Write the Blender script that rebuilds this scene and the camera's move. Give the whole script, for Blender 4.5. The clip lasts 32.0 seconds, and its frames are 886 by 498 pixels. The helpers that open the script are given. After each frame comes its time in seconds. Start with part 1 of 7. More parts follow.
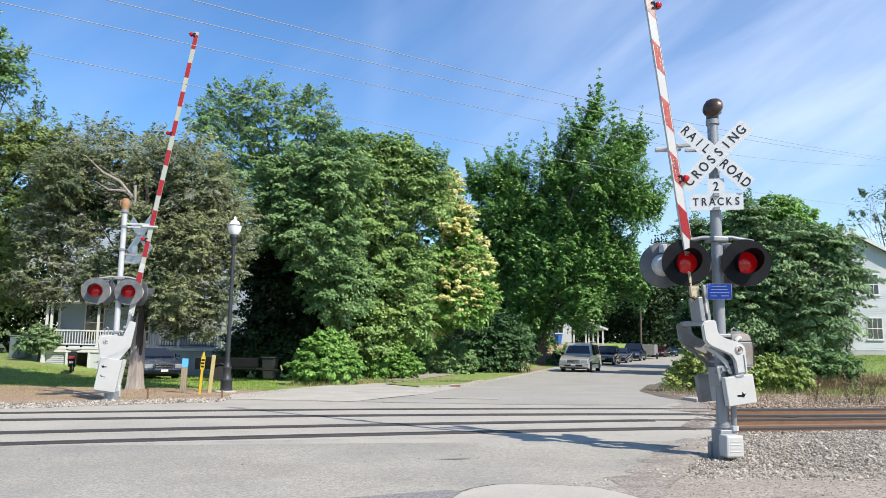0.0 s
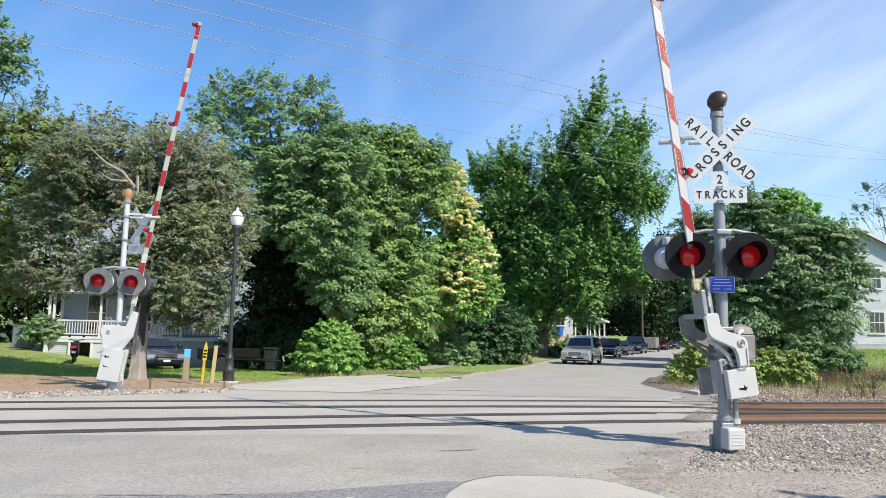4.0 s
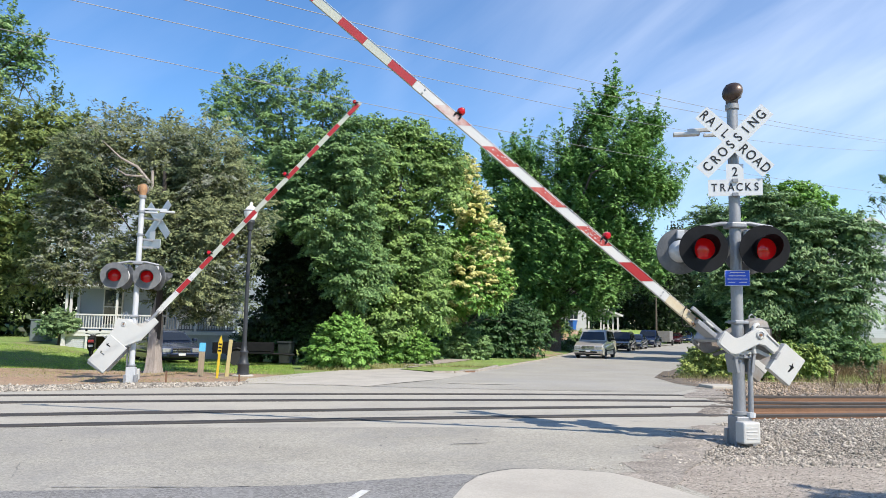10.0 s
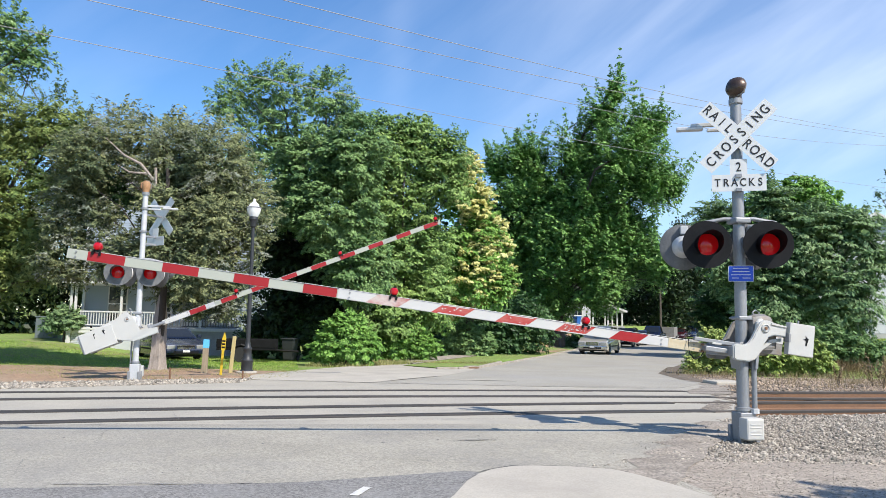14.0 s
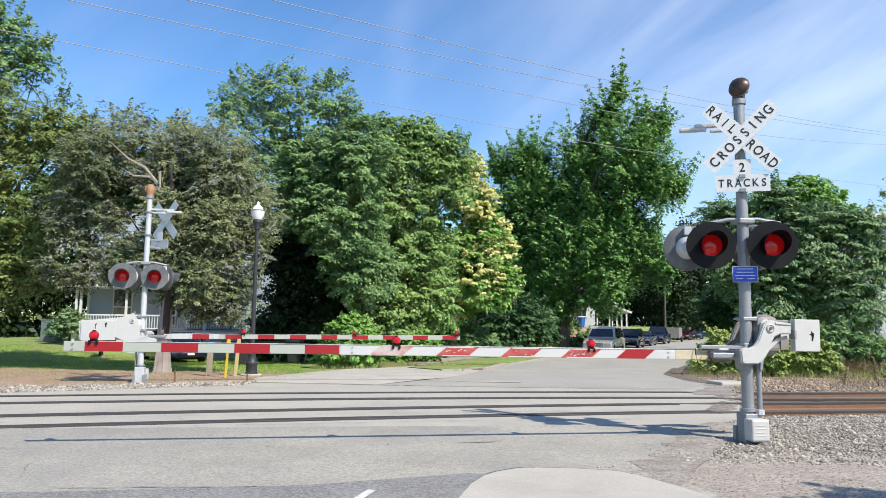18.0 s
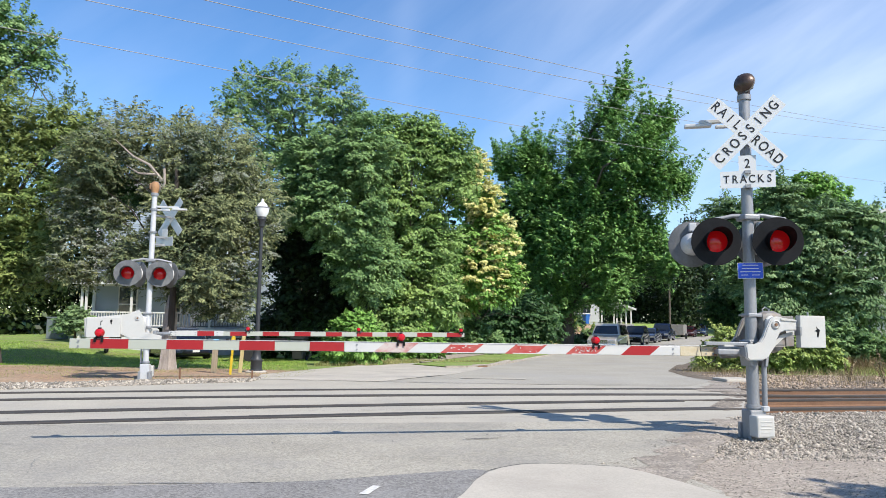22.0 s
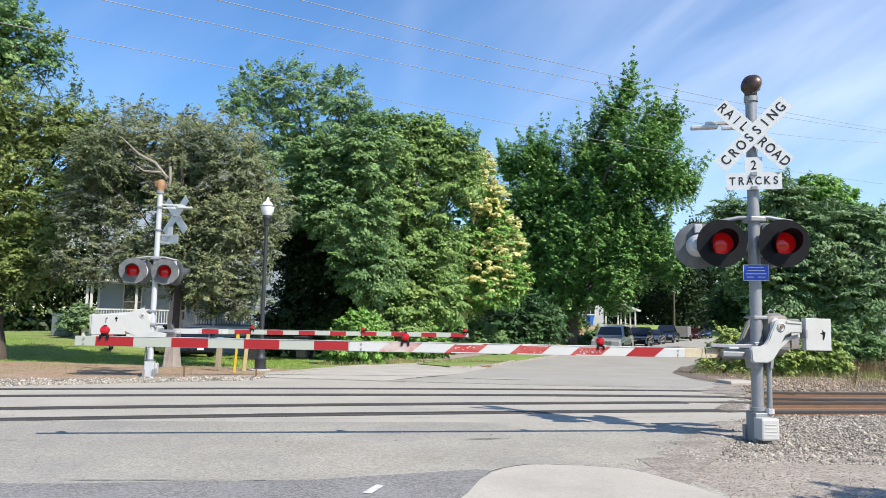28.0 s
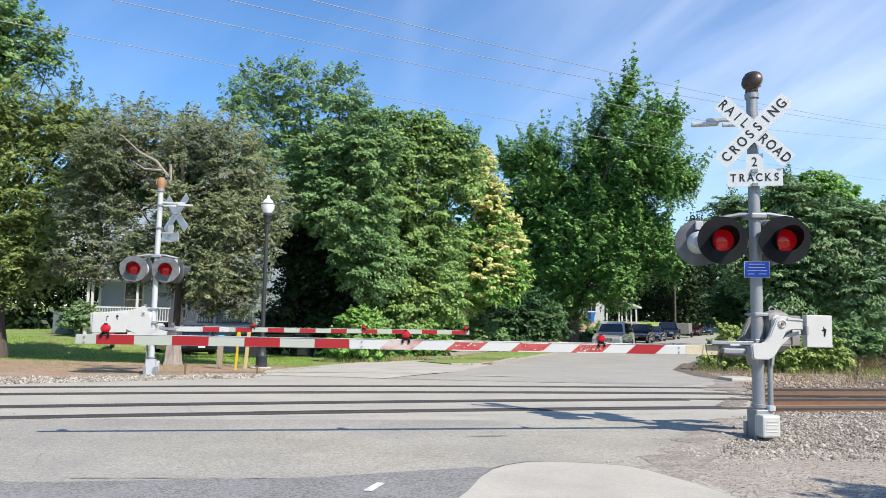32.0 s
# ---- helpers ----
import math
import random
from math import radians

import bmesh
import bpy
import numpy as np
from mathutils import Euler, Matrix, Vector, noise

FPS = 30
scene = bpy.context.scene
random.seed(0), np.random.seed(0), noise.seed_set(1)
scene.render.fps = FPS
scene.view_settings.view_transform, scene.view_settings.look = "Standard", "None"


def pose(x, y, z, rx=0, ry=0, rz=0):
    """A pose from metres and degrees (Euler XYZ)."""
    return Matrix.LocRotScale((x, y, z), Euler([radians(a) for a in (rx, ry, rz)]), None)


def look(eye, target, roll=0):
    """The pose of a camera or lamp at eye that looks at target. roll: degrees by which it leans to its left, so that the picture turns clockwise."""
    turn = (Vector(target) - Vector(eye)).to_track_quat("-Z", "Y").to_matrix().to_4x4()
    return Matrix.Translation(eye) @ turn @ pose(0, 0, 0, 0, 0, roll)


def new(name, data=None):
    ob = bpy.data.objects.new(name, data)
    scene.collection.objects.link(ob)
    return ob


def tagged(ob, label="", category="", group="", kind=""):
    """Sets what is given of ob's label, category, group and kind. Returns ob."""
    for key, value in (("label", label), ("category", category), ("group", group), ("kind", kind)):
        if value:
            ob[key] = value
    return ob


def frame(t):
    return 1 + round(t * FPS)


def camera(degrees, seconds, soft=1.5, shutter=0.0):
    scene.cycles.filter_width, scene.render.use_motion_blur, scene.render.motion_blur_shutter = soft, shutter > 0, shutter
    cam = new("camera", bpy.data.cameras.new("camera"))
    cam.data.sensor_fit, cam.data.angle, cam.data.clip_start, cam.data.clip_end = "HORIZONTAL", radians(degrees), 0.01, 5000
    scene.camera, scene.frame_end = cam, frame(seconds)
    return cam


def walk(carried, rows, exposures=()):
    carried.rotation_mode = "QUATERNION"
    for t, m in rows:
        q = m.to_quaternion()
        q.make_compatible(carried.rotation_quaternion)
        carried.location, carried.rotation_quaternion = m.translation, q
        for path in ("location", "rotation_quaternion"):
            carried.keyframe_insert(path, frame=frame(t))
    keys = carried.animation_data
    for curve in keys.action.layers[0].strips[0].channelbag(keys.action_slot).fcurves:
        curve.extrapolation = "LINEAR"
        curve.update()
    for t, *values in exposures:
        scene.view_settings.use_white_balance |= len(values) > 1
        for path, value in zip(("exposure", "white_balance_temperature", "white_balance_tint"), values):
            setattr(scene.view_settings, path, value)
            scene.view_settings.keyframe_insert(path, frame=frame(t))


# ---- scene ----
cam = camera(62.86, 32.0, soft=0.6)

# ---- camera path: seconds, eye, target, roll ----
PATH = [
    (0, (0.029, 0.116, 1.492), (0.350, 10.026, 2.790), 0.86),
    (0.5, (0.025, 0.121, 1.494), (0.333, 10.034, 2.775), 0.93),
    (1, (0.031, 0.124, 1.494), (0.345, 10.038, 2.764), 0.92),
    (1.5, (0.033, 0.118, 1.486), (0.342, 10.035, 2.732), 0.86),
    (2, (0.022, 0.113, 1.493), (0.308, 10.036, 2.702), 0.97),
    (2.5, (0.023, 0.118, 1.490), (0.317, 10.041, 2.696), 1.07),
    (3, (0.024, 0.122, 1.484), (0.317, 10.046, 2.680), 1.10),
    (3.5, (0.022, 0.126, 1.490), (0.315, 10.050, 2.682), 1.09),
    (5.5, (0.012, 0.122, 1.490), (0.321, 10.048, 2.663), 1.50),
    (6, (0.015, 0.124, 1.488), (0.308, 10.050, 2.671), 1.46),
    (6.5, (0.013, 0.107, 1.489), (0.307, 10.033, 2.666), 1.28),
    (7, (0.020, 0.114, 1.497), (0.292, 10.041, 2.675), 1.23),
    (7.5, (0.019, 0.105, 1.495), (0.268, 10.028, 2.706), 1.26),
    (8, (0.017, 0.119, 1.496), (0.273, 10.047, 2.668), 1.34),
    (8.5, (0.019, 0.122, 1.490), (0.266, 10.049, 2.665), 1.44),
    (9, (0.000, 0.096, 1.485), (0.208, 10.029, 2.626), 1.28),
    (9.5, (-0.001, 0.107, 1.486), (0.125, 10.042, 2.620), 1.18),
    (10, (0.009, 0.119, 1.486), (0.133, 10.058, 2.588), 1.12),
    (10.5, (0.007, 0.110, 1.484), (0.123, 10.048, 2.595), 1.11),
    (11, (0.006, 0.113, 1.481), (0.127, 10.049, 2.602), 1.20),
    (11.5, (0.003, 0.099, 1.480), (0.121, 10.035, 2.604), 1.15),
    (12, (0.012, 0.110, 1.482), (0.127, 10.047, 2.591), 1.17),
    (12.5, (0.011, 0.112, 1.488), (0.098, 10.050, 2.597), 1.07),
    (13, (0.020, 0.122, 1.488), (0.081, 10.062, 2.580), 1.10),
    (13.5, (0.023, 0.133, 1.491), (0.078, 10.076, 2.549), 1.13),
    (14, (0.037, 0.144, 1.490), (0.105, 10.088, 2.539), 1.02),
    (14.5, (0.035, 0.139, 1.492), (0.090, 10.085, 2.532), 0.98),
    (16.5, (0.037, 0.146, 1.491), (0.083, 10.092, 2.528), 0.76),
    (17, (0.036, 0.145, 1.490), (0.075, 10.091, 2.526), 0.74),
    (17.5, (0.049, 0.154, 1.495), (0.050, 10.098, 2.554), 0.76),
    (18, (0.042, 0.141, 1.499), (0.056, 10.084, 2.568), 0.76),
    (18.5, (0.035, 0.148, 1.495), (0.055, 10.093, 2.549), 0.85),
    (19, (0.035, 0.138, 1.498), (0.032, 10.083, 2.549), 0.88),
    (19.5, (0.036, 0.142, 1.493), (0.026, 10.086, 2.553), 0.97),
    (20, (0.030, 0.143, 1.492), (0.018, 10.086, 2.562), 1.08),
    (20.5, (0.017, 0.129, 1.492), (0.007, 10.073, 2.552), 1.13),
    (21, (-0.001, 0.111, 1.488), (-0.012, 10.052, 2.570), 0.94),
    (21.5, (0.029, 0.136, 1.493), (-0.009, 10.080, 2.550), 0.75),
    (22, (0.039, 0.143, 1.490), (-0.004, 10.090, 2.520), 0.73),
    (22.5, (0.036, 0.144, 1.490), (-0.006, 10.095, 2.479), 0.82),
    (23, (0.043, 0.159, 1.491), (-0.015, 10.112, 2.462), 0.88),
    (23.5, (0.037, 0.148, 1.485), (0.001, 10.098, 2.489), 1.02),
    (24, (0.036, 0.146, 1.489), (-0.036, 10.091, 2.530), 0.99),
    (24.5, (0.034, 0.143, 1.490), (-0.003, 10.090, 2.520), 0.83),
    (25, (0.034, 0.151, 1.485), (-0.011, 10.096, 2.532), 1.06),
    (25.5, (0.031, 0.136, 1.489), (0.004, 10.080, 2.541), 1.23),
    (27.5, (0.027, 0.131, 1.491), (-0.081, 10.074, 2.550), 1.18),
    (28, (0.031, 0.146, 1.488), (-0.072, 10.092, 2.516), 1.18),
    (28.5, (0.033, 0.141, 1.488), (-0.071, 10.088, 2.513), 1.20),
    (29, (0.032, 0.147, 1.488), (-0.092, 10.093, 2.516), 1.10),
    (29.5, (0.028, 0.135, 1.488), (-0.087, 10.082, 2.507), 1.12),
    (30, (0.036, 0.148, 1.489), (-0.079, 10.095, 2.509), 1.13),
    (30.5, (0.028, 0.140, 1.489), (-0.095, 10.085, 2.526), 1.21),
    (31, (0.025, 0.135, 1.488), (-0.114, 10.081, 2.508), 1.24),
    (31.5, (0.034, 0.142, 1.489), (-0.075, 10.088, 2.515), 1.18),
    (32, (0.036, 0.153, 1.492), (-0.078, 10.103, 2.482), 1.07),
]
walk(cam, [(t, look(eye, target, roll)) for t, eye, target, roll in PATH])

# ---- light: morning sun from behind the right shoulder, thin cirrus sky ----
SUN_DIR = Vector((0.494, -0.494, 0.716)).normalized()
SKY_STRENGTH = 0.150
SUN_STRENGTH = 5.0
scene.view_settings.exposure = 0.37

sun_data = bpy.data.lights.new("sun", "SUN")
sun_data.energy, sun_data.angle, sun_data.color = SUN_STRENGTH, radians(0.55), (1.0, 0.93, 0.83)
sun = new("sun", sun_data)
sun.matrix_world = look(SUN_DIR * 60, (0, 0, 0))

world = bpy.data.worlds.new("sky")
scene.world = world
world.use_nodes = True
wn, wl = world.node_tree.nodes, world.node_tree.links
wn.clear()
w_out, w_bg, sky = wn.new("ShaderNodeOutputWorld"), wn.new("ShaderNodeBackground"), wn.new("ShaderNodeTexSky")
sky.sky_type, sky.sun_disc = "NISHITA", False
sky.sun_elevation, sky.sun_rotation = math.asin(SUN_DIR.z), math.atan2(SUN_DIR.x, SUN_DIR.y)
sky.air_density, sky.dust_density, sky.ozone_density = 1.0, 0.3, 3.5
w_co, w_map, w_n1, w_dot = wn.new("ShaderNodeTexCoord"), wn.new("ShaderNodeMapping"), wn.new("ShaderNodeTexNoise"), wn.new("ShaderNodeVectorMath")
w_map.vector_type = "TEXTURE"
w_map.inputs["Rotation"].default_value = (0.0, radians(-36), 0.0)
w_map.inputs["Scale"].default_value = (0.8, 0.7, 0.16)
w_n1.inputs["Scale"].default_value, w_n1.inputs["Detail"].default_value = 1.7, 9
w_n1.inputs["Roughness"].default_value, w_n1.inputs["Distortion"].default_value = 0.5, 0.4
w_dot.operation = "DOT_PRODUCT"
w_dot.inputs[1].default_value = (0.63, 0.74, 0.24)  # the thin cirrus veil lies over this side of the sky
w_r1, w_r2, w_mul, w_mix = wn.new("ShaderNodeMapRange"), wn.new("ShaderNodeMapRange"), wn.new("ShaderNodeMath"), wn.new("ShaderNodeMix")
w_r1.inputs["From Min"].default_value, w_r1.inputs["From Max"].default_value, w_r1.inputs["To Max"].default_value = 0.36, 0.70, 1.0
w_r1.inputs["To Min"].default_value = 0.34
w_r2.inputs["From Min"].default_value, w_r2.inputs["From Max"].default_value = 0.80, 1.0
w_r2.inputs["To Min"].default_value, w_r2.inputs["To Max"].default_value = 0.10, 0.42
w_mul.operation, w_mix.data_type = "MULTIPLY", "RGBA"
w_mix.inputs["B"].default_value = (8.2, 8.6, 9.4, 1)
wl.new(w_co.outputs["Generated"], w_map.inputs["Vector"])
wl.new(w_map.outputs["Vector"], w_n1.inputs["Vector"])
wl.new(w_co.outputs["Generated"], w_dot.inputs[0])
wl.new(w_n1.outputs["Fac"], w_r1.inputs["Value"])
wl.new(w_dot.outputs["Value"], w_r2.inputs["Value"])
wl.new(w_r1.outputs["Result"], w_mul.inputs[0])
wl.new(w_r2.outputs["Result"], w_mul.inputs[1])
# a faint old vapour trail standing up from the tree line
w_tr, w_ab, w_r3, w_n2, w_m2, w_ad = wn.new("ShaderNodeVectorMath"), wn.new("ShaderNodeMath"), wn.new("ShaderNodeMapRange"), wn.new("ShaderNodeTexNoise"), wn.new("ShaderNodeMath"), wn.new("ShaderNodeMath")
w_tr.operation, w_ab.operation, w_m2.operation, w_ad.operation = "DOT_PRODUCT", "ABSOLUTE", "MULTIPLY", "ADD"
w_tr.inputs[1].default_value = (0.9965, 0.0735, -0.026)
w_r3.interpolation_type = "SMOOTHSTEP"
w_r3.inputs["From Min"].default_value, w_r3.inputs["From Max"].default_value = 0.032, 0.0
w_r3.inputs["To Min"].default_value, w_r3.inputs["To Max"].default_value = 0.0, 0.065
w_n2.inputs["Scale"].default_value, w_n2.inputs["Detail"].default_value = 9.0, 6
wl.new(w_co.outputs["Generated"], w_tr.inputs[0])
wl.new(w_co.outputs["Generated"], w_n2.inputs["Vector"])
wl.new(w_tr.outputs["Value"], w_ab.inputs[0])
wl.new(w_ab.outputs[0], w_r3.inputs["Value"])
wl.new(w_r3.outputs["Result"], w_m2.inputs[0])
wl.new(w_n2.outputs["Fac"], w_m2.inputs[1])
wl.new(w_mul.outputs[0], w_ad.inputs[0])
wl.new(w_m2.outputs[0], w_ad.inputs[1])
wl.new(w_ad.outputs[0], w_mix.inputs["Factor"])
w_hsv = wn.new("ShaderNodeHueSaturation")
w_hsv.inputs["Saturation"].default_value = 1.27
w_hsv.inputs["Hue"].default_value = 0.503
wl.new(sky.outputs["Color"], w_hsv.inputs["Color"])
wl.new(w_hsv.outputs["Color"], w_mix.inputs["A"])
wl.new(w_mix.outputs["Result"], w_bg.inputs["Color"])
w_bg.inputs["Strength"].default_value = SKY_STRENGTH
wl.new(w_bg.outputs["Background"], w_out.inputs["Surface"])


# ---- materials ----
def material(name, base, rough=0.6, metal=0.0, vary=0.25, scale=3.0, grain=40.0, bump=0.15, dist=0.01, spec=0.5,
             dirt=None, dirt_amount=0.0, dirt_scale=1.2, island=0.0, per_object=0.0, stretch=None, coat=0.0, speck=0.0, speck_scale=70.0):
    """Principled surface with large and fine variation, optional stains and relief."""
    m = bpy.data.materials.new(name)
    m.use_nodes = True
    n, l = m.node_tree.nodes, m.node_tree.links
    b = n["Principled BSDF"]
    b.inputs["Roughness"].default_value, b.inputs["Metallic"].default_value = rough, metal
    b.inputs["Specular IOR Level"].default_value = spec
    b.inputs["Coat Weight"].default_value = coat
    b.inputs["Coat Roughness"].default_value = 0.06
    co, mp = n.new("ShaderNodeTexCoord"), n.new("ShaderNodeMapping")
    l.new(co.outputs["Object"], mp.inputs["Vector"])
    if stretch:
        mp.inputs["Scale"].default_value = stretch
    big, fine = n.new("ShaderNodeTexNoise"), n.new("ShaderNodeTexNoise")
    big.inputs["Scale"].default_value, big.inputs["Detail"].default_value = scale, 5
    fine.inputs["Scale"].default_value, fine.inputs["Detail"].default_value = grain, 4
    l.new(mp.outputs["Vector"], big.inputs["Vector"])
    l.new(mp.outputs["Vector"], fine.inputs["Vector"])
    add = n.new("ShaderNodeMath")
    add.operation = "ADD"
    l.new(big.outputs["Fac"], add.inputs[0])
    l.new(fine.outputs["Fac"], add.inputs[1])
    rng = n.new("ShaderNodeMapRange")
    rng.inputs["From Min"].default_value, rng.inputs["From Max"].default_value = 0.6, 1.4
    rng.inputs["To Min"].default_value, rng.inputs["To Max"].default_value = 1 - vary, 1 + vary
    l.new(add.outputs[0], rng.inputs["Value"])
    value = rng.outputs["Result"]
    if island or per_object:
        src = n.new("ShaderNodeNewGeometry").outputs["Random Per Island"] if island else n.new("ShaderNodeObjectInfo").outputs["Random"]
        r2, mul = n.new("ShaderNodeMapRange"), n.new("ShaderNodeMath")
        k = island or per_object
        r2.inputs["To Min"].default_value, r2.inputs["To Max"].default_value = 1 - k, 1 + k
        mul.operation = "MULTIPLY"
        l.new(src, r2.inputs["Value"])
        l.new(value, mul.inputs[0])
        l.new(r2.outputs["Result"], mul.inputs[1])
        value = mul.outputs[0]
    if speck:
        sn, sr, sm = n.new("ShaderNodeTexVoronoi"), n.new("ShaderNodeMapRange"), n.new("ShaderNodeMath")
        sn.inputs["Scale"].default_value = speck_scale
        l.new(mp.outputs["Vector"], sn.inputs["Vector"])
        sep = n.new("ShaderNodeSeparateColor")
        l.new(sn.outputs["Color"], sep.inputs["Color"])
        sr.inputs["To Min"].default_value, sr.inputs["To Max"].default_value = 1 - speck, 1 + speck
        l.new(sep.outputs["Red"], sr.inputs["Value"])
        sm.operation = "MULTIPLY"
        l.new(value, sm.inputs[0])
        l.new(sr.outputs["Result"], sm.inputs[1])
        value = sm.outputs[0]
    hsv = n.new("ShaderNodeHueSaturation")
    hsv.inputs["Color"].default_value = (*base, 1)
    l.new(value, hsv.inputs["Value"])
    colour = hsv.outputs["Color"]
    if dirt:
        dn, dr, mix = n.new("ShaderNodeTexNoise"), n.new("ShaderNodeMapRange"), n.new("ShaderNodeMix")
        dn.inputs["Scale"].default_value, dn.inputs["Detail"].default_value, dn.inputs["Roughness"].default_value = dirt_scale, 8, 0.65
        l.new(mp.outputs["Vector"], dn.inputs["Vector"])
        dr.inputs["From Min"].default_value, dr.inputs["From Max"].default_value, dr.inputs["To Max"].default_value = 0.46, 0.66, dirt_amount
        l.new(dn.outputs["Fac"], dr.inputs["Value"])
        mix.data_type = "RGBA"
        l.new(dr.outputs["Result"], mix.inputs["Factor"])
        l.new(colour, mix.inputs["A"])
        mix.inputs["B"].default_value = (*dirt, 1)
        colour = mix.outputs["Result"]
    l.new(colour, b.inputs["Base Color"])
    if bump:
        bp = n.new("ShaderNodeBump")
        bp.inputs["Strength"].default_value, bp.inputs["Distance"].default_value = bump, dist
        l.new(fine.outputs["Fac"], bp.inputs["Height"])
        l.new(bp.outputs["Normal"], b.inputs["Normal"])
    return m


def leaf_material(name, base, tip, trans=0.35, rough=0.5, vary=0.32):
    """Leaf surface: two-tone by leaf, light passes through it."""
    m = bpy.data.materials.new(name)
    m.use_nodes = True
    n, l = m.node_tree.nodes, m.node_tree.links
    b, out = n["Principled BSDF"], n["Material Output"]
    b.inputs["Roughness"].default_value = rough
    b.inputs["Specular IOR Level"].default_value = 0.25
    geo, co = n.new("ShaderNodeNewGeometry"), n.new("ShaderNodeTexCoord")
    noise_node = n.new("ShaderNodeTexNoise")
    noise_node.inputs["Scale"].default_value, noise_node.inputs["Detail"].default_value = 0.55, 3
    l.new(co.outputs["Object"], noise_node.inputs["Vector"])
    add = n.new("ShaderNodeMath")
    add.operation = "MULTIPLY_ADD"
    add.inputs[1].default_value = 0.6
    l.new(geo.outputs["Random Per Island"], add.inputs[0])
    rng = n.new("ShaderNodeMapRange")
    rng.inputs["From Min"].default_value, rng.inputs["From Max"].default_value = 0.3, 0.7
    rng.inputs["To Min"].default_value, rng.inputs["To Max"].default_value = -0.2, 0.6
    l.new(noise_node.outputs["Fac"], rng.inputs["Value"])
    l.new(rng.outputs["Result"], add.inputs[2])
    mix = n.new("ShaderNodeMix")
    mix.data_type = "RGBA"
    mix.inputs["A"].default_value, mix.inputs["B"].default_value = (*base, 1), (*tip, 1)
    l.new(add.outputs[0], mix.inputs["Factor"])
    hsv, r2 = n.new("ShaderNodeHueSaturation"), n.new("ShaderNodeMapRange")
    r2.inputs["To Min"].default_value, r2.inputs["To Max"].default_value = 1 - vary, 1 + vary
    l.new(geo.outputs["Random Per Island"], r2.inputs["Value"])
    l.new(r2.outputs["Result"], hsv.inputs["Value"])
    l.new(mix.outputs["Result"], hsv.inputs["Color"])
    l.new(hsv.outputs["Color"], b.inputs["Base Color"])
    tr, sh = n.new("ShaderNodeBsdfTranslucent"), n.new("ShaderNodeMixShader")
    l.new(hsv.outputs["Color"], tr.inputs["Color"])
    sh.inputs["Fac"].default_value = trans
    l.new(b.outputs["BSDF"], sh.inputs[1])
    l.new(tr.outputs["BSDF"], sh.inputs[2])
    l.new(sh.outputs["Shader"], out.inputs["Surface"])
    return m


def lamp_material(name, colour, glow):
    m = bpy.data.materials.new(name)
    m.use_nodes = True
    b = m.node_tree.nodes["Principled BSDF"]
    b.inputs["Base Color"].default_value = (*colour, 1)
    b.inputs["Roughness"].default_value = 0.12
    b.inputs["Emission Color"].default_value = (*colour, 1)
    b.inputs["Emission Strength"].default_value = glow
    return m


def glass_material(name, tint=(0.03, 0.04, 0.045), rough=0.03, spec=0.7):
    m = bpy.data.materials.new(name)
    m.use_nodes = True
    b = m.node_tree.nodes["Principled BSDF"]
    b.inputs["Base Color"].default_value = (*tint, 1)
    b.inputs["Roughness"].default_value = rough
    b.inputs["Specular IOR Level"].default_value = spec
    return m


M = {}
M["asphalt"] = material("worn_asphalt", (0.325, 0.302, 0.250), 0.9, vary=0.26, scale=0.5, grain=60, bump=0.35, dist=0.008, dirt=(0.20, 0.195, 0.19), dirt_amount=0.45, dirt_scale=0.35, speck=0.24, speck_scale=48)
M["asphalt_far"] = material("old_asphalt", (0.33, 0.308, 0.26), 0.9, vary=0.20, scale=0.4, grain=45, bump=0.3, dist=0.008, dirt=(0.30, 0.29, 0.28), dirt_amount=0.5, dirt_scale=0.25, speck=0.1, speck_scale=55)
M["asphalt_dark"] = material("dark_asphalt", (0.20, 0.192, 0.18), 0.9, vary=0.2, scale=1.0, grain=70, bump=0.4, dist=0.008, dirt=(0.24, 0.235, 0.225), dirt_amount=0.5, dirt_scale=2.0, speck=0.4, speck_scale=55)
M["crossing"] = material("crossing_concrete", (0.385, 0.356, 0.297), 0.88, vary=0.12, scale=0.8, grain=50, bump=0.25, dist=0.006, dirt=(0.26, 0.25, 0.235), dirt_amount=0.35, dirt_scale=0.5, per_object=0.05, speck=0.09, speck_scale=55)
M["concrete"] = material("concrete", (0.43, 0.395, 0.335), 0.9, vary=0.14, scale=1.0, grain=55, bump=0.25, dist=0.006, dirt=(0.30, 0.27, 0.23), dirt_amount=0.5, dirt_scale=0.8, speck=0.06, speck_scale=55)
M["kerb_stone"] = material("weathered_kerb", (0.36, 0.32, 0.27), 0.92, vary=0.2, scale=2.0, grain=40, bump=0.5, dist=0.01, dirt=(0.20, 0.17, 0.13), dirt_amount=0.7, dirt_scale=2.5, speck=0.2, speck_scale=40)
M["rubber"] = material("flangeway_rubber", (0.046, 0.042, 0.039), 0.75, vary=0.4, scale=2, grain=30, bump=0.3)
M["rail_head"] = material("worn_rail_steel", (0.06, 0.052, 0.047), 0.7, 0.2, vary=0.3, scale=4, grain=60, bump=0.1)
M["rust"] = material("rusty_steel", (0.21, 0.115, 0.065), 0.85, 0.1, vary=0.35, scale=3, grain=60, bump=0.3, dirt=(0.11, 0.065, 0.045), dirt_amount=0.6, dirt_scale=3)
M["tie"] = material("weathered_tie", (0.10, 0.075, 0.055), 0.95, vary=0.35, scale=4, grain=60, bump=0.5, stretch=(1, 6, 6))
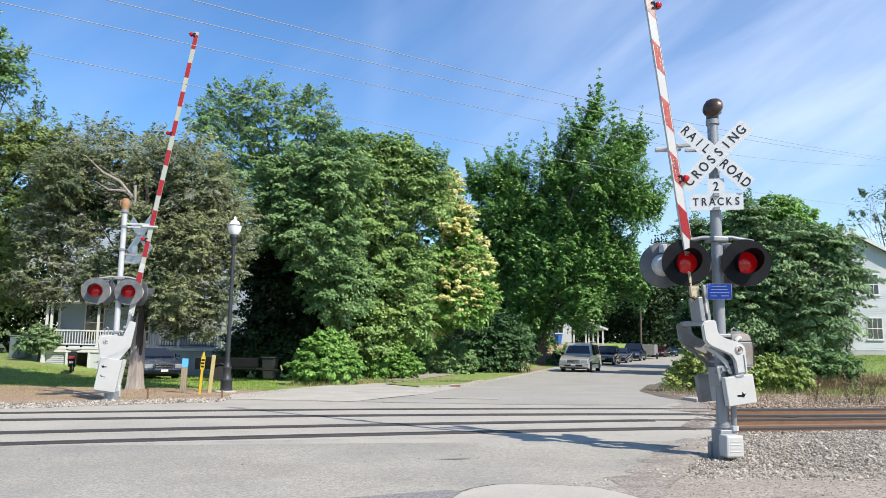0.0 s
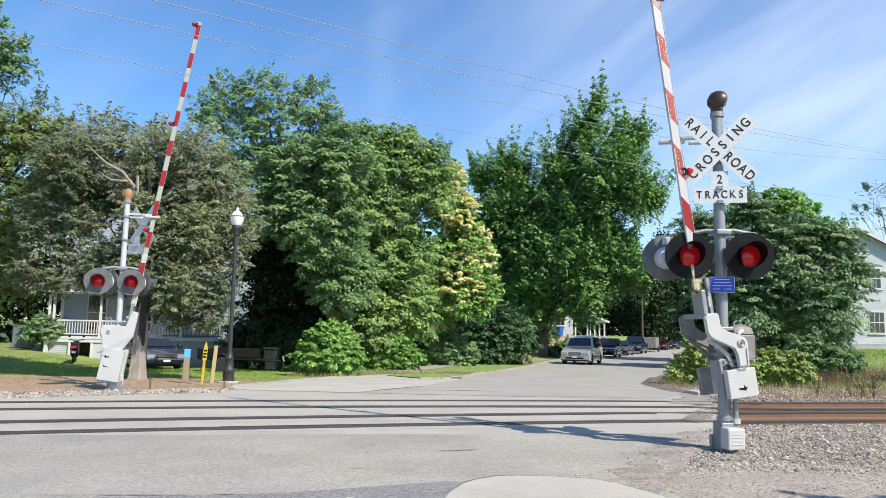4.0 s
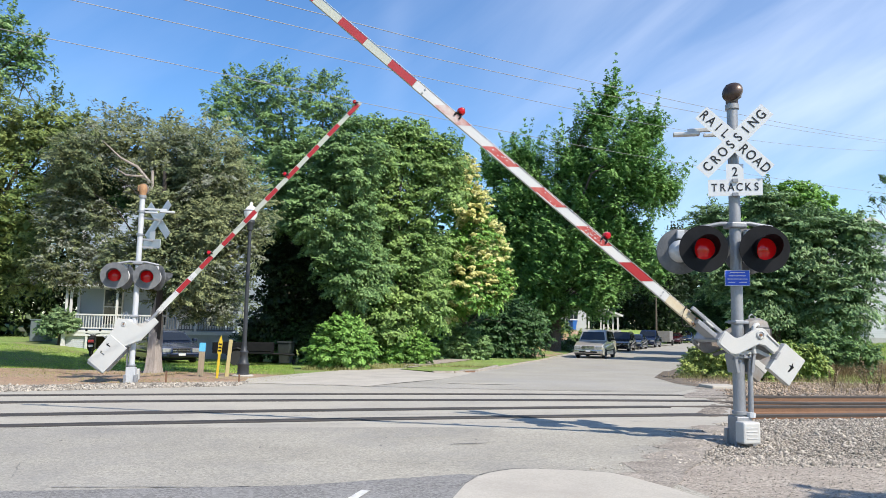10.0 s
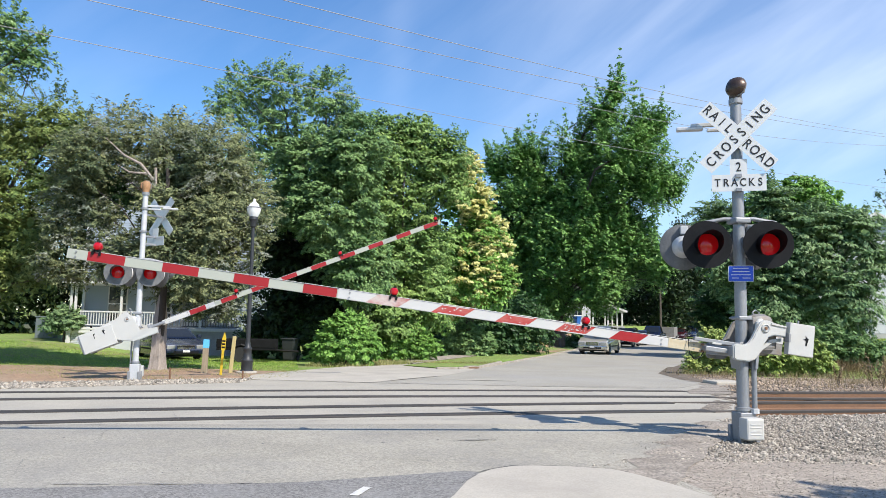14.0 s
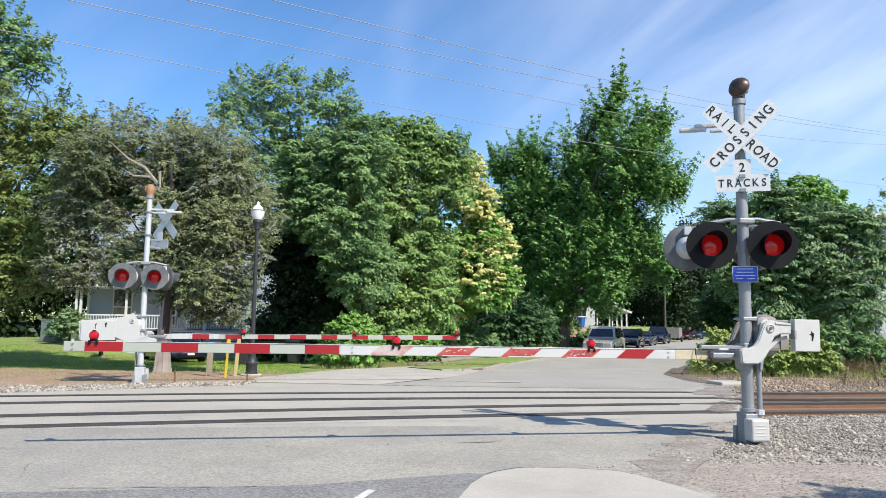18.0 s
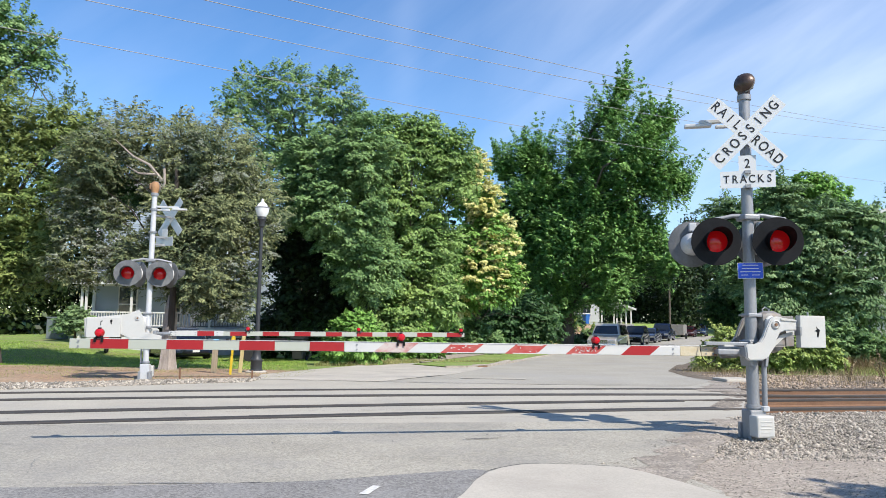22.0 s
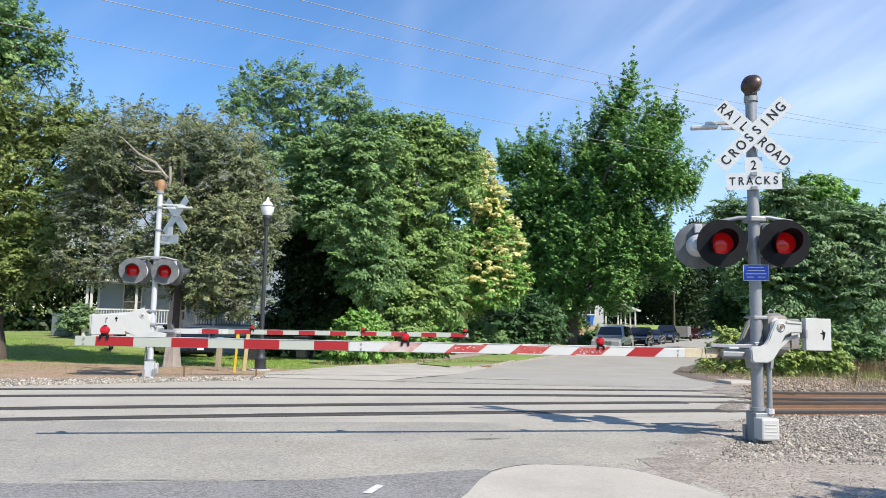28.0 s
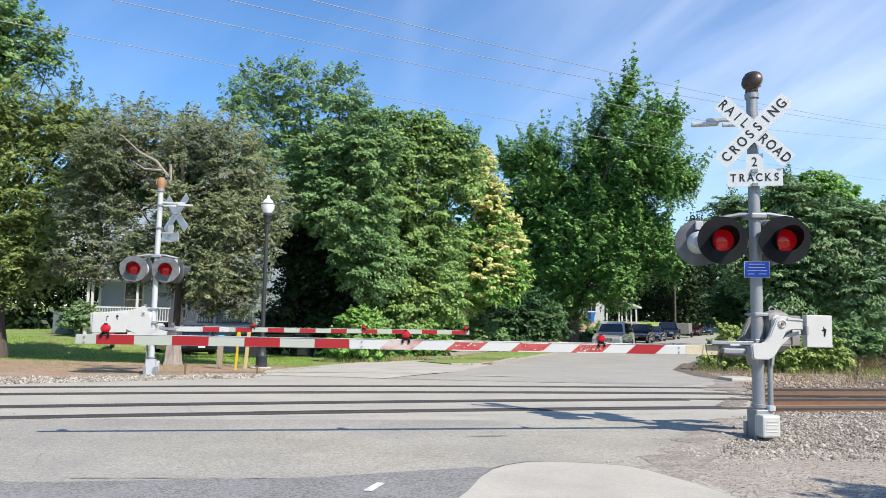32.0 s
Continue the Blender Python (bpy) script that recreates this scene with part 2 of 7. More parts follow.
M["ballast"] = material("ballast_stone", (0.32, 0.285, 0.235), 0.95, vary=0.3, scale=3, grain=60, bump=0.3, island=0.58)
M["ballast_tan"] = material("dusty_tan_ballast", (0.29, 0.225, 0.165), 0.95, vary=0.3, scale=3, grain=60, bump=0.3, island=0.55)
M["ballast_rust"] = material("rust_stained_ballast", (0.15, 0.10, 0.07), 0.95, vary=0.3, scale=3, grain=60, bump=0.3, island=0.5)
M["ballast_bed"] = material("ballast_bed", (0.24, 0.205, 0.165), 0.95, vary=0.45, scale=2, grain=28, bump=1.0, dist=0.03, dirt=(0.17, 0.145, 0.12), dirt_amount=0.5, dirt_scale=1.0, speck=0.6, speck_scale=26)
M["dirt"] = material("brown_dirt", (0.31, 0.205, 0.13), 0.97, vary=0.3, scale=0.8, grain=25, bump=0.7, dist=0.02, dirt=(0.36, 0.29, 0.21), dirt_amount=0.6, dirt_scale=0.6, speck=0.35, speck_scale=20)
M["dust"] = material("sandy_gravel", (0.33, 0.285, 0.235), 0.97, vary=0.25, scale=1.2, grain=40, bump=0.6, dist=0.015, dirt=(0.27, 0.23, 0.19), dirt_amount=0.5, dirt_scale=0.9, speck=0.35, speck_scale=40)
# leaf litter colour, darkened further to hold the bushes' shadow
M["litter"] = material("shadowed_leaf_litter", (0.125, 0.10, 0.075), 0.97, vary=0.35, scale=1.2, grain=22, bump=0.8, dist=0.03, dirt=(0.22, 0.18, 0.13), dirt_amount=0.6, dirt_scale=1.0, speck=0.4, speck_scale=18)
M["fringe"] = material("gritty_dirt", (0.285, 0.25, 0.21), 0.97, vary=0.3, scale=2.0, grain=40, bump=0.6, dist=0.012, dirt=(0.17, 0.145, 0.115), dirt_amount=0.6, dirt_scale=2.5, speck=0.4, speck_scale=45)
M["grass_bed"] = material("lawn_soil", (0.185, 0.27, 0.055), 0.95, vary=0.35, scale=0.5, grain=18, bump=0.8, dist=0.03, dirt=(0.25, 0.20, 0.11), dirt_amount=0.8, dirt_scale=0.4, speck=0.35, speck_scale=14)
M["grass"] = leaf_material("grass_blades", (0.172, 0.322, 0.048), (0.367, 0.451, 0.108), 0.3)
M["straw_mix"] = leaf_material("half_dry_grass", (0.200, 0.240, 0.060), (0.400, 0.360, 0.170), 0.25)
M["dry_grass"] = leaf_material("dry_weeds", (0.240, 0.170, 0.090), (0.360, 0.290, 0.170), 0.25)
M["leaf_cedar"] = leaf_material("cedar_needles", (0.062, 0.097, 0.049), (0.252, 0.271, 0.124), 0.13, 0.65)
M["leaf_cedar_pale"] = leaf_material("frosted_cedar_tips", (0.137, 0.166, 0.126), (0.274, 0.288, 0.220), 0.12, 0.65)
M["leaf_juniper"] = leaf_material("bright_juniper", (0.076, 0.136, 0.033), (0.232, 0.278, 0.084), 0.15, 0.65)
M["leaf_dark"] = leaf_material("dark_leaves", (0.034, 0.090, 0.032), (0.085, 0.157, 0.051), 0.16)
M["leaf_fresh"] = leaf_material("fresh_green_leaves", (0.140, 0.255, 0.075), (0.309, 0.432, 0.135), 0.26)
M["leaf_mid"] = leaf_material("green_leaves", (0.104, 0.204, 0.071), (0.229, 0.346, 0.129), 0.26)
M["leaf_bright"] = leaf_material("bright_leaves", (0.114, 0.260, 0.044), (0.245, 0.420, 0.099), 0.26)
M["leaf_road"] = leaf_material("oak_leaves", (0.101, 0.238, 0.062), (0.240, 0.408, 0.117), 0.26, 0.42)
M["leaf_tall"] = leaf_material("tall_tree_leaves", (0.120, 0.232, 0.076), (0.277, 0.394, 0.161), 0.26)
# leaf colour cut to near black so the woods' shade is in it
M["leaf_shade"] = leaf_material("shade_dark_leaves", (0.014, 0.031, 0.010), (0.034, 0.060, 0.019), 0.13)
M["leaf_vine"] = leaf_material("vine_leaves", (0.134, 0.237, 0.046), (0.378, 0.430, 0.124), 0.17)
M["leaf_ash"] = leaf_material("walnut_leaves", (0.083, 0.169, 0.070), (0.225, 0.324, 0.144), 0.26)
M["blossom"] = leaf_material("cream_blossom", (0.600, 0.570, 0.200), (0.780, 0.750, 0.380), 0.3, 0.7, 0.2)
M["bark"] = material("bark", (0.10, 0.08, 0.065), 0.95, vary=0.4, scale=3, grain=25, bump=0.9, dist=0.03, stretch=(5, 5, 0.7))
# bark darkened to carry crown shade; the cedar's lower trunk stays pale
M["bark_shade"] = material("shade_dark_bark", (0.055, 0.045, 0.038), 0.95, vary=0.4, scale=3, grain=25, bump=0.9, dist=0.03, stretch=(5, 5, 0.7))
M["old_case"] = material("weathered_grey_casting", (0.24, 0.235, 0.225), 0.6, 0.2, vary=0.2, scale=5, grain=50, bump=0.1, dirt=(0.20, 0.13, 0.08), dirt_amount=0.5, dirt_scale=6)
M["bark_pale"] = material("pale_cedar_bark", (0.36, 0.31, 0.27), 0.95, vary=0.35, scale=3, grain=22, bump=0.9, dist=0.03, stretch=(6, 6, 0.6))
M["galv"] = material("galvanised_steel", (0.27, 0.28, 0.295), 0.5, 0.35, vary=0.18, scale=6, grain=60, bump=0.06, dirt=(0.3, 0.29, 0.28), dirt_amount=0.4, dirt_scale=5, stretch=(1, 1, 0.35))
M["alu"] = material("aluminium_paint", (0.52, 0.53, 0.54), 0.5, 0.15, vary=0.12, scale=4, grain=50, bump=0.05, dirt=(0.42, 0.40, 0.37), dirt_amount=0.5, dirt_scale=4)
M["white"] = material("weathered_white_paint", (0.47, 0.47, 0.45), 0.5, vary=0.07, scale=4, grain=60, bump=0.05, dirt=(0.50, 0.47, 0.42), dirt_amount=0.35, dirt_scale=5)
M["white_arm"] = material("white_gate_arm", (0.48, 0.48, 0.47), 0.4, vary=0.05, scale=3, grain=50, bump=0.03, dirt=(0.55, 0.52, 0.47), dirt_amount=0.3, dirt_scale=3, stretch=(0.5, 1, 1))
M["cream_arm"] = material("reflective_grey_sheeting", (0.36, 0.375, 0.32), 0.45, vary=0.05, scale=3, grain=120, bump=0.05)
M["red_arm"] = material("red_reflective_sheeting", (0.285, 0.008, 0.011), 0.4, vary=0.1, scale=3, grain=120, bump=0.05)
M["red_pale"] = material("worn_off_red_sheeting", (0.47, 0.40, 0.37), 0.5, vary=0.08, scale=4, grain=60, bump=0.05, dirt=(0.36, 0.05, 0.045), dirt_amount=0.95, dirt_scale=5, stretch=(0.5, 1, 1))
M["red_worn"] = material("faded_red_sheeting", (0.36, 0.04, 0.035), 0.5, vary=0.12, scale=4, grain=60, bump=0.05, dirt=(0.42, 0.20, 0.16), dirt_amount=0.6, dirt_scale=6, stretch=(0.5, 1, 1))
M["primer"] = material("bare_yellowed_fibreglass", (0.50, 0.44, 0.31), 0.6, vary=0.25, scale=5, grain=40, bump=0.1, dirt=(0.30, 0.19, 0.09), dirt_amount=0.6, dirt_scale=5)
M["black"] = material("black_paint", (0.006, 0.006, 0.007), 0.55, spec=0.2, vary=0.35, scale=4, grain=40, bump=0.08, dirt=(0.014, 0.014, 0.016), dirt_amount=0.5, dirt_scale=3)
M["faded_black"] = material("sun_faded_black", (0.10, 0.105, 0.11), 0.6, vary=0.25, scale=4, grain=40, bump=0.08, dirt=(0.2, 0.2, 0.2), dirt_amount=0.4, dirt_scale=4)
M["lens"] = lamp_material("red_lamp_lens", (0.40, 0.005, 0.007), 0.15)
M["arm_lens"] = lamp_material("red_arm_lamp", (0.40, 0.004, 0.010), 0.12)
M["sign_white"] = material("sign_white", (0.62, 0.63, 0.63), 0.45, vary=0.03, scale=3, grain=60, bump=0.02)
M["sign_black"] = material("sign_black", (0.012, 0.012, 0.013), 0.5, vary=0.1)
M["sign_back"] = material("sign_back_aluminium", (0.50, 0.52, 0.54), 0.45, 0.5, vary=0.12, scale=5)
M["sign_blue"] = material("sign_blue", (0.015, 0.075, 0.52), 0.4, vary=0.08, scale=4)
M["bell"] = material("rusty_bell", (0.36, 0.20, 0.10), 0.7, 0.2, vary=0.3, scale=6, grain=40, bump=0.2)
M["bell_brown"] = material("brown_bell", (0.075, 0.05, 0.04), 0.38, 0.5, vary=0.35, scale=7, grain=40, bump=0.2)
M["lamp_black"] = material("lamp_post_black", (0.035, 0.038, 0.042), 0.5, 0.2, vary=0.2, scale=6)
M["lamp_glass"] = material("frosted_globe", (0.78, 0.79, 0.78), 0.25, vary=0.05, scale=8, grain=60, bump=0.05)
M["wood"] = material("weathered_wood", (0.27, 0.22, 0.15), 0.9, vary=0.3, scale=3, grain=40, bump=0.4, stretch=(6, 6, 0.6))
M["yellow"] = material("yellow_plastic", (0.55, 0.38, 0.02), 0.5, vary=0.1, scale=5)
M["yellow_wood"] = material("yellow_post", (0.38, 0.31, 0.14), 0.7, vary=0.2, scale=5, stretch=(4, 4, 0.6))
M["cyan"] = material("blue_tape", (0.10, 0.42, 0.70), 0.5, vary=0.1)
M["wire"] = material("overhead_wire", (0.27, 0.265, 0.27), 0.6, vary=0.1)
M["siding_blue"] = material("blue_grey_clapboard", (0.34, 0.40, 0.46), 0.7, vary=0.08, scale=1, grain=30, bump=0.05)
M["siding_white"] = material("white_vinyl_siding", (0.50, 0.52, 0.54), 0.6, vary=0.05, scale=1, grain=30, bump=0.05)
M["trim_white"] = material("white_trim", (0.60, 0.60, 0.585), 0.55, vary=0.08, scale=4)
M["roof"] = material("grey_shingles", (0.16, 0.155, 0.15), 0.9, vary=0.3, scale=2, grain=12, bump=0.4)
M["roof_green"] = material("pale_green_metal_roof", (0.42, 0.46, 0.40), 0.5, vary=0.12, scale=2)
M["block"] = material("grey_blockwork", (0.40, 0.40, 0.39), 0.9, vary=0.15, scale=2, grain=20, bump=0.3)
M["glass"] = glass_material("dark_glass")
M["car_glass"] = glass_material("car_glass", (0.012, 0.014, 0.016), 0.04, 0.9)
M["tyre"] = material("tyre_rubber", (0.02, 0.02, 0.021), 0.85, vary=0.3, scale=8)
M["rim"] = material("alloy_rim", (0.55, 0.56, 0.57), 0.3, 0.8, vary=0.1)
M["chrome"] = material("chrome_trim", (0.62, 0.63, 0.64), 0.18, 0.9, vary=0.05, bump=0)
M["headlight"] = material("headlight_glass", (0.42, 0.43, 0.43), 0.06, 0.4, vary=0.2, scale=20)
M["car_beige"] = material("champagne_car_paint", (0.58, 0.53, 0.46), 0.28, 0.45, vary=0.05, scale=2, grain=200, bump=0, coat=0.6)
M["car_navy"] = material("navy_car_paint", (0.012, 0.022, 0.055), 0.25, 0.3, vary=0.05, scale=2, bump=0, coat=0.7)
M["car_black"] = material("black_car_paint", (0.015, 0.017, 0.022), 0.25, 0.2, vary=0.05, bump=0, coat=0.7)
M["car_blue"] = material("blue_car_paint", (0.03, 0.06, 0.13), 0.27, 0.35, vary=0.05, bump=0, coat=0.7)
M["car_red"] = material("dark_red_car_paint", (0.07, 0.010, 0.014), 0.27, 0.3, vary=0.05, bump=0, coat=0.7)
M["bin_blue"] = material("blue_bin_plastic", (0.02, 0.12, 0.42), 0.5, vary=0.1, scale=3)
M["bin_dark"] = material("dark_bin_plastic", (0.03, 0.035, 0.035), 0.6, vary=0.2, scale=3)
M["grey_metal"] = material("grey_utility_metal", (0.12, 0.15, 0.16), 0.6, vary=0.1, scale=3)
M["red_paint"] = material("red_scooter_paint", (0.45, 0.03, 0.03), 0.3, vary=0.1, coat=0.5)
M["plate_bar"] = material("number_plate_white", (0.6, 0.6, 0.6), 0.5, vary=0.1)
M["chalk"] = material("traffic_paint", (0.62, 0.61, 0.58), 0.8, vary=0.2, scale=8, grain=40, dirt=(0.3, 0.29, 0.28), dirt_amount=0.7, dirt_scale=9)


# ---- mesh helpers ----
def part(name, bm, mat, parent, label="", smooth=False, m=None, category=""):
    me = bpy.data.meshes.new(name)
    bm.normal_update()
    bm.to_mesh(me)
    bm.free()
    me.materials.append(M[mat] if isinstance(mat, str) else mat)
    if smooth:
        me.shade_smooth()
        me.set_sharp_from_angle(angle=radians(40))
    ob = new(name, me)
    if parent:
        ob.parent = parent
    if m is not None:
        ob.matrix_basis = m
    return tagged(ob, label, category)


def shared(name, mesh, parent, m):
    ob = new(name, mesh)
    ob.parent = parent
    ob.matrix_basis = m
    return ob


def thing(name, m, label, category, group="", kind=""):
    ob = new(name)
    ob.matrix_basis = m
    ob.empty_display_size = 0.2
    return tagged(ob, label, category, group, kind)


def box(x0, x1, y0, y1, z0, z1, bevel=0.0, bm=None, m=None):
    bm = bm or bmesh.new()
    mat = Matrix.LocRotScale(((x0 + x1) / 2, (y0 + y1) / 2, (z0 + z1) / 2), None, (abs(x1 - x0), abs(y1 - y0), abs(z1 - z0)))
    r = bmesh.ops.create_cube(bm, size=1, matrix=(m @ mat) if m is not None else mat)
    if bevel:
        edges = list({e for v in r["verts"] for e in v.link_edges})
        bmesh.ops.bevel(bm, geom=edges, offset=bevel, segments=2, affect="EDGES", profile=0.5)
    return bm


def rod(p0, p1, r0, r1=None, seg=12, bm=None):
    bm = bm or bmesh.new()
    p0, p1 = Vector(p0), Vector(p1)
    d = p1 - p0
    q = d.to_track_quat("Z", "Y").to_matrix().to_4x4()
    bmesh.ops.create_cone(bm, cap_ends=True, segments=seg, radius1=r0, radius2=r0 if r1 is None else r1, depth=d.length,
                          matrix=Matrix.Translation((p0 + p1) / 2) @ q)
    return bm


def lathe(profile, seg=20, bm=None, m=None):
    """Surface of revolution round z from (radius, height) pairs."""
    bm = bm or bmesh.new()
    rings = []
    for r, z in profile:
        ring = []
        for k in range(seg):
            a = 2 * math.pi * k / seg
            p = Vector((r * math.cos(a), r * math.sin(a), z))
            ring.append(bm.verts.new(m @ p if m is not None else p))
        rings.append(ring)
    for a, b in zip(rings, rings[1:]):
        for k in range(seg):
            bm.faces.new((a[k], a[(k + 1) % seg], b[(k + 1) % seg], b[k]))
    bm.faces.new(rings[0][::-1])
    bm.faces.new(rings[-1])
    return bm


def plate(outline, thick, bm=None, m=None, bevel=0.0):
    """A flat plate: outline in x, z, thickness along y, centred."""
    bm = bm or bmesh.new()
    f = [bm.verts.new((x, -thick / 2, z)) for x, z in outline]
    b = [bm.verts.new((x, thick / 2, z)) for x, z in outline]
    n = len(outline)
    fs = [bm.faces.new(f), bm.faces.new(b[::-1])]
    for k in range(n):
        fs.append(bm.faces.new((f[k], b[k], b[(k + 1) % n], f[(k + 1) % n])))
    bmesh.ops.recalc_face_normals(bm, faces=fs)
    if bevel:
        es = [e for e in bm.edges if len(e.link_faces) == 2 and any(len(fc.verts) == n for fc in e.link_faces) and n > 4]
        bmesh.ops.bevel(bm, geom=es, offset=bevel, segments=2, affect="EDGES")
    if m is not None:
        bmesh.ops.transform(bm, matrix=m, verts=bm.verts[:])
    return bm


def tube(points, r, seg=8, bm=None):
    bm = bm or bmesh.new()
    pts = [Vector(p) for p in points]
    rings = []
    for k, p in enumerate(pts):
        d = (pts[min(k + 1, len(pts) - 1)] - pts[max(k - 1, 0)]).normalized()
        side = d.orthogonal().normalized() if abs(d.z) > 0.95 else d.cross(Vector((0, 0, 1))).normalized()
        up = side.cross(d)
        rr = r[k] if isinstance(r, (list, tuple)) else r
        rings.append([bm.verts.new(p + rr * (math.cos(2 * math.pi * j / seg) * side + math.sin(2 * math.pi * j / seg) * up)) for j in range(seg)])
    for a, b in zip(rings, rings[1:]):
        for j in range(seg):
            bm.faces.new((a[j], a[(j + 1) % seg], b[(j + 1) % seg], b[j]))
    bm.faces.new(rings[0][::-1])
    bm.faces.new(rings[-1])
    return bm


def lettering(name, text, size, mat, parent, m, thick=0.003):
    cu = bpy.data.curves.new(name, "FONT")
    cu.body, cu.size, cu.extrude, cu.offset = text, size, thick / 2, size * 0.012
    cu.align_x, cu.align_y = "CENTER", "CENTER"
    tmp = bpy.data.objects.new("tmp", cu)
    scene.collection.objects.link(tmp)
    bpy.context.view_layer.update()
    me = bpy.data.meshes.new_from_object(tmp.evaluated_get(bpy.context.evaluated_depsgraph_get()))
    bpy.data.objects.remove(tmp)
    me.materials.clear()
    me.materials.append(M[mat])
    me.transform(Matrix.Diagonal((0.86, 1.04, 1.0, 1.0)))
    ob = new(name, me)
    ob.parent = parent
    ob.matrix_basis = m
    return ob


def cloud_mesh(name, verts, faces_per, mat, parent=None, label="", category="", kind=""):
    """A mesh of many equal polygons from numpy arrays: verts (n*k, 3), k corners each."""
    me = bpy.data.meshes.new(name)
    nv, k = len(verts), faces_per
    nf = nv // k
    me.vertices.add(nv)
    me.vertices.foreach_set("co", np.ascontiguousarray(verts, dtype=np.float32).ravel())
    me.loops.add(nv)
    me.loops.foreach_set("vertex_index", np.arange(nv, dtype=np.int32))
    me.polygons.add(nf)
    me.polygons.foreach_set("loop_start", np.arange(0, nv, k, dtype=np.int32))
    me.update(calc_edges=True)
    me.materials.append(M[mat])
    ob = new(name, me)
    if parent:
        ob.parent = parent
    return tagged(ob, label, category, kind=kind)


# ---- ground ----
TRACK_A = (13.237, 0.2697, -0.0041)
TRACK_B = (16.350, 0.1914, -0.0065)


def track_y(c, x):
    xc = min(max(x, -13.0), 8.6)
    y = c[0] + c[1] * xc + c[2] * xc * xc
    slope = 0.19 if x > 8.6 else c[1] + 2 * c[2] * xc
    return y + slope * (x - xc)


def gz(x, y):
    """Height of the ground: level at the crossing, a slight dip beyond it, rising far up the street and towards the white house."""
    z = -0.02 * min(max(y - 21.0, 0.0), 15.0)
    z += 0.0108 * min(max(y - 58.0, 0.0), 120.0)
    edge = float(np.interp(y, (20, 27, 34, 41, 55, 74, 94, 131), (7.6, 8.3, 11.0, 14.1, 19.2, 26.2, 37.5, 60.0)))
    k = min(max((x - edge - 4.0) / 10.0, 0.0), 1.0) * min(max((y - 24.0) / 14.0, 0.0), 1.0)
    z += 1.45 * k * k * (3 - 2 * k)
    a, b = min(max((-13.0 - x) / 9.0, 0.0), 1.0), min(max((y - 26.0) / 11.0, 0.0), 1.0)
    z += 0.7 * a * a * (3 - 2 * a) * b * b * (3 - 2 * b)
    kerb_x = float(np.interp(y, (51.2, 61.0, 72.5, 95.0, 135.0), (8.54, 11.7, 18.0, 30.0, 52.0)))
    a, b = min(max((kerb_x - 1.0 - x) / 4.0, 0.0), 1.0), min(max((y - 53.0) / 18.0, 0.0), 1.0)
    z += 1.75 * a * a * (3 - 2 * a) * b * b * (3 - 2 * b)
    x0 = 5.0 + 0.42 * (y - 12.7)
    if x0 < x < 40.0 and 9.0 < y < 30.0:
        a, b = track_y(TRACK_A, x) - 1.45, track_y(TRACK_B, x) + 1.25
        k = min(max(min(y - a, b - y) / 0.45, 0.0), 1.0) * min((x - x0) / 0.8, 1.0)
        z -= 0.19 * k
    return z


def sheet(name, outline, mat, lift, label, category, step=1.5, kind="structure", thick=0.0):
    """A ground patch: outline polygon in x, y draped on the ground, lifted a little, with a real edge if thick."""
    bm = bmesh.new()
    top = [bm.verts.new((x, y, 0)) for x, y in outline]
    f = bm.faces.new(top)
    if f.calc_area() and f.normal.z < 0:
        f.normal_flip()
    for axis in (0, 1):
        lo, hi = min(p[axis] for p in outline), max(p[axis] for p in outline)
        n = min(int((hi - lo) / step), 76)
        for k in range(1, n + 1):
            co = [0, 0, 0]
            co[axis] = lo + (hi - lo) * k / (n + 1)
            no = [0, 0, 0]
            no[axis] = 1
            bmesh.ops.bisect_plane(bm, geom=bm.verts[:] + bm.edges[:] + bm.faces[:], plane_co=co, plane_no=no)
    bmesh.ops.triangulate(bm, faces=bm.faces[:])
    for v in bm.verts:
        v.co.z = gz(v.co.x, v.co.y) + lift
    if thick:
        r = bmesh.ops.extrude_face_region(bm, geom=bm.faces[:])
        down = [v for v in bm.verts if v not in r["geom"]]
        for v in down:
            v.co.z -= thick
        bmesh.ops.recalc_face_normals(bm, faces=bm.faces[:])
    ob = part(name, bm, mat, None, label)
    return tagged(ob, category=category, kind=kind)


gx = sorted({*np.linspace(-60, 60, 61).round(2).tolist(), *[s * v for v in (75, 100, 150, 250, 500, 1200, 3000) for s in (1, -1)]})
gy_ = sorted({*np.linspace(-30, 110, 71).round(2).tolist(), -3000, -1000, -300, -100, -60, 130, 160, 200, 300, 600, 1200, 3000})
bm = bmesh.new()
grid = [[bm.verts.new((x, y, gz(x, y) - (0.35 if 5 < x < 27 and 12 < y < 23 else 0.03))) for x in gx] for y in gy_]
for a, b in zip(grid, grid[1:]):
    for k in range(len(gx) - 1):
        bm.faces.new((a[k], a[k + 1], b[k + 1], b[k]))
ground = tagged(part("ground", bm, "grass_bed", None, "mown green lawn with worn sandy patches"), category="lawn", kind="structure")

ROAD_L = [(-1.2, 27.0), (1.62, 28.9), (4.41, 38.9), (6.62, 44.8), (8.54, 51.2), (11.7, 61.0), (18.0, 72.5), (30.0, 95.0), (52.0, 135.0)]
ROAD_R = [(60.0, 131.0), (37.5, 94.0), (26.2, 73.8), (19.2, 55.0), (14.1, 41.2), (11.0, 34.1), (8.28, 27.2), (7.6, 20.6)]
VERGE = [(-1.32, 30.3), (0.18, 27.8), (0.8, 28.1), (1.55, 29.1), (4.3, 38.9), (6.5, 44.8), (8.4, 51.2), (11.5, 61.0), (17.5, 72.5), (14.5, 73.0), (8.3, 64.5), (4.0, 48.7), (2.21, 42.7), (0.22, 37.1)]
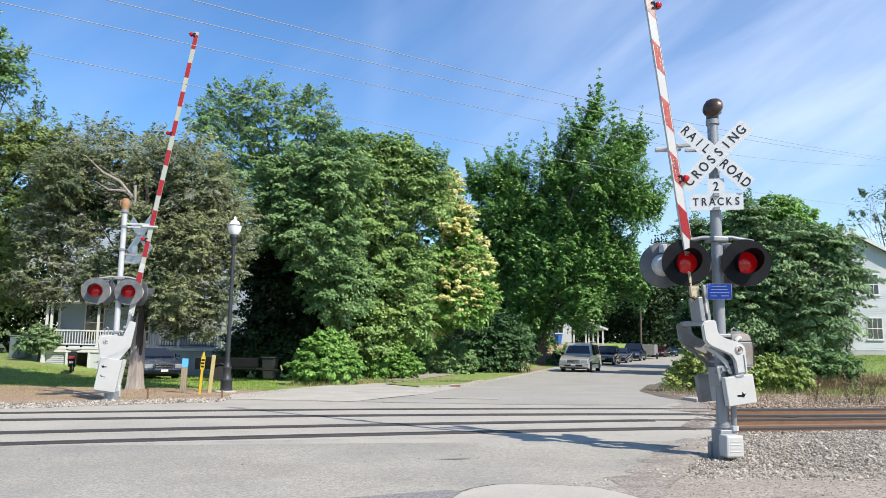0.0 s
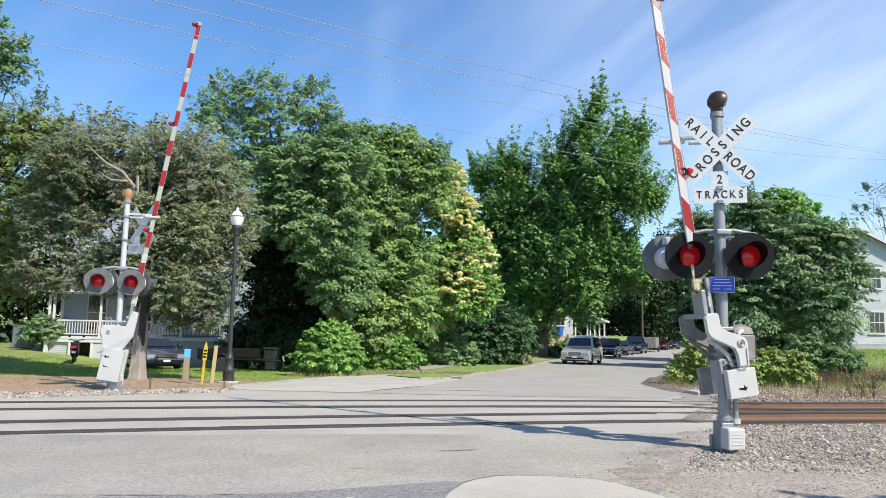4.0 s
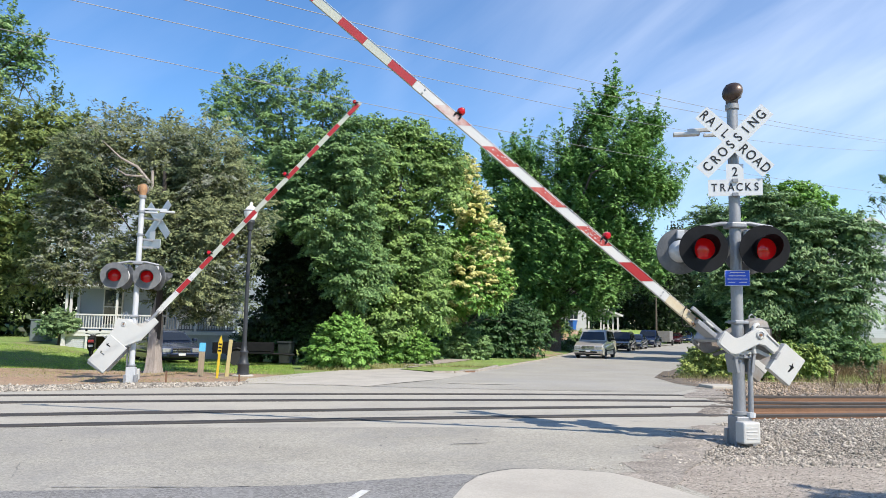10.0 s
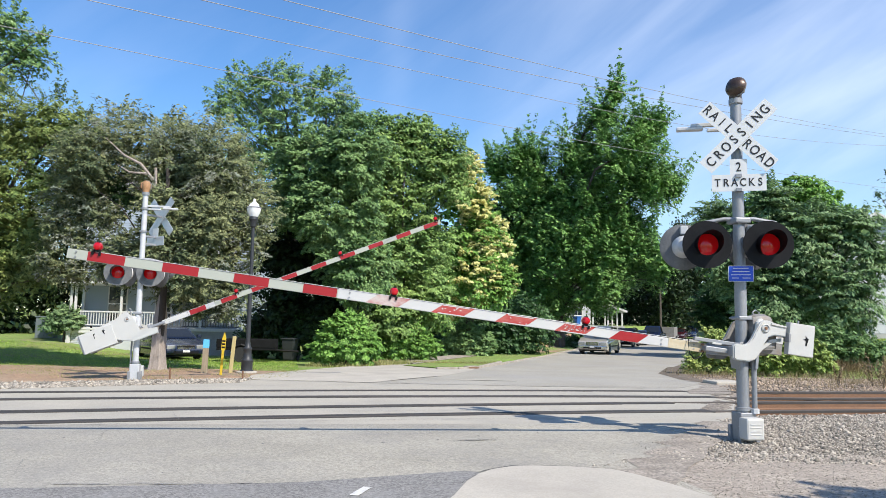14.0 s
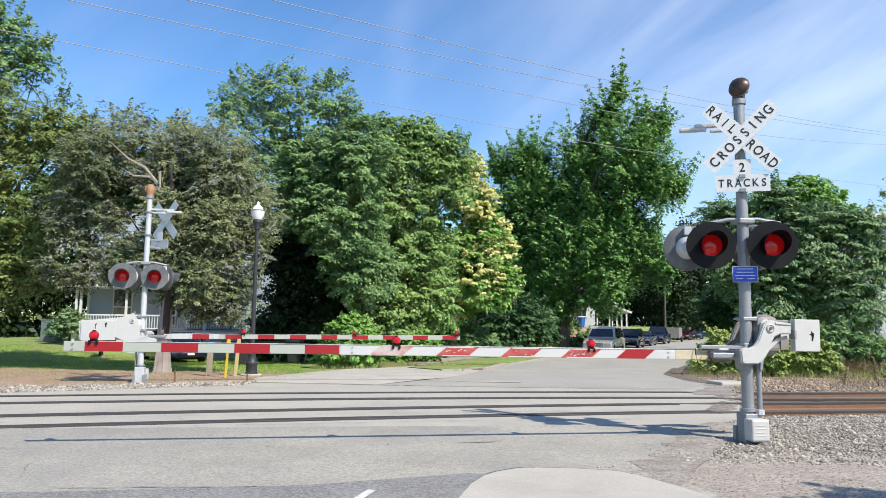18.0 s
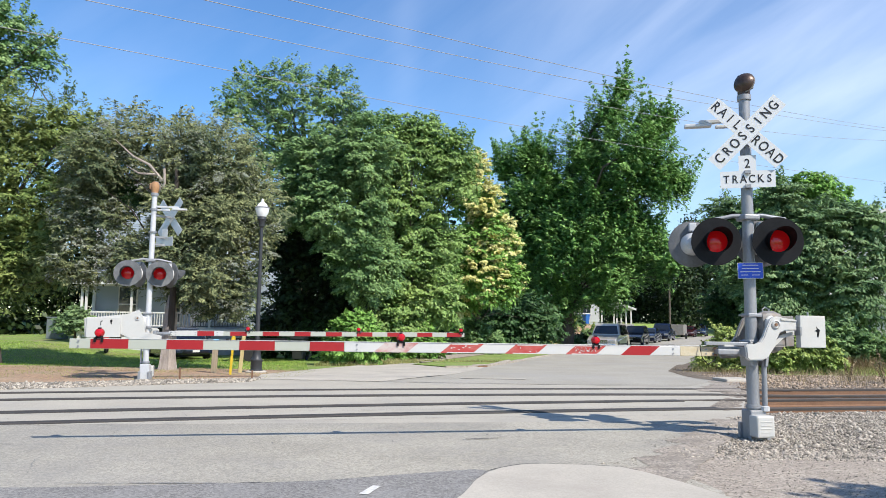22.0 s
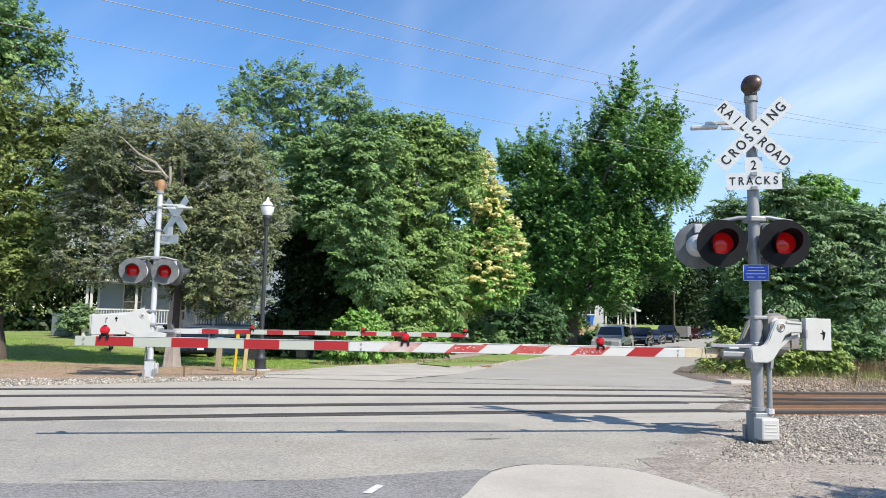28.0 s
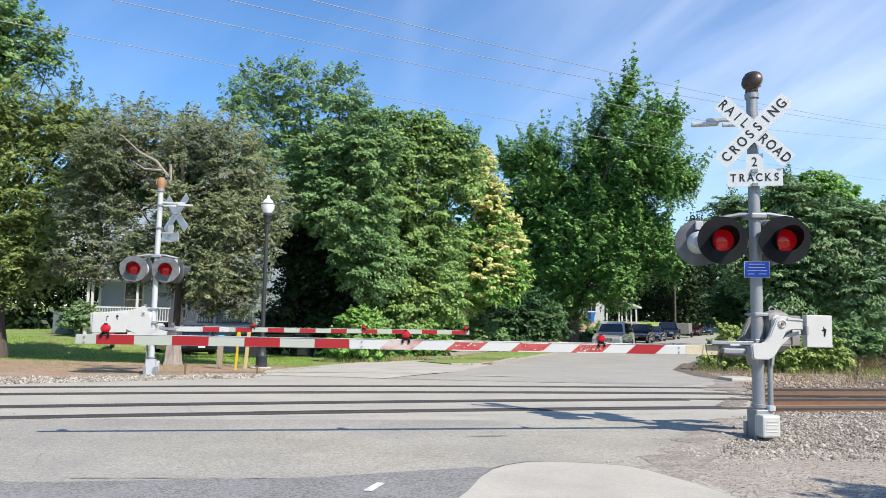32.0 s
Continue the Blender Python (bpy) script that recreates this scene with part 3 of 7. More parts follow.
sheet("road", [(-1.6, 19.0), *ROAD_L, *ROAD_R, (6.0, 18.6)], "asphalt_far", 0.0, "grey worn asphalt street running away between trees", "road", 4.0)
sheet("verge", VERGE, "grass_bed", 0.03, "green grass strip between kerb and footpath", "verge", 2.0)
sheet("road_near", [(-14.0, 3.2), (-13.0, 9.0), (-10.2, 10.0), (4.4, 12.0), (3.75, 10.7), (3.0, 9.2), (2.35, 8.1), (2.6, 7.0), (2.0, 4.0), (1.0, -14.0), (-14.0, -14.0)],
      "asphalt", 0.0, "pale grey worn asphalt approach to the railway crossing", "road", 2.0)
sheet("road_patch", [(-9.0, -12.0), (-9.0, 6.3), (-6.0, 6.55), (-3.4, 6.75), (-1.2, 7.15), (0.35, 7.82), (0.75, 7.6), (0.6, 6.5), (0.2, 5.5), (-0.6, -12.0)], "asphalt_dark", 0.006,
      "darker grey asphalt patch with ragged edge", "road patch", 1.0)
sheet("pavement", [(0.22, 6.7), (0.36, 7.3), (0.50, 7.66), (0.64, 7.88), (0.88, 8.07), (1.1, 8.12), (1.5, 8.11), (1.94, 7.98), (2.10, 7.75), (2.33, 7.3), (2.55, 6.7), (3.6, 3.0), (3.9, -10.0), (-0.9, -10.0), (-0.15, 5.6)], "concrete", 0.014, "pale concrete pavement ramp beside the road", "pavement", 1.0)
sheet("dust_verge", [(2.0, 7.8), (2.3, 6.9), (3.3, 3.0), (3.6, -10.0), (30.0, -10.0), (30.0, 11.4), (12.0, 10.0), (6.0, 9.2), (3.9, 9.4), (2.7, 9.0)], "dust", -0.006, "sandy dusty gravel verge", "verge", 1.5)
sheet("crossing_bed", [(-13.0, 8.9), (-10.2, 9.9), (4.4, 11.9), (5.1, 12.7), (6.6, 16.2), (7.7, 20.6), (6.0, 19.2), (-1.6, 19.1), (-4.6, 19.35), (-7.6, 18.3), (-13.0, 15.2)], "crossing", -0.004,
      "pale grey level crossing surface between the rails", "crossing surface", 1.5)
sheet("dirt_strip", [(-40.0, 9.5), (-13.0, 14.6), (-9.4, 16.4), (-7.2, 18.5), (-4.8, 19.4), (-3.4, 20.6), (-4.4, 23.6), (-8.0, 24.6), (-12.0, 25.0), (-18.0, 25.3), (-40.0, 24.0)], "dirt", -0.008,
      "bare reddish-brown dirt strip beside the track", "dirt", 1.5)
sheet("driveway", [(-4.9, 19.35), (-3.0, 19.2), (-1.6, 19.0), (0.3, 22.5), (1.3, 26.5), (1.6, 28.8), (0.8, 28.0), (0.15, 27.75), (-1.32, 30.3), (-0.5, 34.0), (-1.3, 35.5), (-2.3, 33.0), (-3.18, 29.2), (-4.38, 24.7), (-5.17, 21.0)], "concrete", 0.004, "pale concrete driveway apron with worn edge", "driveway", 1.5)
sheet("bank", [(6.6, 50.5), (8.6, 52.5), (11.2, 61.0), (17.2, 72.6), (14.8, 76.0), (9.6, 70.0), (6.0, 58.0)], "dirt", 0.04, "bare brown earth bank with leaf litter beside the street", "bank", 1.0)
sheet("footpath", [(-1.4, 35.0), (-0.9, 31.5), (0.22, 37.0), (2.21, 42.6), (4.0, 48.6), (8.3, 64.4), (14.5, 73.0), (16.0, 82.0), (12.85, 80.7), (3.95, 52.9), (0.92, 43.6), (-0.6, 39.4)], "dust", 0.05, "narrow worn sandy footpath through the grass", "footpath", 2.0)
sheet("gravel_bed_right", [(4.0, 12.2), (3.2, 10.9), (2.6, 8.2), (3.0, 7.6), (6.0, 8.6), (12.0, 10.4), (30.0, 11.6), (30.0, 26.0), (18.0, 25.2), (9.2, 25.4), (8.2, 24.0), (7.0, 20.1), (6.3, 16.4)], "ballast_bed", -0.01,
      "grey crushed stone ballast bed", "ballast", 0.35)
# real litter and dirt, with the bush shadow painted into its colour
sheet("dirt_edge", [(7.7, 21.0), (7.55, 22.8), (8.2, 27.0), (10.7, 33.9), (12.1, 37.0), (13.2, 36.6), (12.4, 32.0), (11.4, 28.0), (9.6, 24.0), (8.6, 21.4)], "litter", 0.006, "leaf-littered dirt at the road edge, darkened for the bushes' shadow", "dirt", 0.7)
sheet("gravel_bed_left", [(-40.0, 5.0), (-13.5, 10.6), (-11.6, 14.6), (-8.0, 18.1), (-5.2, 19.3), (-7.4, 19.0), (-10.0, 16.9), (-13.5, 15.4), (-40.0, 9.6)], "ballast_bed", -0.003, "pale gravel strip along the track", "gravel", 1.5)

rnd_f = random.Random(33)
fringe = [(2.3 + (y - 8.1) * 0.55 - 0.08 - 0.24 * rnd_f.random() - 0.10 * math.sin(y * 9), y) for y in np.arange(7.2, 12.3, 0.13).tolist()]
sheet("gravel_fringe", [*fringe, (5.0, 12.2), (3.9, 10.1), (3.5, 9.5), (3.2, 8.8), (2.8, 8.2), (2.6, 7.7), (2.3, 7.2)], "fringe", 0.004, "gritty dirt washed over the road edge", "verge", 0.5)
rnd_f = random.Random(34)
spill = [(7.75 + (y - 20.6) * 0.10 - 0.10 - 0.35 * rnd_f.random(), y) for y in np.arange(17.4, 24.0, 0.22).tolist()]
sheet("road_edge_dirt", [*[(x - max(0.0, 20.6 - y) * 0.36, y) for x, y in spill], (9.0, 24.0), (8.3, 20.8), (7.0, 17.4)], "fringe", 0.003, "gritty dirt along the road edge", "verge", 0.6)


# ---- rails and flangeways ----
def side_pt(c, x, off):
    y = track_y(c, x)
    s = (track_y(c, x + 0.05) - track_y(c, x - 0.05)) / 0.1
    k = 1 / math.hypot(1, s)
    return Vector((x - s * k * off, y + k * off, 0))


def sweep(name, c, off, xs, section, mat, parent, label=""):
    """A section (lateral, height) swept along a track."""
    bm = bmesh.new()
    rings = []
    for x in xs:
        rings.append([])
        for lat, z in section:
            p = side_pt(c, x, off + lat)
            rings[-1].append(bm.verts.new((p.x, p.y, z)))
    n = len(section)
    for a, b in zip(rings, rings[1:]):
        for k in range(n):
            bm.faces.new((a[k], b[k], b[(k + 1) % n], a[(k + 1) % n]))
    bm.faces.new(rings[0])
    bm.faces.new(rings[-1][::-1])
    bmesh.ops.recalc_face_normals(bm, faces=bm.faces[:])
    return part(name, bm, mat, parent, label)


RAIL_WEB = [(-0.07, -0.16), (0.07, -0.16), (0.07, -0.145), (0.030, -0.12), (0.028, -0.04), (-0.028, -0.04), (-0.030, -0.12), (-0.07, -0.145)]
RAIL_HEAD = [(-0.034, -0.045), (0.034, -0.045), (0.036, -0.004), (0.028, 0.012), (-0.028, 0.012), (-0.036, -0.004)]
right_x = np.linspace(4.3, 32, 57).tolist()
for c, tone in ((TRACK_A, "near"), (TRACK_B, "far")):
    for off in (-0.7525, 0.7525):
        rail = sweep("rail", c, off, np.linspace(-45, 32, 155).tolist(), RAIL_HEAD, "rail_head", None)
        tagged(rail, "worn rusty steel rail of the railway track", "rail", "rails of the crossing")
        sweep("rail_web", c, off, right_x, RAIL_WEB, "rust", rail, "rust-brown rail side")
        side = 1 if off < 0 else -1
        wide = 0.055 if c is TRACK_B and off > 0 else 0.085
        rnd = random.Random(int(off * 10 + 50))
        for k, x0 in enumerate(np.arange(-12.6, 4.6 if c is TRACK_A else 5.9, 2.35).tolist()):
            w = wide + rnd.random() * 0.025
            end = min(x0 + 2.352, 5.0 if c is TRACK_A else 6.3)
            sweep("rubber_strip", c, off - side * (0.072 + rnd.uniform(-0.012, 0.012)), np.linspace(x0, end, 9).tolist(), [(-0.03, -0.02), (0.03, -0.02), (0.03 * (0.7 + 0.5 * rnd.random()), 0.009), (-0.03, 0.008)], "rubber", rail)
            sweep("rubber_strip", c, off + side * (0.045 + w + rnd.uniform(-0.014, 0.014)), np.linspace(x0, end, 9).tolist(), [(-w, -0.02), (w, -0.02), (w * (0.8 + 0.3 * rnd.random()), 0.009), (-w, 0.008)], "rubber", rail)

# sleepers beside the crossing
me_tie = bpy.data.meshes.new("tie")
b_ = box(-0.115, 0.115, -1.3, 1.3, -0.30, -0.165, 0.012)
b_.to_mesh(me_tie)
b_.free()
me_tie.materials.append(M["tie"])
for c in (TRACK_A, TRACK_B):
    track = thing("railway_sleepers", pose(0, 0, 0), "row of weathered wooden sleepers under the rails", "sleepers")
    for k in range(26):
        x = 5.3 + k * 0.55
        s = math.atan((track_y(c, x + 0.1) - track_y(c, x - 0.1)) / 0.2)
        shared("sleeper", me_tie, track, Matrix.Translation((x, track_y(c, x), 0.0)) @ Matrix.Rotation(s, 4, "Z"))


# ---- loose stones ----
def stones(name, area, count, size, lift, mat, label, category, seed, keep=None):
    """Loose stones: each an uneven six-point lump, scattered over an area of x, y ranges along a slope."""
    rng = np.random.default_rng(seed)
    x0, x1, ylo, yhi = area
    x = rng.uniform(x0, x1, count)
    lo, hi = np.array([ylo(v) for v in x]), np.array([yhi(v) for v in x])
    y = lo + (hi - lo) * rng.random(count)
    if keep is not None:
        ok = np.array([keep(a, b) for a, b in zip(x, y)])
        x, y = x[ok], y[ok]
    n = len(x)
    z = np.array([gz(a, b) for a, b in zip(x, y)]) + lift
    s = size * rng.lognormal(0, 0.4, n)
    base = np.array([[1, 0, 0], [0, 1, 0], [-1, 0, 0], [0, -1, 0], [0, 0, 0.75], [0, 0, -0.5]], float)
    p = base[None] * (0.65 + 0.7 * rng.random((n, 6, 1))) + rng.normal(0, 0.16, (n, 6, 3))
    a = rng.uniform(0, 6.28, n)
    ca, sa = np.cos(a)[:, None], np.sin(a)[:, None]
    p = np.stack([p[..., 0] * ca - p[..., 1] * sa * 0.75, p[..., 0] * sa + p[..., 1] * ca * 0.75, p[..., 2] * 0.8], -1)
    p = p * s[:, None, None] + np.stack([x, y, z], -1)[:, None]
    tri = np.array([[0, 1, 4], [1, 2, 4], [2, 3, 4], [3, 0, 4], [1, 0, 5], [2, 1, 5], [3, 2, 5], [0, 3, 5]])
    faces = (np.arange(n)[:, None, None] * 6 + tri[None]).reshape(-1)
    me = bpy.data.meshes.new(name)
    me.vertices.add(n * 6)
    me.vertices.foreach_set("co", p.astype(np.float32).ravel())
    me.loops.add(len(faces))
    me.loops.foreach_set("vertex_index", faces.astype(np.int32))
    me.polygons.add(len(faces) // 3)
    me.polygons.foreach_set("loop_start", np.arange(0, len(faces), 3, dtype=np.int32))
    me.update(calc_edges=True)
    me.materials.append(M[mat])
    return tagged(new(name, me), label, category, kind="stuff")


def near_right(x, y):
    edge = 2.3 + (y - 8.1) * 0.62
    return edge + 0.25 * math.sin(y * 5 + x) < x < 0.66 * y + 1.2


stones("ballast_near", (2.4, 16.0, lambda x: 8.6 if x < 6 else 9.6, lambda x: track_y(TRACK_A, x) - 0.8), 52000, 0.0175, -0.006, "ballast", "grey and pale crushed ballast stones beside the rails", "ballast", 1, near_right)
stones("ballast_track", (5.2, 13.0, lambda x: track_y(TRACK_A, x) - 0.7, lambda x: track_y(TRACK_B, x) + 0.8), 8600, 0.026, -0.012, "ballast_rust", "rust-stained ballast stones between the rails", "ballast", 2, lambda x, y: x > 5.4 + 0.42 * (y - 12.7))
stones("ballast_far", (6.6, 16.0, lambda x: track_y(TRACK_B, x) + 0.8, lambda x: 25.0), 14000, 0.028, -0.005, "ballast_tan", "pale ballast stones behind the track", "ballast", 3, lambda x, y: x > 7.85 + (y - 20.6) * 0.16 + 0.15 * math.sin(y * 7))
stones("gravel_left", (-16.0, -4.8, lambda x: 15.4 + (x + 9.6) * 0.62 if x > -9.6 else 15.4 + (x + 9.6) * 0.25, lambda x: 17.4 + (x + 9.6) * 0.50 if x > -9.6 else 17.4 + (x + 9.6) * 0.2), 9500, 0.028, 0.0, "ballast", "pale gravel stones along the dirt strip", "gravel", 4)
stones("road_grit", (1.6, 5.0, lambda x: 8.0, lambda x: 12.2), 5000, 0.006, 0.003, "ballast", "fine grit spilled on the road edge", "gravel", 6, lambda x, y: abs(x - 2.1 - (y - 8.1) * 0.57 + 0.2 * math.sin(y * 4)) < 0.22)
stones("road_specks", (-8.0, 2.4, lambda x: 7.4, lambda x: 11.2), 420, 0.011, -0.006, "asphalt_dark", "small dark chips and pits on the road surface", "grit", 7)
stones("gravel_scatter", (2.2, 9.0, lambda x: 6.2, lambda x: 9.6), 9000, 0.0068, -0.002, "ballast", "small loose gravel on the dusty verge", "gravel", 5, near_right)


# ---- crossing gates ----
def crossing_gate(name, m, arm_len, white_from, lamp_turn, sign_turn, label, lamp_at, bell_mat, disc_mat, arm_reds, worn, lift=0.0):
    """A railway gate: local x along the lowered arm, y towards approaching traffic. Returns the gate and its turning arm."""
    g = thing(name, m, label, "crossing gate", "gates of the crossing")
    # foundation and mast
    bm = box(-0.115, 0.115, -0.115, 0.115, -0.1, 0.38, 0.012)
    part("mast_base", bm, "alu" if worn else "galv", g, "cast metal mast base")
    for sx in (-0.12, 0.12):
        for sy in (-0.12, 0.12):
            part("base_lug", box(sx - 0.03, sx + 0.03, sy - 0.03, sy + 0.03, -0.05, 0.2, 0.006), "galv", g)
    jb = part("junction_box", box(-0.10, 0.16, 0.125, 0.32, 0.04, 0.33, 0.025), "white", g, "white junction box with raised lines")
    for k in range(4):
        part("relief_bar", box(-0.05, 0.11, 0.318, 0.325, 0.11 + k * 0.045, 0.125 + k * 0.045, 0.003), "white", jb)
    part("mast", rod((0, 0, 0.3), (0, 0, 4.80), 0.083 if not worn else 0.074, 0.075 if not worn else 0.066, 24), "galv" if not worn else "alu", g, "round galvanised steel mast", True)
    for z in (0.40, 3.02) if not worn else (0.40, 1.30, 2.52, 3.02, 3.75, 4.35):
        part("mast_clamp", lathe([(0.086, z), (0.102, z + 0.004), (0.102, z + 0.045), (0.086, z + 0.05)], 20), "galv", g, "", True)
    part("conduit", tube([(-0.13, 0.07, 0.36), (-0.13, 0.06, 0.9), (-0.12, 0.06, 1.18)], 0.024), "galv", g, "grey conduit pipe", True)
    # bell
    bell = part("bell", lathe([(0.05, 0.0), (0.13, 0.005), (0.145, 0.03), (0.125, 0.07), (0.07, 0.105), (0.03, 0.115)], 24, m=Matrix.Translation((0.0, 0.03, 4.97)) @ Matrix.Rotation(radians(lamp_turn - 35), 4, "Z") @ Matrix.Rotation(radians(-78), 4, "X")), bell_mat, g, "round rusty crossing bell", True)
    part("bell_case", lathe([(0.06, 4.78), (0.085, 4.80), (0.085, 4.86), (0.105, 4.90), (0.115, 5.02), (0.08, 5.09), (0.03, 5.11)], 20), bell_mat, bell, "", True)
    part("striker_case", box(-0.135, -0.03, -0.05, 0.05, 4.90, 5.06, 0.02), "galv" if not worn else bell_mat, bell, "grey striker case")
    for zb in (4.94, 5.02):
        part("bolt", rod((-0.15, 0.0, zb), (-0.12, 0.0, zb), 0.012, seg=8), "black", bell)
    part("gong_rim", lathe([(0.135, 0.004), (0.152, 0.010), (0.152, 0.024), (0.135, 0.030)], 24, m=Matrix.Translation((0.0, 0.03, 4.97)) @ Matrix.Rotation(radians(lamp_turn - 35), 4, "Z") @ Matrix.Rotation(radians(-78), 4, "X")), "old_case", bell, "", True)
    part("mast_cap", lathe([(0.078, 4.72), (0.095, 4.73), (0.095, 4.80), (0.078, 4.81)], 20), "galv", g, "", True)
    # crossbuck on its brackets
    stand = 0.50 if worn else 0.150
    st = Matrix.Rotation(radians(sign_turn), 4, "Z")
    for word, ang, off in (("RAILROAD", -45, stand), ("CROSSING", 45, stand + 0.012)):
        # blades cross; words run upwards left to right and downwards
        base = Matrix.Translation((0, 0, 4.22)) @ st @ Matrix.Translation((0, off, 0)) @ Matrix.Rotation(radians(180), 4, "Z") @ Matrix.Rotation(radians(-ang), 4, "Y")
        bl = part("blade", plate([(-0.625, -0.115), (0.625, -0.115), (0.625, 0.115), (-0.625, 0.115)], 0.004), "sign_white", g, "white reflective crossbuck blade")
        bl.matrix_basis = base
        part("blade_back", plate([(-0.62, -0.11), (0.62, -0.11), (0.62, 0.11), (-0.62, 0.11)], 0.003), "sign_back", bl, "bare aluminium back", m=pose(0, 0.0045, 0))
        halves = (("RAIL", -0.365), ("ROAD", 0.365)) if word == "RAILROAD" else (("CROSSING", 0.0),)
        for txt, cx in halves:
            n = len(txt)
            for k, ch in enumerate(txt):
                step = 0.132 if word == "RAILROAD" else 0.146
                xx = cx + (k - (n - 1) / 2) * step
                lettering("letter", ch, 0.182, "sign_black", bl, pose(xx, -0.0045, 0, 90, 0, 0))
    tb = Matrix.Translation((0, 0, 3.57)) @ st @ Matrix.Translation((0.0, stand - 0.03 if not worn else 0.36, 0)) @ Matrix.Rotation(radians(180), 4, "Z")
    tr = part("track_count_sign", plate([(-0.36, -0.13), (0.36, -0.13), (0.36, 0.11), (0.115, 0.11), (0.115, 0.33), (-0.115, 0.33), (-0.115, 0.11), (-0.36, 0.11)], 0.004), "sign_white", g, "white track count sign")
    tr.matrix_basis = tb
    part("sign_back_plate", plate([(-0.355, -0.125), (0.355, -0.125), (0.355, 0.105), (-0.355, 0.105)], 0.003), "sign_back", tr, m=pose(0, 0.0045, 0))
    for k, ch in enumerate("TRACKS"):
        lettering("letter", ch, 0.15, "sign_black", tr, pose(-0.28 + k * 0.112, -0.0045, -0.01, 90, 0, 0))
    lettering("letter", "2", 0.175, "sign_black", tr, pose(0, -0.0045, 0.21, 90, 0, 0))
    for z in (4.22, 3.66, 3.46):
        br = box(-0.04, 0.04, 0.06, stand if z > 4 or not worn else 0.36, z - 0.025, z + 0.025, 0.004, m=st)
        part("sign_bracket", br, "galv", g)
    # small arm-tip strut with lamp heads on top of the mast
    strut_turn = 0.0 if worn else sign_turn
    strut = part("side_strut", box(0.05, 0.62, -0.04, 0.03, 4.42, 4.47, 0.008, m=Matrix.Rotation(radians(strut_turn), 4, "Z")), "alu", g, "white side strut")
    part("strut_head", box(0.45, 0.82, -0.07, 0.05, 4.37, 4.42, 0.012, m=Matrix.Rotation(radians(strut_turn), 4, "Z")), "alu", strut)
    part("strut_foot", box(0.05, 0.40, -0.03, 0.03, 4.34, 4.385, 0.012, m=Matrix.Rotation(radians(strut_turn), 4, "Z")), "alu", strut)
    # blue notice with plain bars
    if not worn:
        bt = Matrix.Rotation(radians(sign_turn), 4, "Z")
        sg = part("notice", box(-0.165, 0.165, 0.10, 0.105, 2.17, 2.39, 0.0, m=bt), "sign_blue", g, "small blue notice with white lines of text")
        for k, (w, xo) in enumerate(((0.2, 0.0), (0.22, 0.0), (0.26, 0.0), (0.09, 0.075), (0.1, -0.07))):
            zz = 2.355 - 0.045 * min(k, 3)
            part("text_bar", box(xo - w / 2, xo + w / 2, 0.1075, 0.109, zz - 0.006, zz + 0.004, m=bt), "sign_white", sg)
        for a, b, c_, d in ((-0.165, 0.165, 2.384, 2.39), (-0.165, 0.165, 2.17, 2.176), (-0.165, -0.159, 2.17, 2.39), (0.159, 0.165, 2.17, 2.39)):
            part("border", box(a, b, 0.1075, 0.109, c_, d, m=bt), "sign_white", sg)
    # flashing lamps, two pairs back to back on a cross arm
    lt = Matrix.Rotation(radians(lamp_turn), 4, "Z")
    part("lamp_crossarm", tube([lt @ Vector((-0.5, 0, 3.0)), lt @ Vector((-0.2, 0, 3.06)), lt @ Vector((0.2, 0, 3.06)), lt @ Vector((0.5, 0, 3.0))], 0.03, 10), "galv", g, "curved steel lamp cross arm", True)
    part("crossarm_bracket", box(-0.12, 0.12, -0.12, 0.12, 2.99, 3.07, 0.02), "galv", g)
    for front in (1, -1):
        for sx in (-1, 1):
            lm = lt @ Matrix.Translation((sx * (lamp_at[0] if front > 0 or worn else 0.46) + (lamp_at[1] if front > 0 else lamp_at[2]), front * 0.16, 2.68)) @ Matrix.Rotation((-0.95 if worn else 0.0) if front > 0 else math.pi, 4, "Z")
            d = part("lamp_disc", lathe([(0.155, 0.0), (0.325, -0.006), (0.333, 0.0), (0.333, 0.012), (0.325, 0.012), (0.15, 0.014)], 40, m=Matrix.Rotation(radians(-90), 4, "X")), disc_mat if front > 0 or worn else "faded_black", g, "black round lamp background disc", True)
            d.matrix_basis = lm
            hs = part("lamp_housing", lathe([(0.04, -0.20), (0.11, -0.18), (0.155, -0.10), (0.165, 0.0)], 28, m=Matrix.Rotation(radians(-90), 4, "X")), "alu", d, "silver lamp housing", True)
            part("lens", lathe([(0.002, 0.045), (0.07, 0.04), (0.12, 0.028), (0.15, 0.014)][::-1], 32, m=Matrix.Rotation(radians(-90), 4, "X")), "lens", d, "red round lamp lens", True)
            part("hinge", box(-0.05, 0.05, -0.09, 0.0, 0.18, 0.30, 0.01), "alu", d)
            # hood: long on top, open below
            bmh = bmesh.new()
            prev = None
            for k in range(25):
                a = radians(-55 + 290 * k / 24)
                length = 0.10 + 0.30 * max(0.0, (math.sin(a) + 0.82) / 1.82) ** 0.7
                r = 0.165
                pts = [bmh.verts.new((r * math.cos(a), 0.01, r * math.sin(a))), bmh.verts.new((r * 1.02 * math.cos(a), length, r * 1.02 * math.sin(a) - 0.02 * length))]
                if prev:
                    bmh.faces.new((prev[0], pts[0], pts[1], prev[1]))
                prev = pts
            bmesh.ops.solidify(bmh, geom=bmh.faces[:], thickness=0.004)
            part("hood", bmh, "black" if disc_mat == "black" else "faded_black", d, "black lamp hood", True)
    # gate mechanism
    hub = Vector((-0.12, 0.0, 1.50))
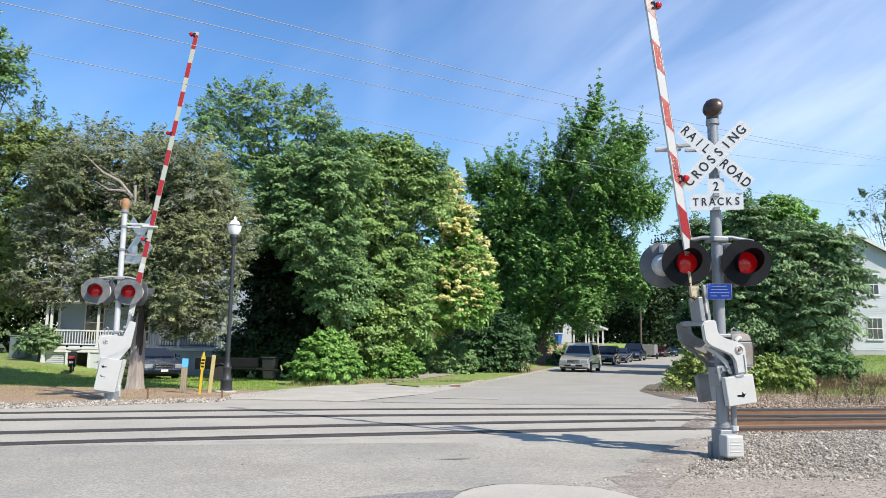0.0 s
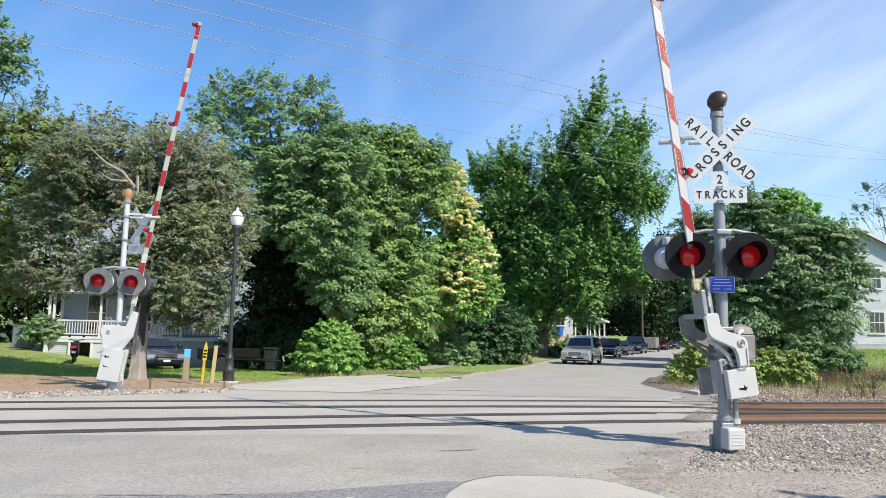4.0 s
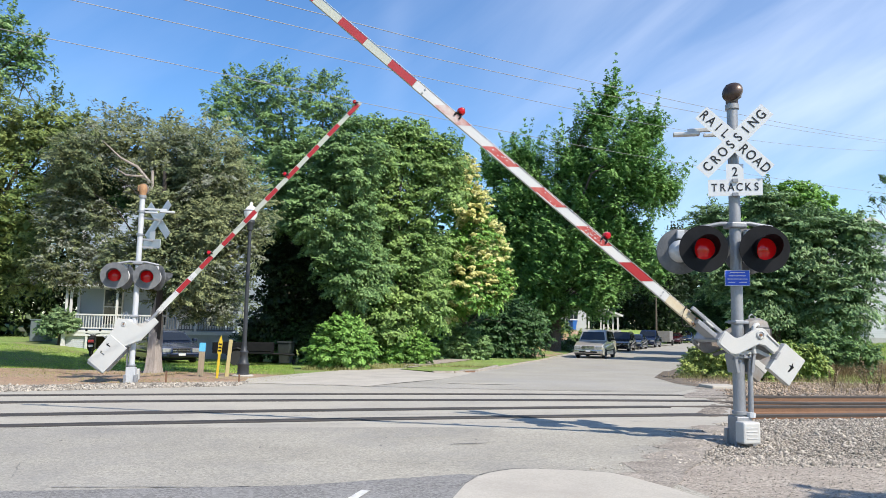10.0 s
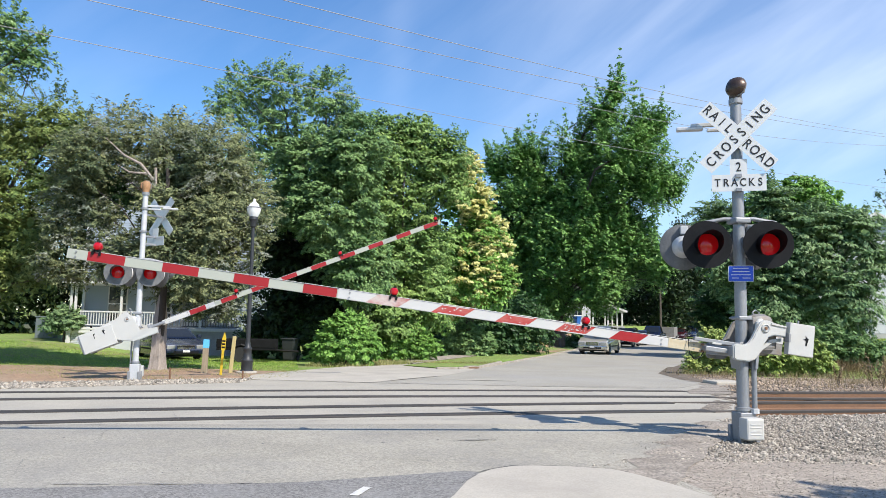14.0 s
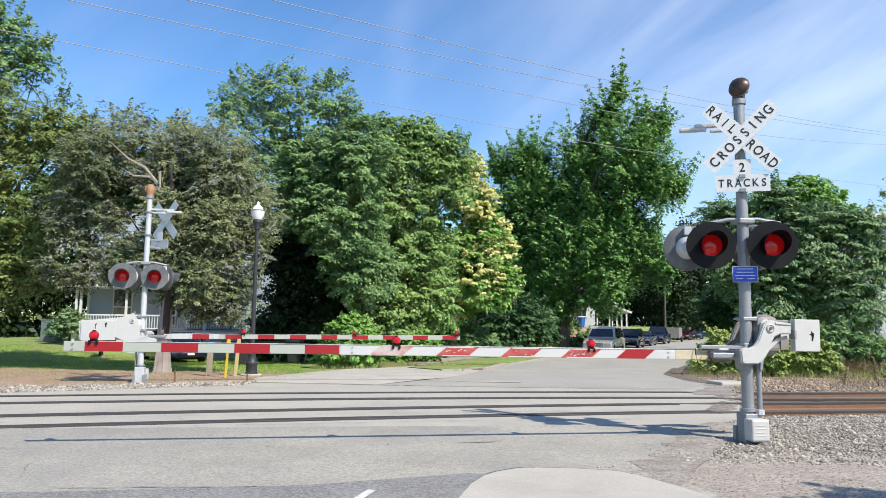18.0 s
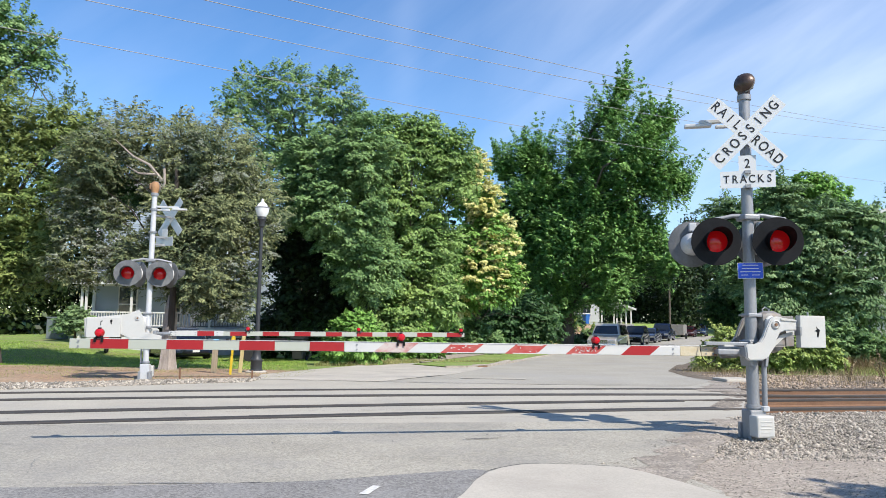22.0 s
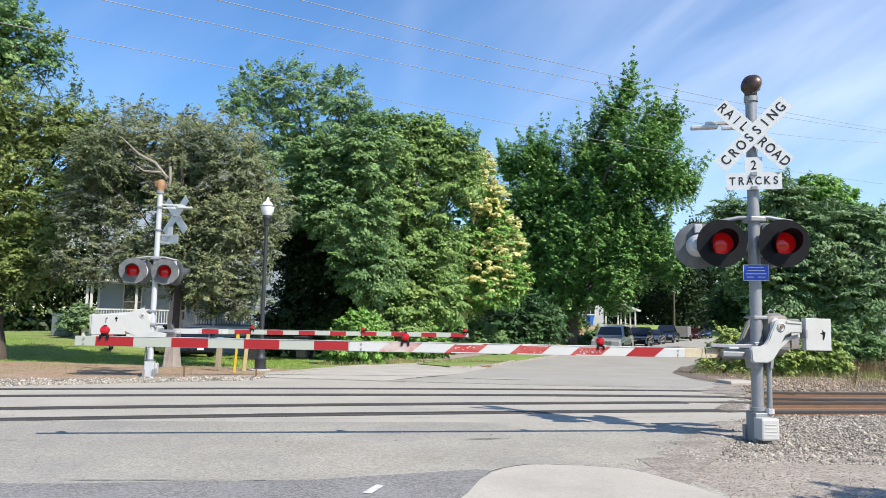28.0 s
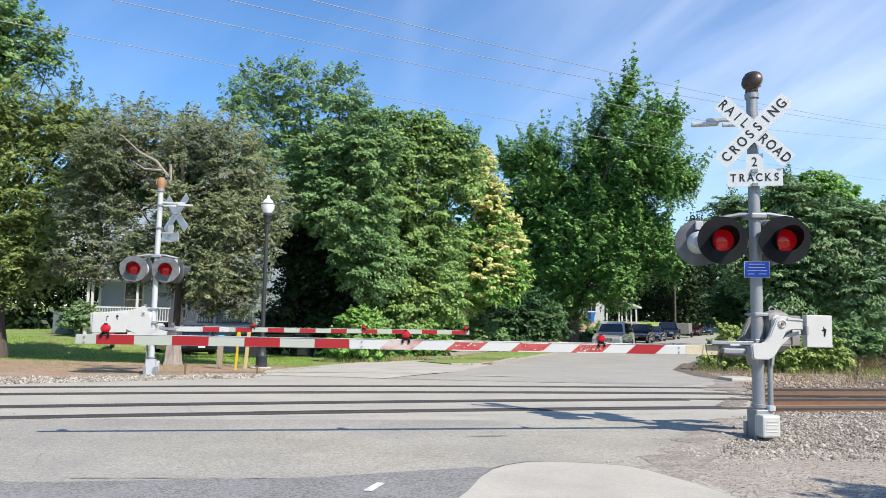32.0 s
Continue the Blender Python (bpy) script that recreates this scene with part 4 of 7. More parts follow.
    mech = part("mechanism_case", box(-0.40, 0.0, -0.15, 0.10, 1.24, 1.60, 0.09) if worn else box(-0.47, -0.09, -0.16, 0.12, 1.15, 1.73, 0.12), "alu" if worn else "old_case", g, "silver cast gate mechanism case", True)
    part("case_cover", box(-0.37, -0.06, 0.10, 0.13, 1.27, 1.56, 0.03) if worn else box(-0.43, -0.14, 0.12, 0.14, 1.24, 1.60, 0.03), "alu" if worn else "old_case", mech)
    part("lifting_eye", tube([(-0.26, 0, 1.62), (-0.28, 0, 1.75), (-0.22, 0, 1.78), (-0.18, 0, 1.75), (-0.20, 0, 1.62)], 0.012, 6), "galv", mech)
    for zs in (1.28, 1.64):
        part("mast_saddle", box(-0.12, 0.093, -0.093, 0.093, zs, zs + 0.05, 0.01), "galv", g)
        part("bolt", rod((0.10, -0.12, zs + 0.025), (0.10, 0.14, zs + 0.025), 0.013, seg=8), "galv", g)
    if not worn:
        part("cable_conduit", tube([(-0.13, 0.17, 1.24), (-0.13, 0.17, 1.55), (-0.135, 0.17, 1.60), (-0.17, 0.165, 1.63), (-0.22, 0.14, 1.635)], 0.03, 10), "white", g, "white plastic conduit elbow", True)
        part("side_conduit", tube([(-0.115, 0.09, 0.40), (-0.118, 0.09, 0.8), (-0.118, 0.09, 1.20)], 0.036, 10), "galv", g, "grey conduit beside the mast", True)
        part("conduit_nut", lathe([(0.03, 0.36), (0.06, 0.37), (0.06, 0.43), (0.03, 0.44)], 8, m=Matrix.Translation((-0.115, 0.09, 0.0))), "alu", g)
    if not worn:
        for sx, tilt in ((0.125, 10), (-0.13, -7)):
            bp = part("bracket_plate", box(-0.022, 0.022, -0.10, 0.13, -0.13, 0.13, 0.008, m=Matrix.Translation((sx, 0.03, 1.10)) @ Matrix.Rotation(radians(tilt), 4, "Y")), "galv", g, "slanted steel bracket plate")
            part("bolt", rod((sx - 0.05, 0.12, 1.16), (sx + 0.05, 0.12, 1.16), 0.014, seg=8), "galv", bp)
        part("bracket_tie", box(-0.15, 0.15, 0.10, 0.14, 1.17, 1.25, 0.008), "galv", g)
        for sx in (-0.08, 0.0, 0.08):
            part("bolt", rod((sx, 0.13, 1.21), (sx, 0.165, 1.21), 0.016, seg=8), "galv", g)
    # turning arm: its space has the hub as origin
    z = -0.34
    arm = part("gate_arm", box(1.19, white_from, -0.022, 0.022, z - 0.062, z + 0.062, 0.006), "white_arm", g, "white gate arm with red stripes")
    part("tip_section", box(white_from - 0.3, arm_len, -0.018, 0.018, z - 0.058, z + 0.056, 0.004), "cream_arm", arm, "pale grey reflective arm section")
    part("root_section", box(0.64, 1.20, -0.026, 0.026, z - 0.064, z + 0.064, 0.006), "white" if worn else "primer", arm, "bare root of the arm")
    for x0, x1, slant in arm_reds:
        mt = "red_arm" if worn or not slant or x0 < 2.0 else "red_pale" if x0 > 4.5 else "red_worn"
        o = 0.075 if slant else 0.0
        half = 0.061 if x1 < white_from else 0.055
        yy = 0.0235 if x1 < white_from else 0.0195
        for s in (1, -1):
            part("red_stripe", plate([(x0 + o, z - half), (x1 + o, z - half), (x1 - o, z + half), (x0 - o, z + half)], 0.002, m=Matrix.Translation((0, s * yy, 0))), mt, arm)
    if not worn:
        rnd = random.Random(8)
        for k in range(16):
            cx = rnd.choice((2.54, 3.36, 4.21)) + rnd.uniform(-0.17, 0.17)
            cz = z + rnd.uniform(-0.045, 0.045)
            lx, lz = rnd.uniform(0.006, 0.03), rnd.uniform(0.003, 0.012)
            part("paint_loss", plate([(cx - lx, cz + rnd.uniform(-lz, lz)), (cx, cz - lz), (cx + lx, cz + rnd.uniform(-lz, lz)), (cx + lx * 0.3, cz + lz)], 0.001, m=Matrix.Translation((0, 0.0255, 0))), "white_arm", arm)
        for x0, n_ in ((2.36, 11), (3.16, 0), (4.03, 0)):
            if n_:
                pts_s = [(x0 + 0.045 + 0.028 * k, 0.0262, z + (0.034 if k % 2 else -0.030) * rnd.uniform(0.6, 1.1)) for k in range(n_)]
                part("scribble", tube(pts_s, 0.0042, 4), "white_arm", arm, "white scribbled paint over the red stripe")
            for zz in (0.052, -0.055):
                part("worn_edge", box(x0 + 0.03 - 0.03 * (zz > 0) * 2, x0 + 0.38 - 0.03 * (zz > 0) * 2, 0.0247, 0.0252, z + zz - 0.006, z + zz + 0.006), "white_arm", arm)
    for x in (0.72, 0.82, 1.3, white_from - 0.15, arm_len - 0.1):
        for dz in (-0.03, 0.03):
            part("bolt", rod((x, -0.034, z + dz), (x, 0.034, z + dz), 0.011, seg=8), "galv", arm)
    for xl in lamp_at[3]:
        al = part("arm_lamp", box(xl - 0.035, xl + 0.035, -0.04, 0.04, z + 0.06, z + 0.098, 0.008), "black", arm, "small arm lamp holder")
        ly = Matrix.Translation((xl, 0, z + 0.128)) @ Matrix.Rotation(radians(-90), 4, "X")
        part("arm_lens", lathe([(0.012, -0.072), (0.036, -0.064), (0.046, -0.046), (0.047, -0.02), (0.047, 0.02), (0.046, 0.046), (0.036, 0.064), (0.012, 0.072)], 16, m=ly), "arm_lens", al, "glowing red arm lamp", True)
        part("lens_rim", lathe([(0.044, -0.014), (0.055, -0.010), (0.055, 0.010), (0.044, 0.014)], 16, m=ly), "red_arm", al)
        part("lamp_strap", box(xl - 0.016, xl + 0.016, -0.03, 0.03, z + 0.165, z + 0.19, 0.006), "black", al)
        for s in (-1, 1):
            part("lamp_foot", box(xl + s * 0.04 - 0.012, xl + s * 0.04 + 0.012, -0.045, 0.045, z + 0.02, z + 0.07, 0.004), "black", al)
    part("lamp_cable", tube([(0.8, 0.0, z + 0.08), (2.0, 0.03, z + 0.068), (arm_len - 0.3, 0.02, z + 0.060)], 0.004, 6), "white_arm", arm)
    # curved side plates and counterweights
    curve = [(x - 0.08, z_ + 0.04) for x, z_ in ((0.07, 0.07), (0.02, 0.105), (-0.04, 0.112), (-0.149, 0.09), (-0.324, 0.072), (-0.324, -0.075), (-0.149, -0.08), (-0.068, -0.115), (0.014, -0.257), (0.095, -0.405), (0.14, -0.455), (0.20, -0.485), (0.40, -0.488), (0.432, -0.46), (0.446, -0.30), (0.42, -0.27), (0.284, -0.265), (0.225, -0.235), (0.175, -0.16), (0.13, -0.05))]
    near_y, far_y = 0.22, (-0.22 if worn else -0.42)
    # far plate is coloured casting grey instead of white to carry its shade
    for s, mt in ((1, "white"), (-1, "white" if worn else "old_case")):
        py = near_y if s > 0 else far_y
        shape = curve if not (worn and s < 0) else [(-1.34, 0.03), (-1.31, -0.43), (-0.66, -0.41), (-0.52, -0.34), (-0.11, -0.55), (0.50, -0.55), (0.52, -0.40), (0.12, -0.32), (0.06, 0.05), (-0.06, 0.25), (-0.34, 0.14)]
        sp = part("side_plate", plate(shape, 0.07, bevel=0.014, m=Matrix.Translation((0, py, 0))), mt, arm, "curved white cast side plate", True)
        part("hub_cap", lathe([(0.06, 0.0), (0.06, 0.012), (0.048, 0.022), (0.044, 0.010), (0.02, 0.008)], 20, m=Matrix.Translation((-0.08, py + s * 0.035, 0.04)) @ Matrix.Rotation(radians(-90 * s), 4, "X")), mt, sp, "", True)
        part("hub_bolt", rod((-0.08, py + s * 0.04, 0.04), (-0.08, py + s * 0.062, 0.04), 0.022, seg=6), "rust", sp, "rusty hub bolt")
        if not worn:
            part("plate_rib", plate([(x * 0.999 + dx, z_) for x, z_, dx in ((-0.16, 0.125, 0), (-0.39, 0.11, 0), (-0.39, 0.09, 0), (-0.16, 0.10, 0))], 0.02, m=Matrix.Translation((0, py + s * 0.04, 0))), mt, sp)
            part("plate_brace", plate([(-0.40, -0.055), (-0.22, -0.10), (-0.06, -0.26), (0.03, -0.40), (-0.02, -0.40), (-0.12, -0.26), (-0.26, -0.14), (-0.40, -0.10)], 0.03, m=Matrix.Translation((0, py - s * 0.07, 0))), mt, sp)
        part("weight_beam", plate([(-0.30, 0.095), (-0.47, 0.085), (-0.47, -0.02), (-0.30, -0.03)], 0.04, m=Matrix.Translation((0, py - s * 0.01, 0))), mt, sp)
    part("cross_shaft", rod((-0.08, far_y - 0.02, 0.03), (-0.08, 0.24, 0.03), 0.05, seg=16), "galv", arm, "", True)
    part("arm_bracket", box(0.34, 0.70, -0.13, 0.13, z - 0.035, z + 0.035, 0.012), "galv", arm, "dark steel arm bracket")
    part("arm_yoke", box(0.30, 0.37, far_y, 0.22, z - 0.06, z + 0.07, 0.012), "galv", arm)
    if not worn:
        part("torsion_bar", box(0.16, 0.86, 0.05, 0.10, z + 0.085, z + 0.135, 0.006), "galv", arm, "flat grey steel bar over the arm root")
        part("bar_clip", box(0.46, 0.60, 0.03, 0.115, z + 0.07, z + 0.095, 0.004), "white", arm)
        for zz in (-0.045, 0.045):
            part("shear_bolt", rod((0.70, -0.05, z + zz), (0.70, 0.06, z + zz), 0.016, seg=8), "rust", arm)
        part("loose_cable", tube([(0.92, 0.05, z + 0.09), (0.93, 0.07, z + 0.02), (0.90, 0.08, z - 0.10), (0.82, 0.07, z - 0.17), (0.72, 0.06, z - 0.12), (0.66, 0.04, z - 0.02)], 0.007, 6), "black", arm, "loose loop of black cable at the arm root")
    big = 0.30 if worn else 0.0
    for s in (1, -1):
        cy = s * 0.245 if worn or s > 0 else far_y
        w0, w1, lo, hi = (-0.88 - big * 1.3, -0.47, -0.29 - big * 0.5, 0.15 - big * 0.3) if worn else (-0.81, -0.425, -0.265, 0.17)
        # the near gate's far weight has its shaded side put in as grey
        cw = part("counterweight", box(w0, w1, cy - 0.05, cy + 0.05, lo, hi, 0.008), "white" if worn or s > 0 else "old_case", arm, "white painted counterweight plate")
        if not worn and s < 0:
            part("weight_band", box(w0 - 0.004, w1 + 0.004, cy - 0.055, cy + 0.055, -0.10, -0.01, 0.004), "white", cw)
            continue
        if not worn:
            part("weight_clip", box(w1 - 0.02, w1 + 0.012, cy - 0.06, cy + 0.06, -0.10, 0.02, 0.005), "galv", cw, "grey steel clip on the weight's edge")
        part("weight_mark", plate([(-0.695, -0.12), (-0.675, -0.12), (-0.68, -0.05), (-0.64, -0.035), (-0.675, -0.02), (-0.67, 0.02), (-0.695, -0.01), (-0.72, -0.02)], 0.004, m=Matrix.Translation((0, s * 0.297, 0))), "black", cw)
        if worn:
            part("weight_mark", plate([(-0.94, -0.15), (-0.925, -0.15), (-0.925, -0.06), (-0.89, -0.04), (-0.90, -0.02), (-0.94, -0.04)], 0.004, m=Matrix.Translation((0, s * 0.297, 0))), "black", cw)
        part("weight_bolt", rod((-0.62, s * 0.19, 0.13), (-0.62, s * 0.19, 0.22), 0.012, seg=8), "galv", cw)
    # the arm swings about a shaft a little above the plates' caps
    arm.data.transform(Matrix.Translation((0, 0, -lift)))
    for ch in arm.children:
        ch.matrix_basis = Matrix.Translation((0, 0, -lift)) @ ch.matrix_basis
    arm.matrix_basis = Matrix.Translation(hub + Vector((0, 0, lift)))
    return g, arm


def gate_pose(angle, lift=0.0):
    return pose(-0.12, 0.0, 1.50 + lift, 0, -angle, 0)


NEAR_U = math.atan2(-0.1819, -0.9833)
FAR_U = math.atan2(0.190, 0.982)
near_reds = [(8.24, 8.66, 0), (7.39, 7.81, 0), (6.55, 6.97, 0), (5.71, 6.13, 0), (4.85, 5.27, 1), (4.0, 4.42, 1), (3.15, 3.57, 1), (2.33, 2.75, 1), (1.57, 1.98, 1)]
far_reds = [(1.35 + 0.825 * k, 1.77 + 0.825 * k, 0) for k in range(9)]
near_gate, near_arm = crossing_gate("crossing_gate", Matrix.Translation((4.28, 10.265, 0)) @ Matrix.Rotation(NEAR_U, 4, "Z"), 8.89, 5.70, -20, -25.5,
                                    "grey steel railway gate with white crossbuck and black lamps", (0.405, 0.06, 0.27, (8.57, 5.0, 2.40)), "bell_brown", "black", near_reds, False, 0.055)
far_gate, far_arm = crossing_gate("crossing_gate", Matrix.Translation((-7.605, 18.85, 0)) @ Matrix.Rotation(FAR_U, 4, "Z"), 8.45, 2.0, 8, -44.5,
                                  "white painted railway gate across the track, seen from behind", (0.38, 0.10, -0.15, (8.35, 5.52, 2.62)), "bell", "faded_black", far_reds, True)


# ---- trees and shrubs ----
def leaf_quads(rng, centres, spread, per, size, flat, aspect=0.55, sun_lean=0.55):
    """Leaves in clumps round centres: pointed four-corner leaves on the clump's shell, facing out and up."""
    n = len(centres) * per
    v = rng.normal(0, 1, (n, 3))
    v /= np.linalg.norm(v, axis=1, keepdims=True)
    c = np.repeat(centres, per, 0) + v * (np.asarray(spread) * rng.uniform(0.5, 1.25, (n, 1)))
    normal = v * 0.75 + rng.normal(0, 0.5, (n, 3)) + (0, 0, sun_lean)
    normal /= np.linalg.norm(normal, axis=1, keepdims=True)
    d = np.cross(normal, rng.normal(0, 1, (n, 3)))
    d[:, 2] -= 0.15
    d /= np.linalg.norm(d, axis=1, keepdims=True) + 1e-9
    side = np.cross(normal, d)
    side /= np.linalg.norm(side, axis=1, keepdims=True) + 1e-9
    s = (size * rng.uniform(0.55, 1.35, n))[:, None]
    a, b = c - d * s * 0.5, c + d * s * 0.5
    mid = c - d * s * 0.06
    w = side * s * aspect * 0.5
    return np.stack([a, mid + w, b, mid - w], 1).reshape(-1, 3)


STYLES = {  # gap between boughs, bough length, width, depth, rise of the shoots, droop of the tips
    "broad": (0.58, 0.52, 0.46, 0.30, 0.30, 0.22),
    "spire": (0.60, 0.80, 0.34, 0.30, 1.00, 0.02),
    "cedar": (0.46, 0.52, 0.28, 0.22, 0.45, 0.25),
    "layer": (0.66, 0.72, 0.55, 0.15, 0.05, 0.45),
    "airy": (0.80, 0.62, 0.46, 0.26, 0.35, 0.18),
}
LEAN = np.array(SUN_DIR) * 0.6


def bough_leaves(rng, centres, axes, scale, style, per, size, aspect):
    """Leaves on boughs: each bough a tapered spray along its axis, leaves on its upper shell, turned to the light."""
    gap, long_, wide, deep, rise, droop = STYLES[style]
    n = len(centres) * per
    up = np.array((0.0, 0.0, 1.0))
    side = np.cross(axes, up)
    side /= np.linalg.norm(side, axis=1, keepdims=True) + 1e-9
    top = np.cross(side, axes)
    big = rng.uniform(0.65, 1.35, (len(centres), 1)) * scale
    c, ax, sd, tp, k = (np.repeat(v, per, 0) for v in (centres, axes, side, top, big))
    u = rng.normal(0, 1, (n, 3))
    u /= np.linalg.norm(u, axis=1, keepdims=True)
    u[:, 2] = np.where(rng.random(n) < 0.72, np.abs(u[:, 2]), u[:, 2])
    u *= rng.uniform(0.68, 1.08, (n, 1))
    taper = (1.0 - 0.45 * u[:, 0])[:, None]
    p = c + k * (ax * long_ * u[:, :1] + (sd * wide * u[:, 1:2] + tp * deep * u[:, 2:]) * taper)
    p[:, 2] -= (k[:, 0] * droop * long_) * ((u[:, 0] + 1) * 0.5) ** 2
    normal = tp * (0.18 + 0.40 * u[:, 2:]) + sd * u[:, 1:2] * 0.40 + ax * (0.32 + 0.3 * u[:, :1]) + LEAN + rng.normal(0, 0.32, (n, 3))
    normal /= np.linalg.norm(normal, axis=1, keepdims=True)
    d = ax + sd * u[:, 1:2] * 0.9 + rng.normal(0, 0.55, (n, 3))
    d -= normal * np.sum(d * normal, 1, keepdims=True)
    d /= np.linalg.norm(d, axis=1, keepdims=True) + 1e-9
    w = np.cross(normal, d)
    s = (size * rng.uniform(0.6, 1.3, n))[:, None]
    mid = p - d * s * 0.06
    w = w * s * aspect * 0.5
    return np.stack([p - d * s * 0.5, mid + w, p + d * s * 0.5, mid - w], 1).reshape(-1, 3)


def at(depth, x):
    """Depth of a crown at x: one number, or (depth at x0, x0, depth gained per metre to the left of x0)."""
    return depth[0] + max(0.0, depth[1] - x) * depth[2] if isinstance(depth, tuple) else depth


def bough_places(rng, lumps, depth_y, thick, scale, style):
    """Spaced bough centres and axes over the outer shell of uneven lumps (x, z, radius)."""
    gap, long_, wide, deep, rise, droop = STYLES[style]
    cs, ax = [], []
    balls = [np.array((x, at(depth_y, x) + rng.normal(0, 0.22) * r, z, r)) for x, z, r in lumps]
    for ball in balls:
        r = ball[3]
        want = int(4 * math.pi * r * r * 0.75 / (gap * scale) ** 2) + 4
        v = rng.normal(0, 1, (want * 3, 3))
        v /= np.linalg.norm(v, axis=1, keepdims=True)
        kept = []
        for q in v:
            if len(kept) >= want:
                break
            if all(np.dot(q, o) < math.cos(min(1.2, 0.62 * gap * scale / r)) for o in kept[-60:]) and (q[1] < 0.45 or rng.random() < 0.4):
                kept.append(q)
        for q in kept:
            rad = r * (0.62 + 0.46 * rng.random() ** 0.6) * (1 + 0.12 * math.sin(q[0] * 5 + ball[0] * 3) * math.cos(q[2] * 4 + ball[2]))
            p = ball[:3] + q * rad * (1, thick, 1)
            if any(np.linalg.norm((p - o[:3]) / (1, thick, 1)) < 0.6 * o[3] for o in balls if o is not ball):
                continue
            cs.append(p)
            a = q * (1, 1, 0.7) + (rng.normal(0, 0.2), rng.normal(0, 0.2), rise + rng.normal(0, 0.15))
            ax.append(a / np.linalg.norm(a))
    return np.array(cs), np.array(ax), np.array(balls)


def core_leaves(rng, balls, thick, count, size):
    """Sparse larger leaves deep inside the crown, always in its shade."""
    out = []
    for x, y, z, r in balls:
        v = rng.normal(0, 1, (max(6, int(count * r * r)), 3))
        v /= np.linalg.norm(v, axis=1, keepdims=True)
        out.append(v * (r * 0.66 * rng.random((len(v), 1)) ** 0.4) * (1, thick, 1) + (x, y, z))
    return leaf_quads(rng, np.concatenate(out), size, 2, size * 2.0, 0.6, 0.7)


def lump_points(rng, lumps, depth_y, thick, density, hollow=0.55):
    """Clump centres in the outer shells of uneven lumps (x, z, radius) standing at depth_y."""
    out = []
    for x, z, r in lumps:
        n = max(5, int(density * r * r))
        v = rng.normal(0, 1, (n, 3))
        v /= np.linalg.norm(v, axis=1, keepdims=True)
        rad = r * (hollow + (1.08 - hollow) * rng.random(n) ** 0.5)
        bumpy = 1 + 0.14 * np.sin(v[:, 0] * 5 + x * 3) * np.cos(v[:, 2] * 4 + z * 2) + 0.10 * rng.normal(0, 1, n)
        p = v * (rad * bumpy)[:, None]
        out.append(p * (1, thick, 1) + (x, depth_y + rng.normal(0, 0.25) * r, z))
    return np.concatenate(out)


def sprigs(rng, lumps, depth_y, thick, each, length):
    """Clump centres along shoots that stand out of the lumps' upper sides, for an uneven outline."""
    out, rad = [], []
    for x, z, r in lumps:
        for k in range(max(2, int(each * r))):
            a = rng.uniform(-1.25, 1.25)
            v = np.array([math.sin(a), rng.normal(0, 0.5), math.cos(a) * 0.9 + 0.1])
            v /= np.linalg.norm(v)
            start = np.array([x, at(depth_y, x), z]) + v * (1, thick, 1) * r * 0.9
            grow = v * 0.6 + np.array([rng.normal(0, 0.25), rng.normal(0, 0.25), 0.65])
            ln = length * rng.uniform(0.5, 1.3)
            for u in np.linspace(0.1, 1, 5):
                out.append(start + grow * ln * u)
                rad.append(1.0 - 0.75 * u)
    return np.array(out), np.array(rad)


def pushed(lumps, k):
    """Lumps scaled k times outward from the camera, so their outline stays the same."""
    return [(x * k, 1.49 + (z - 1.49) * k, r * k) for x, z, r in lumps]


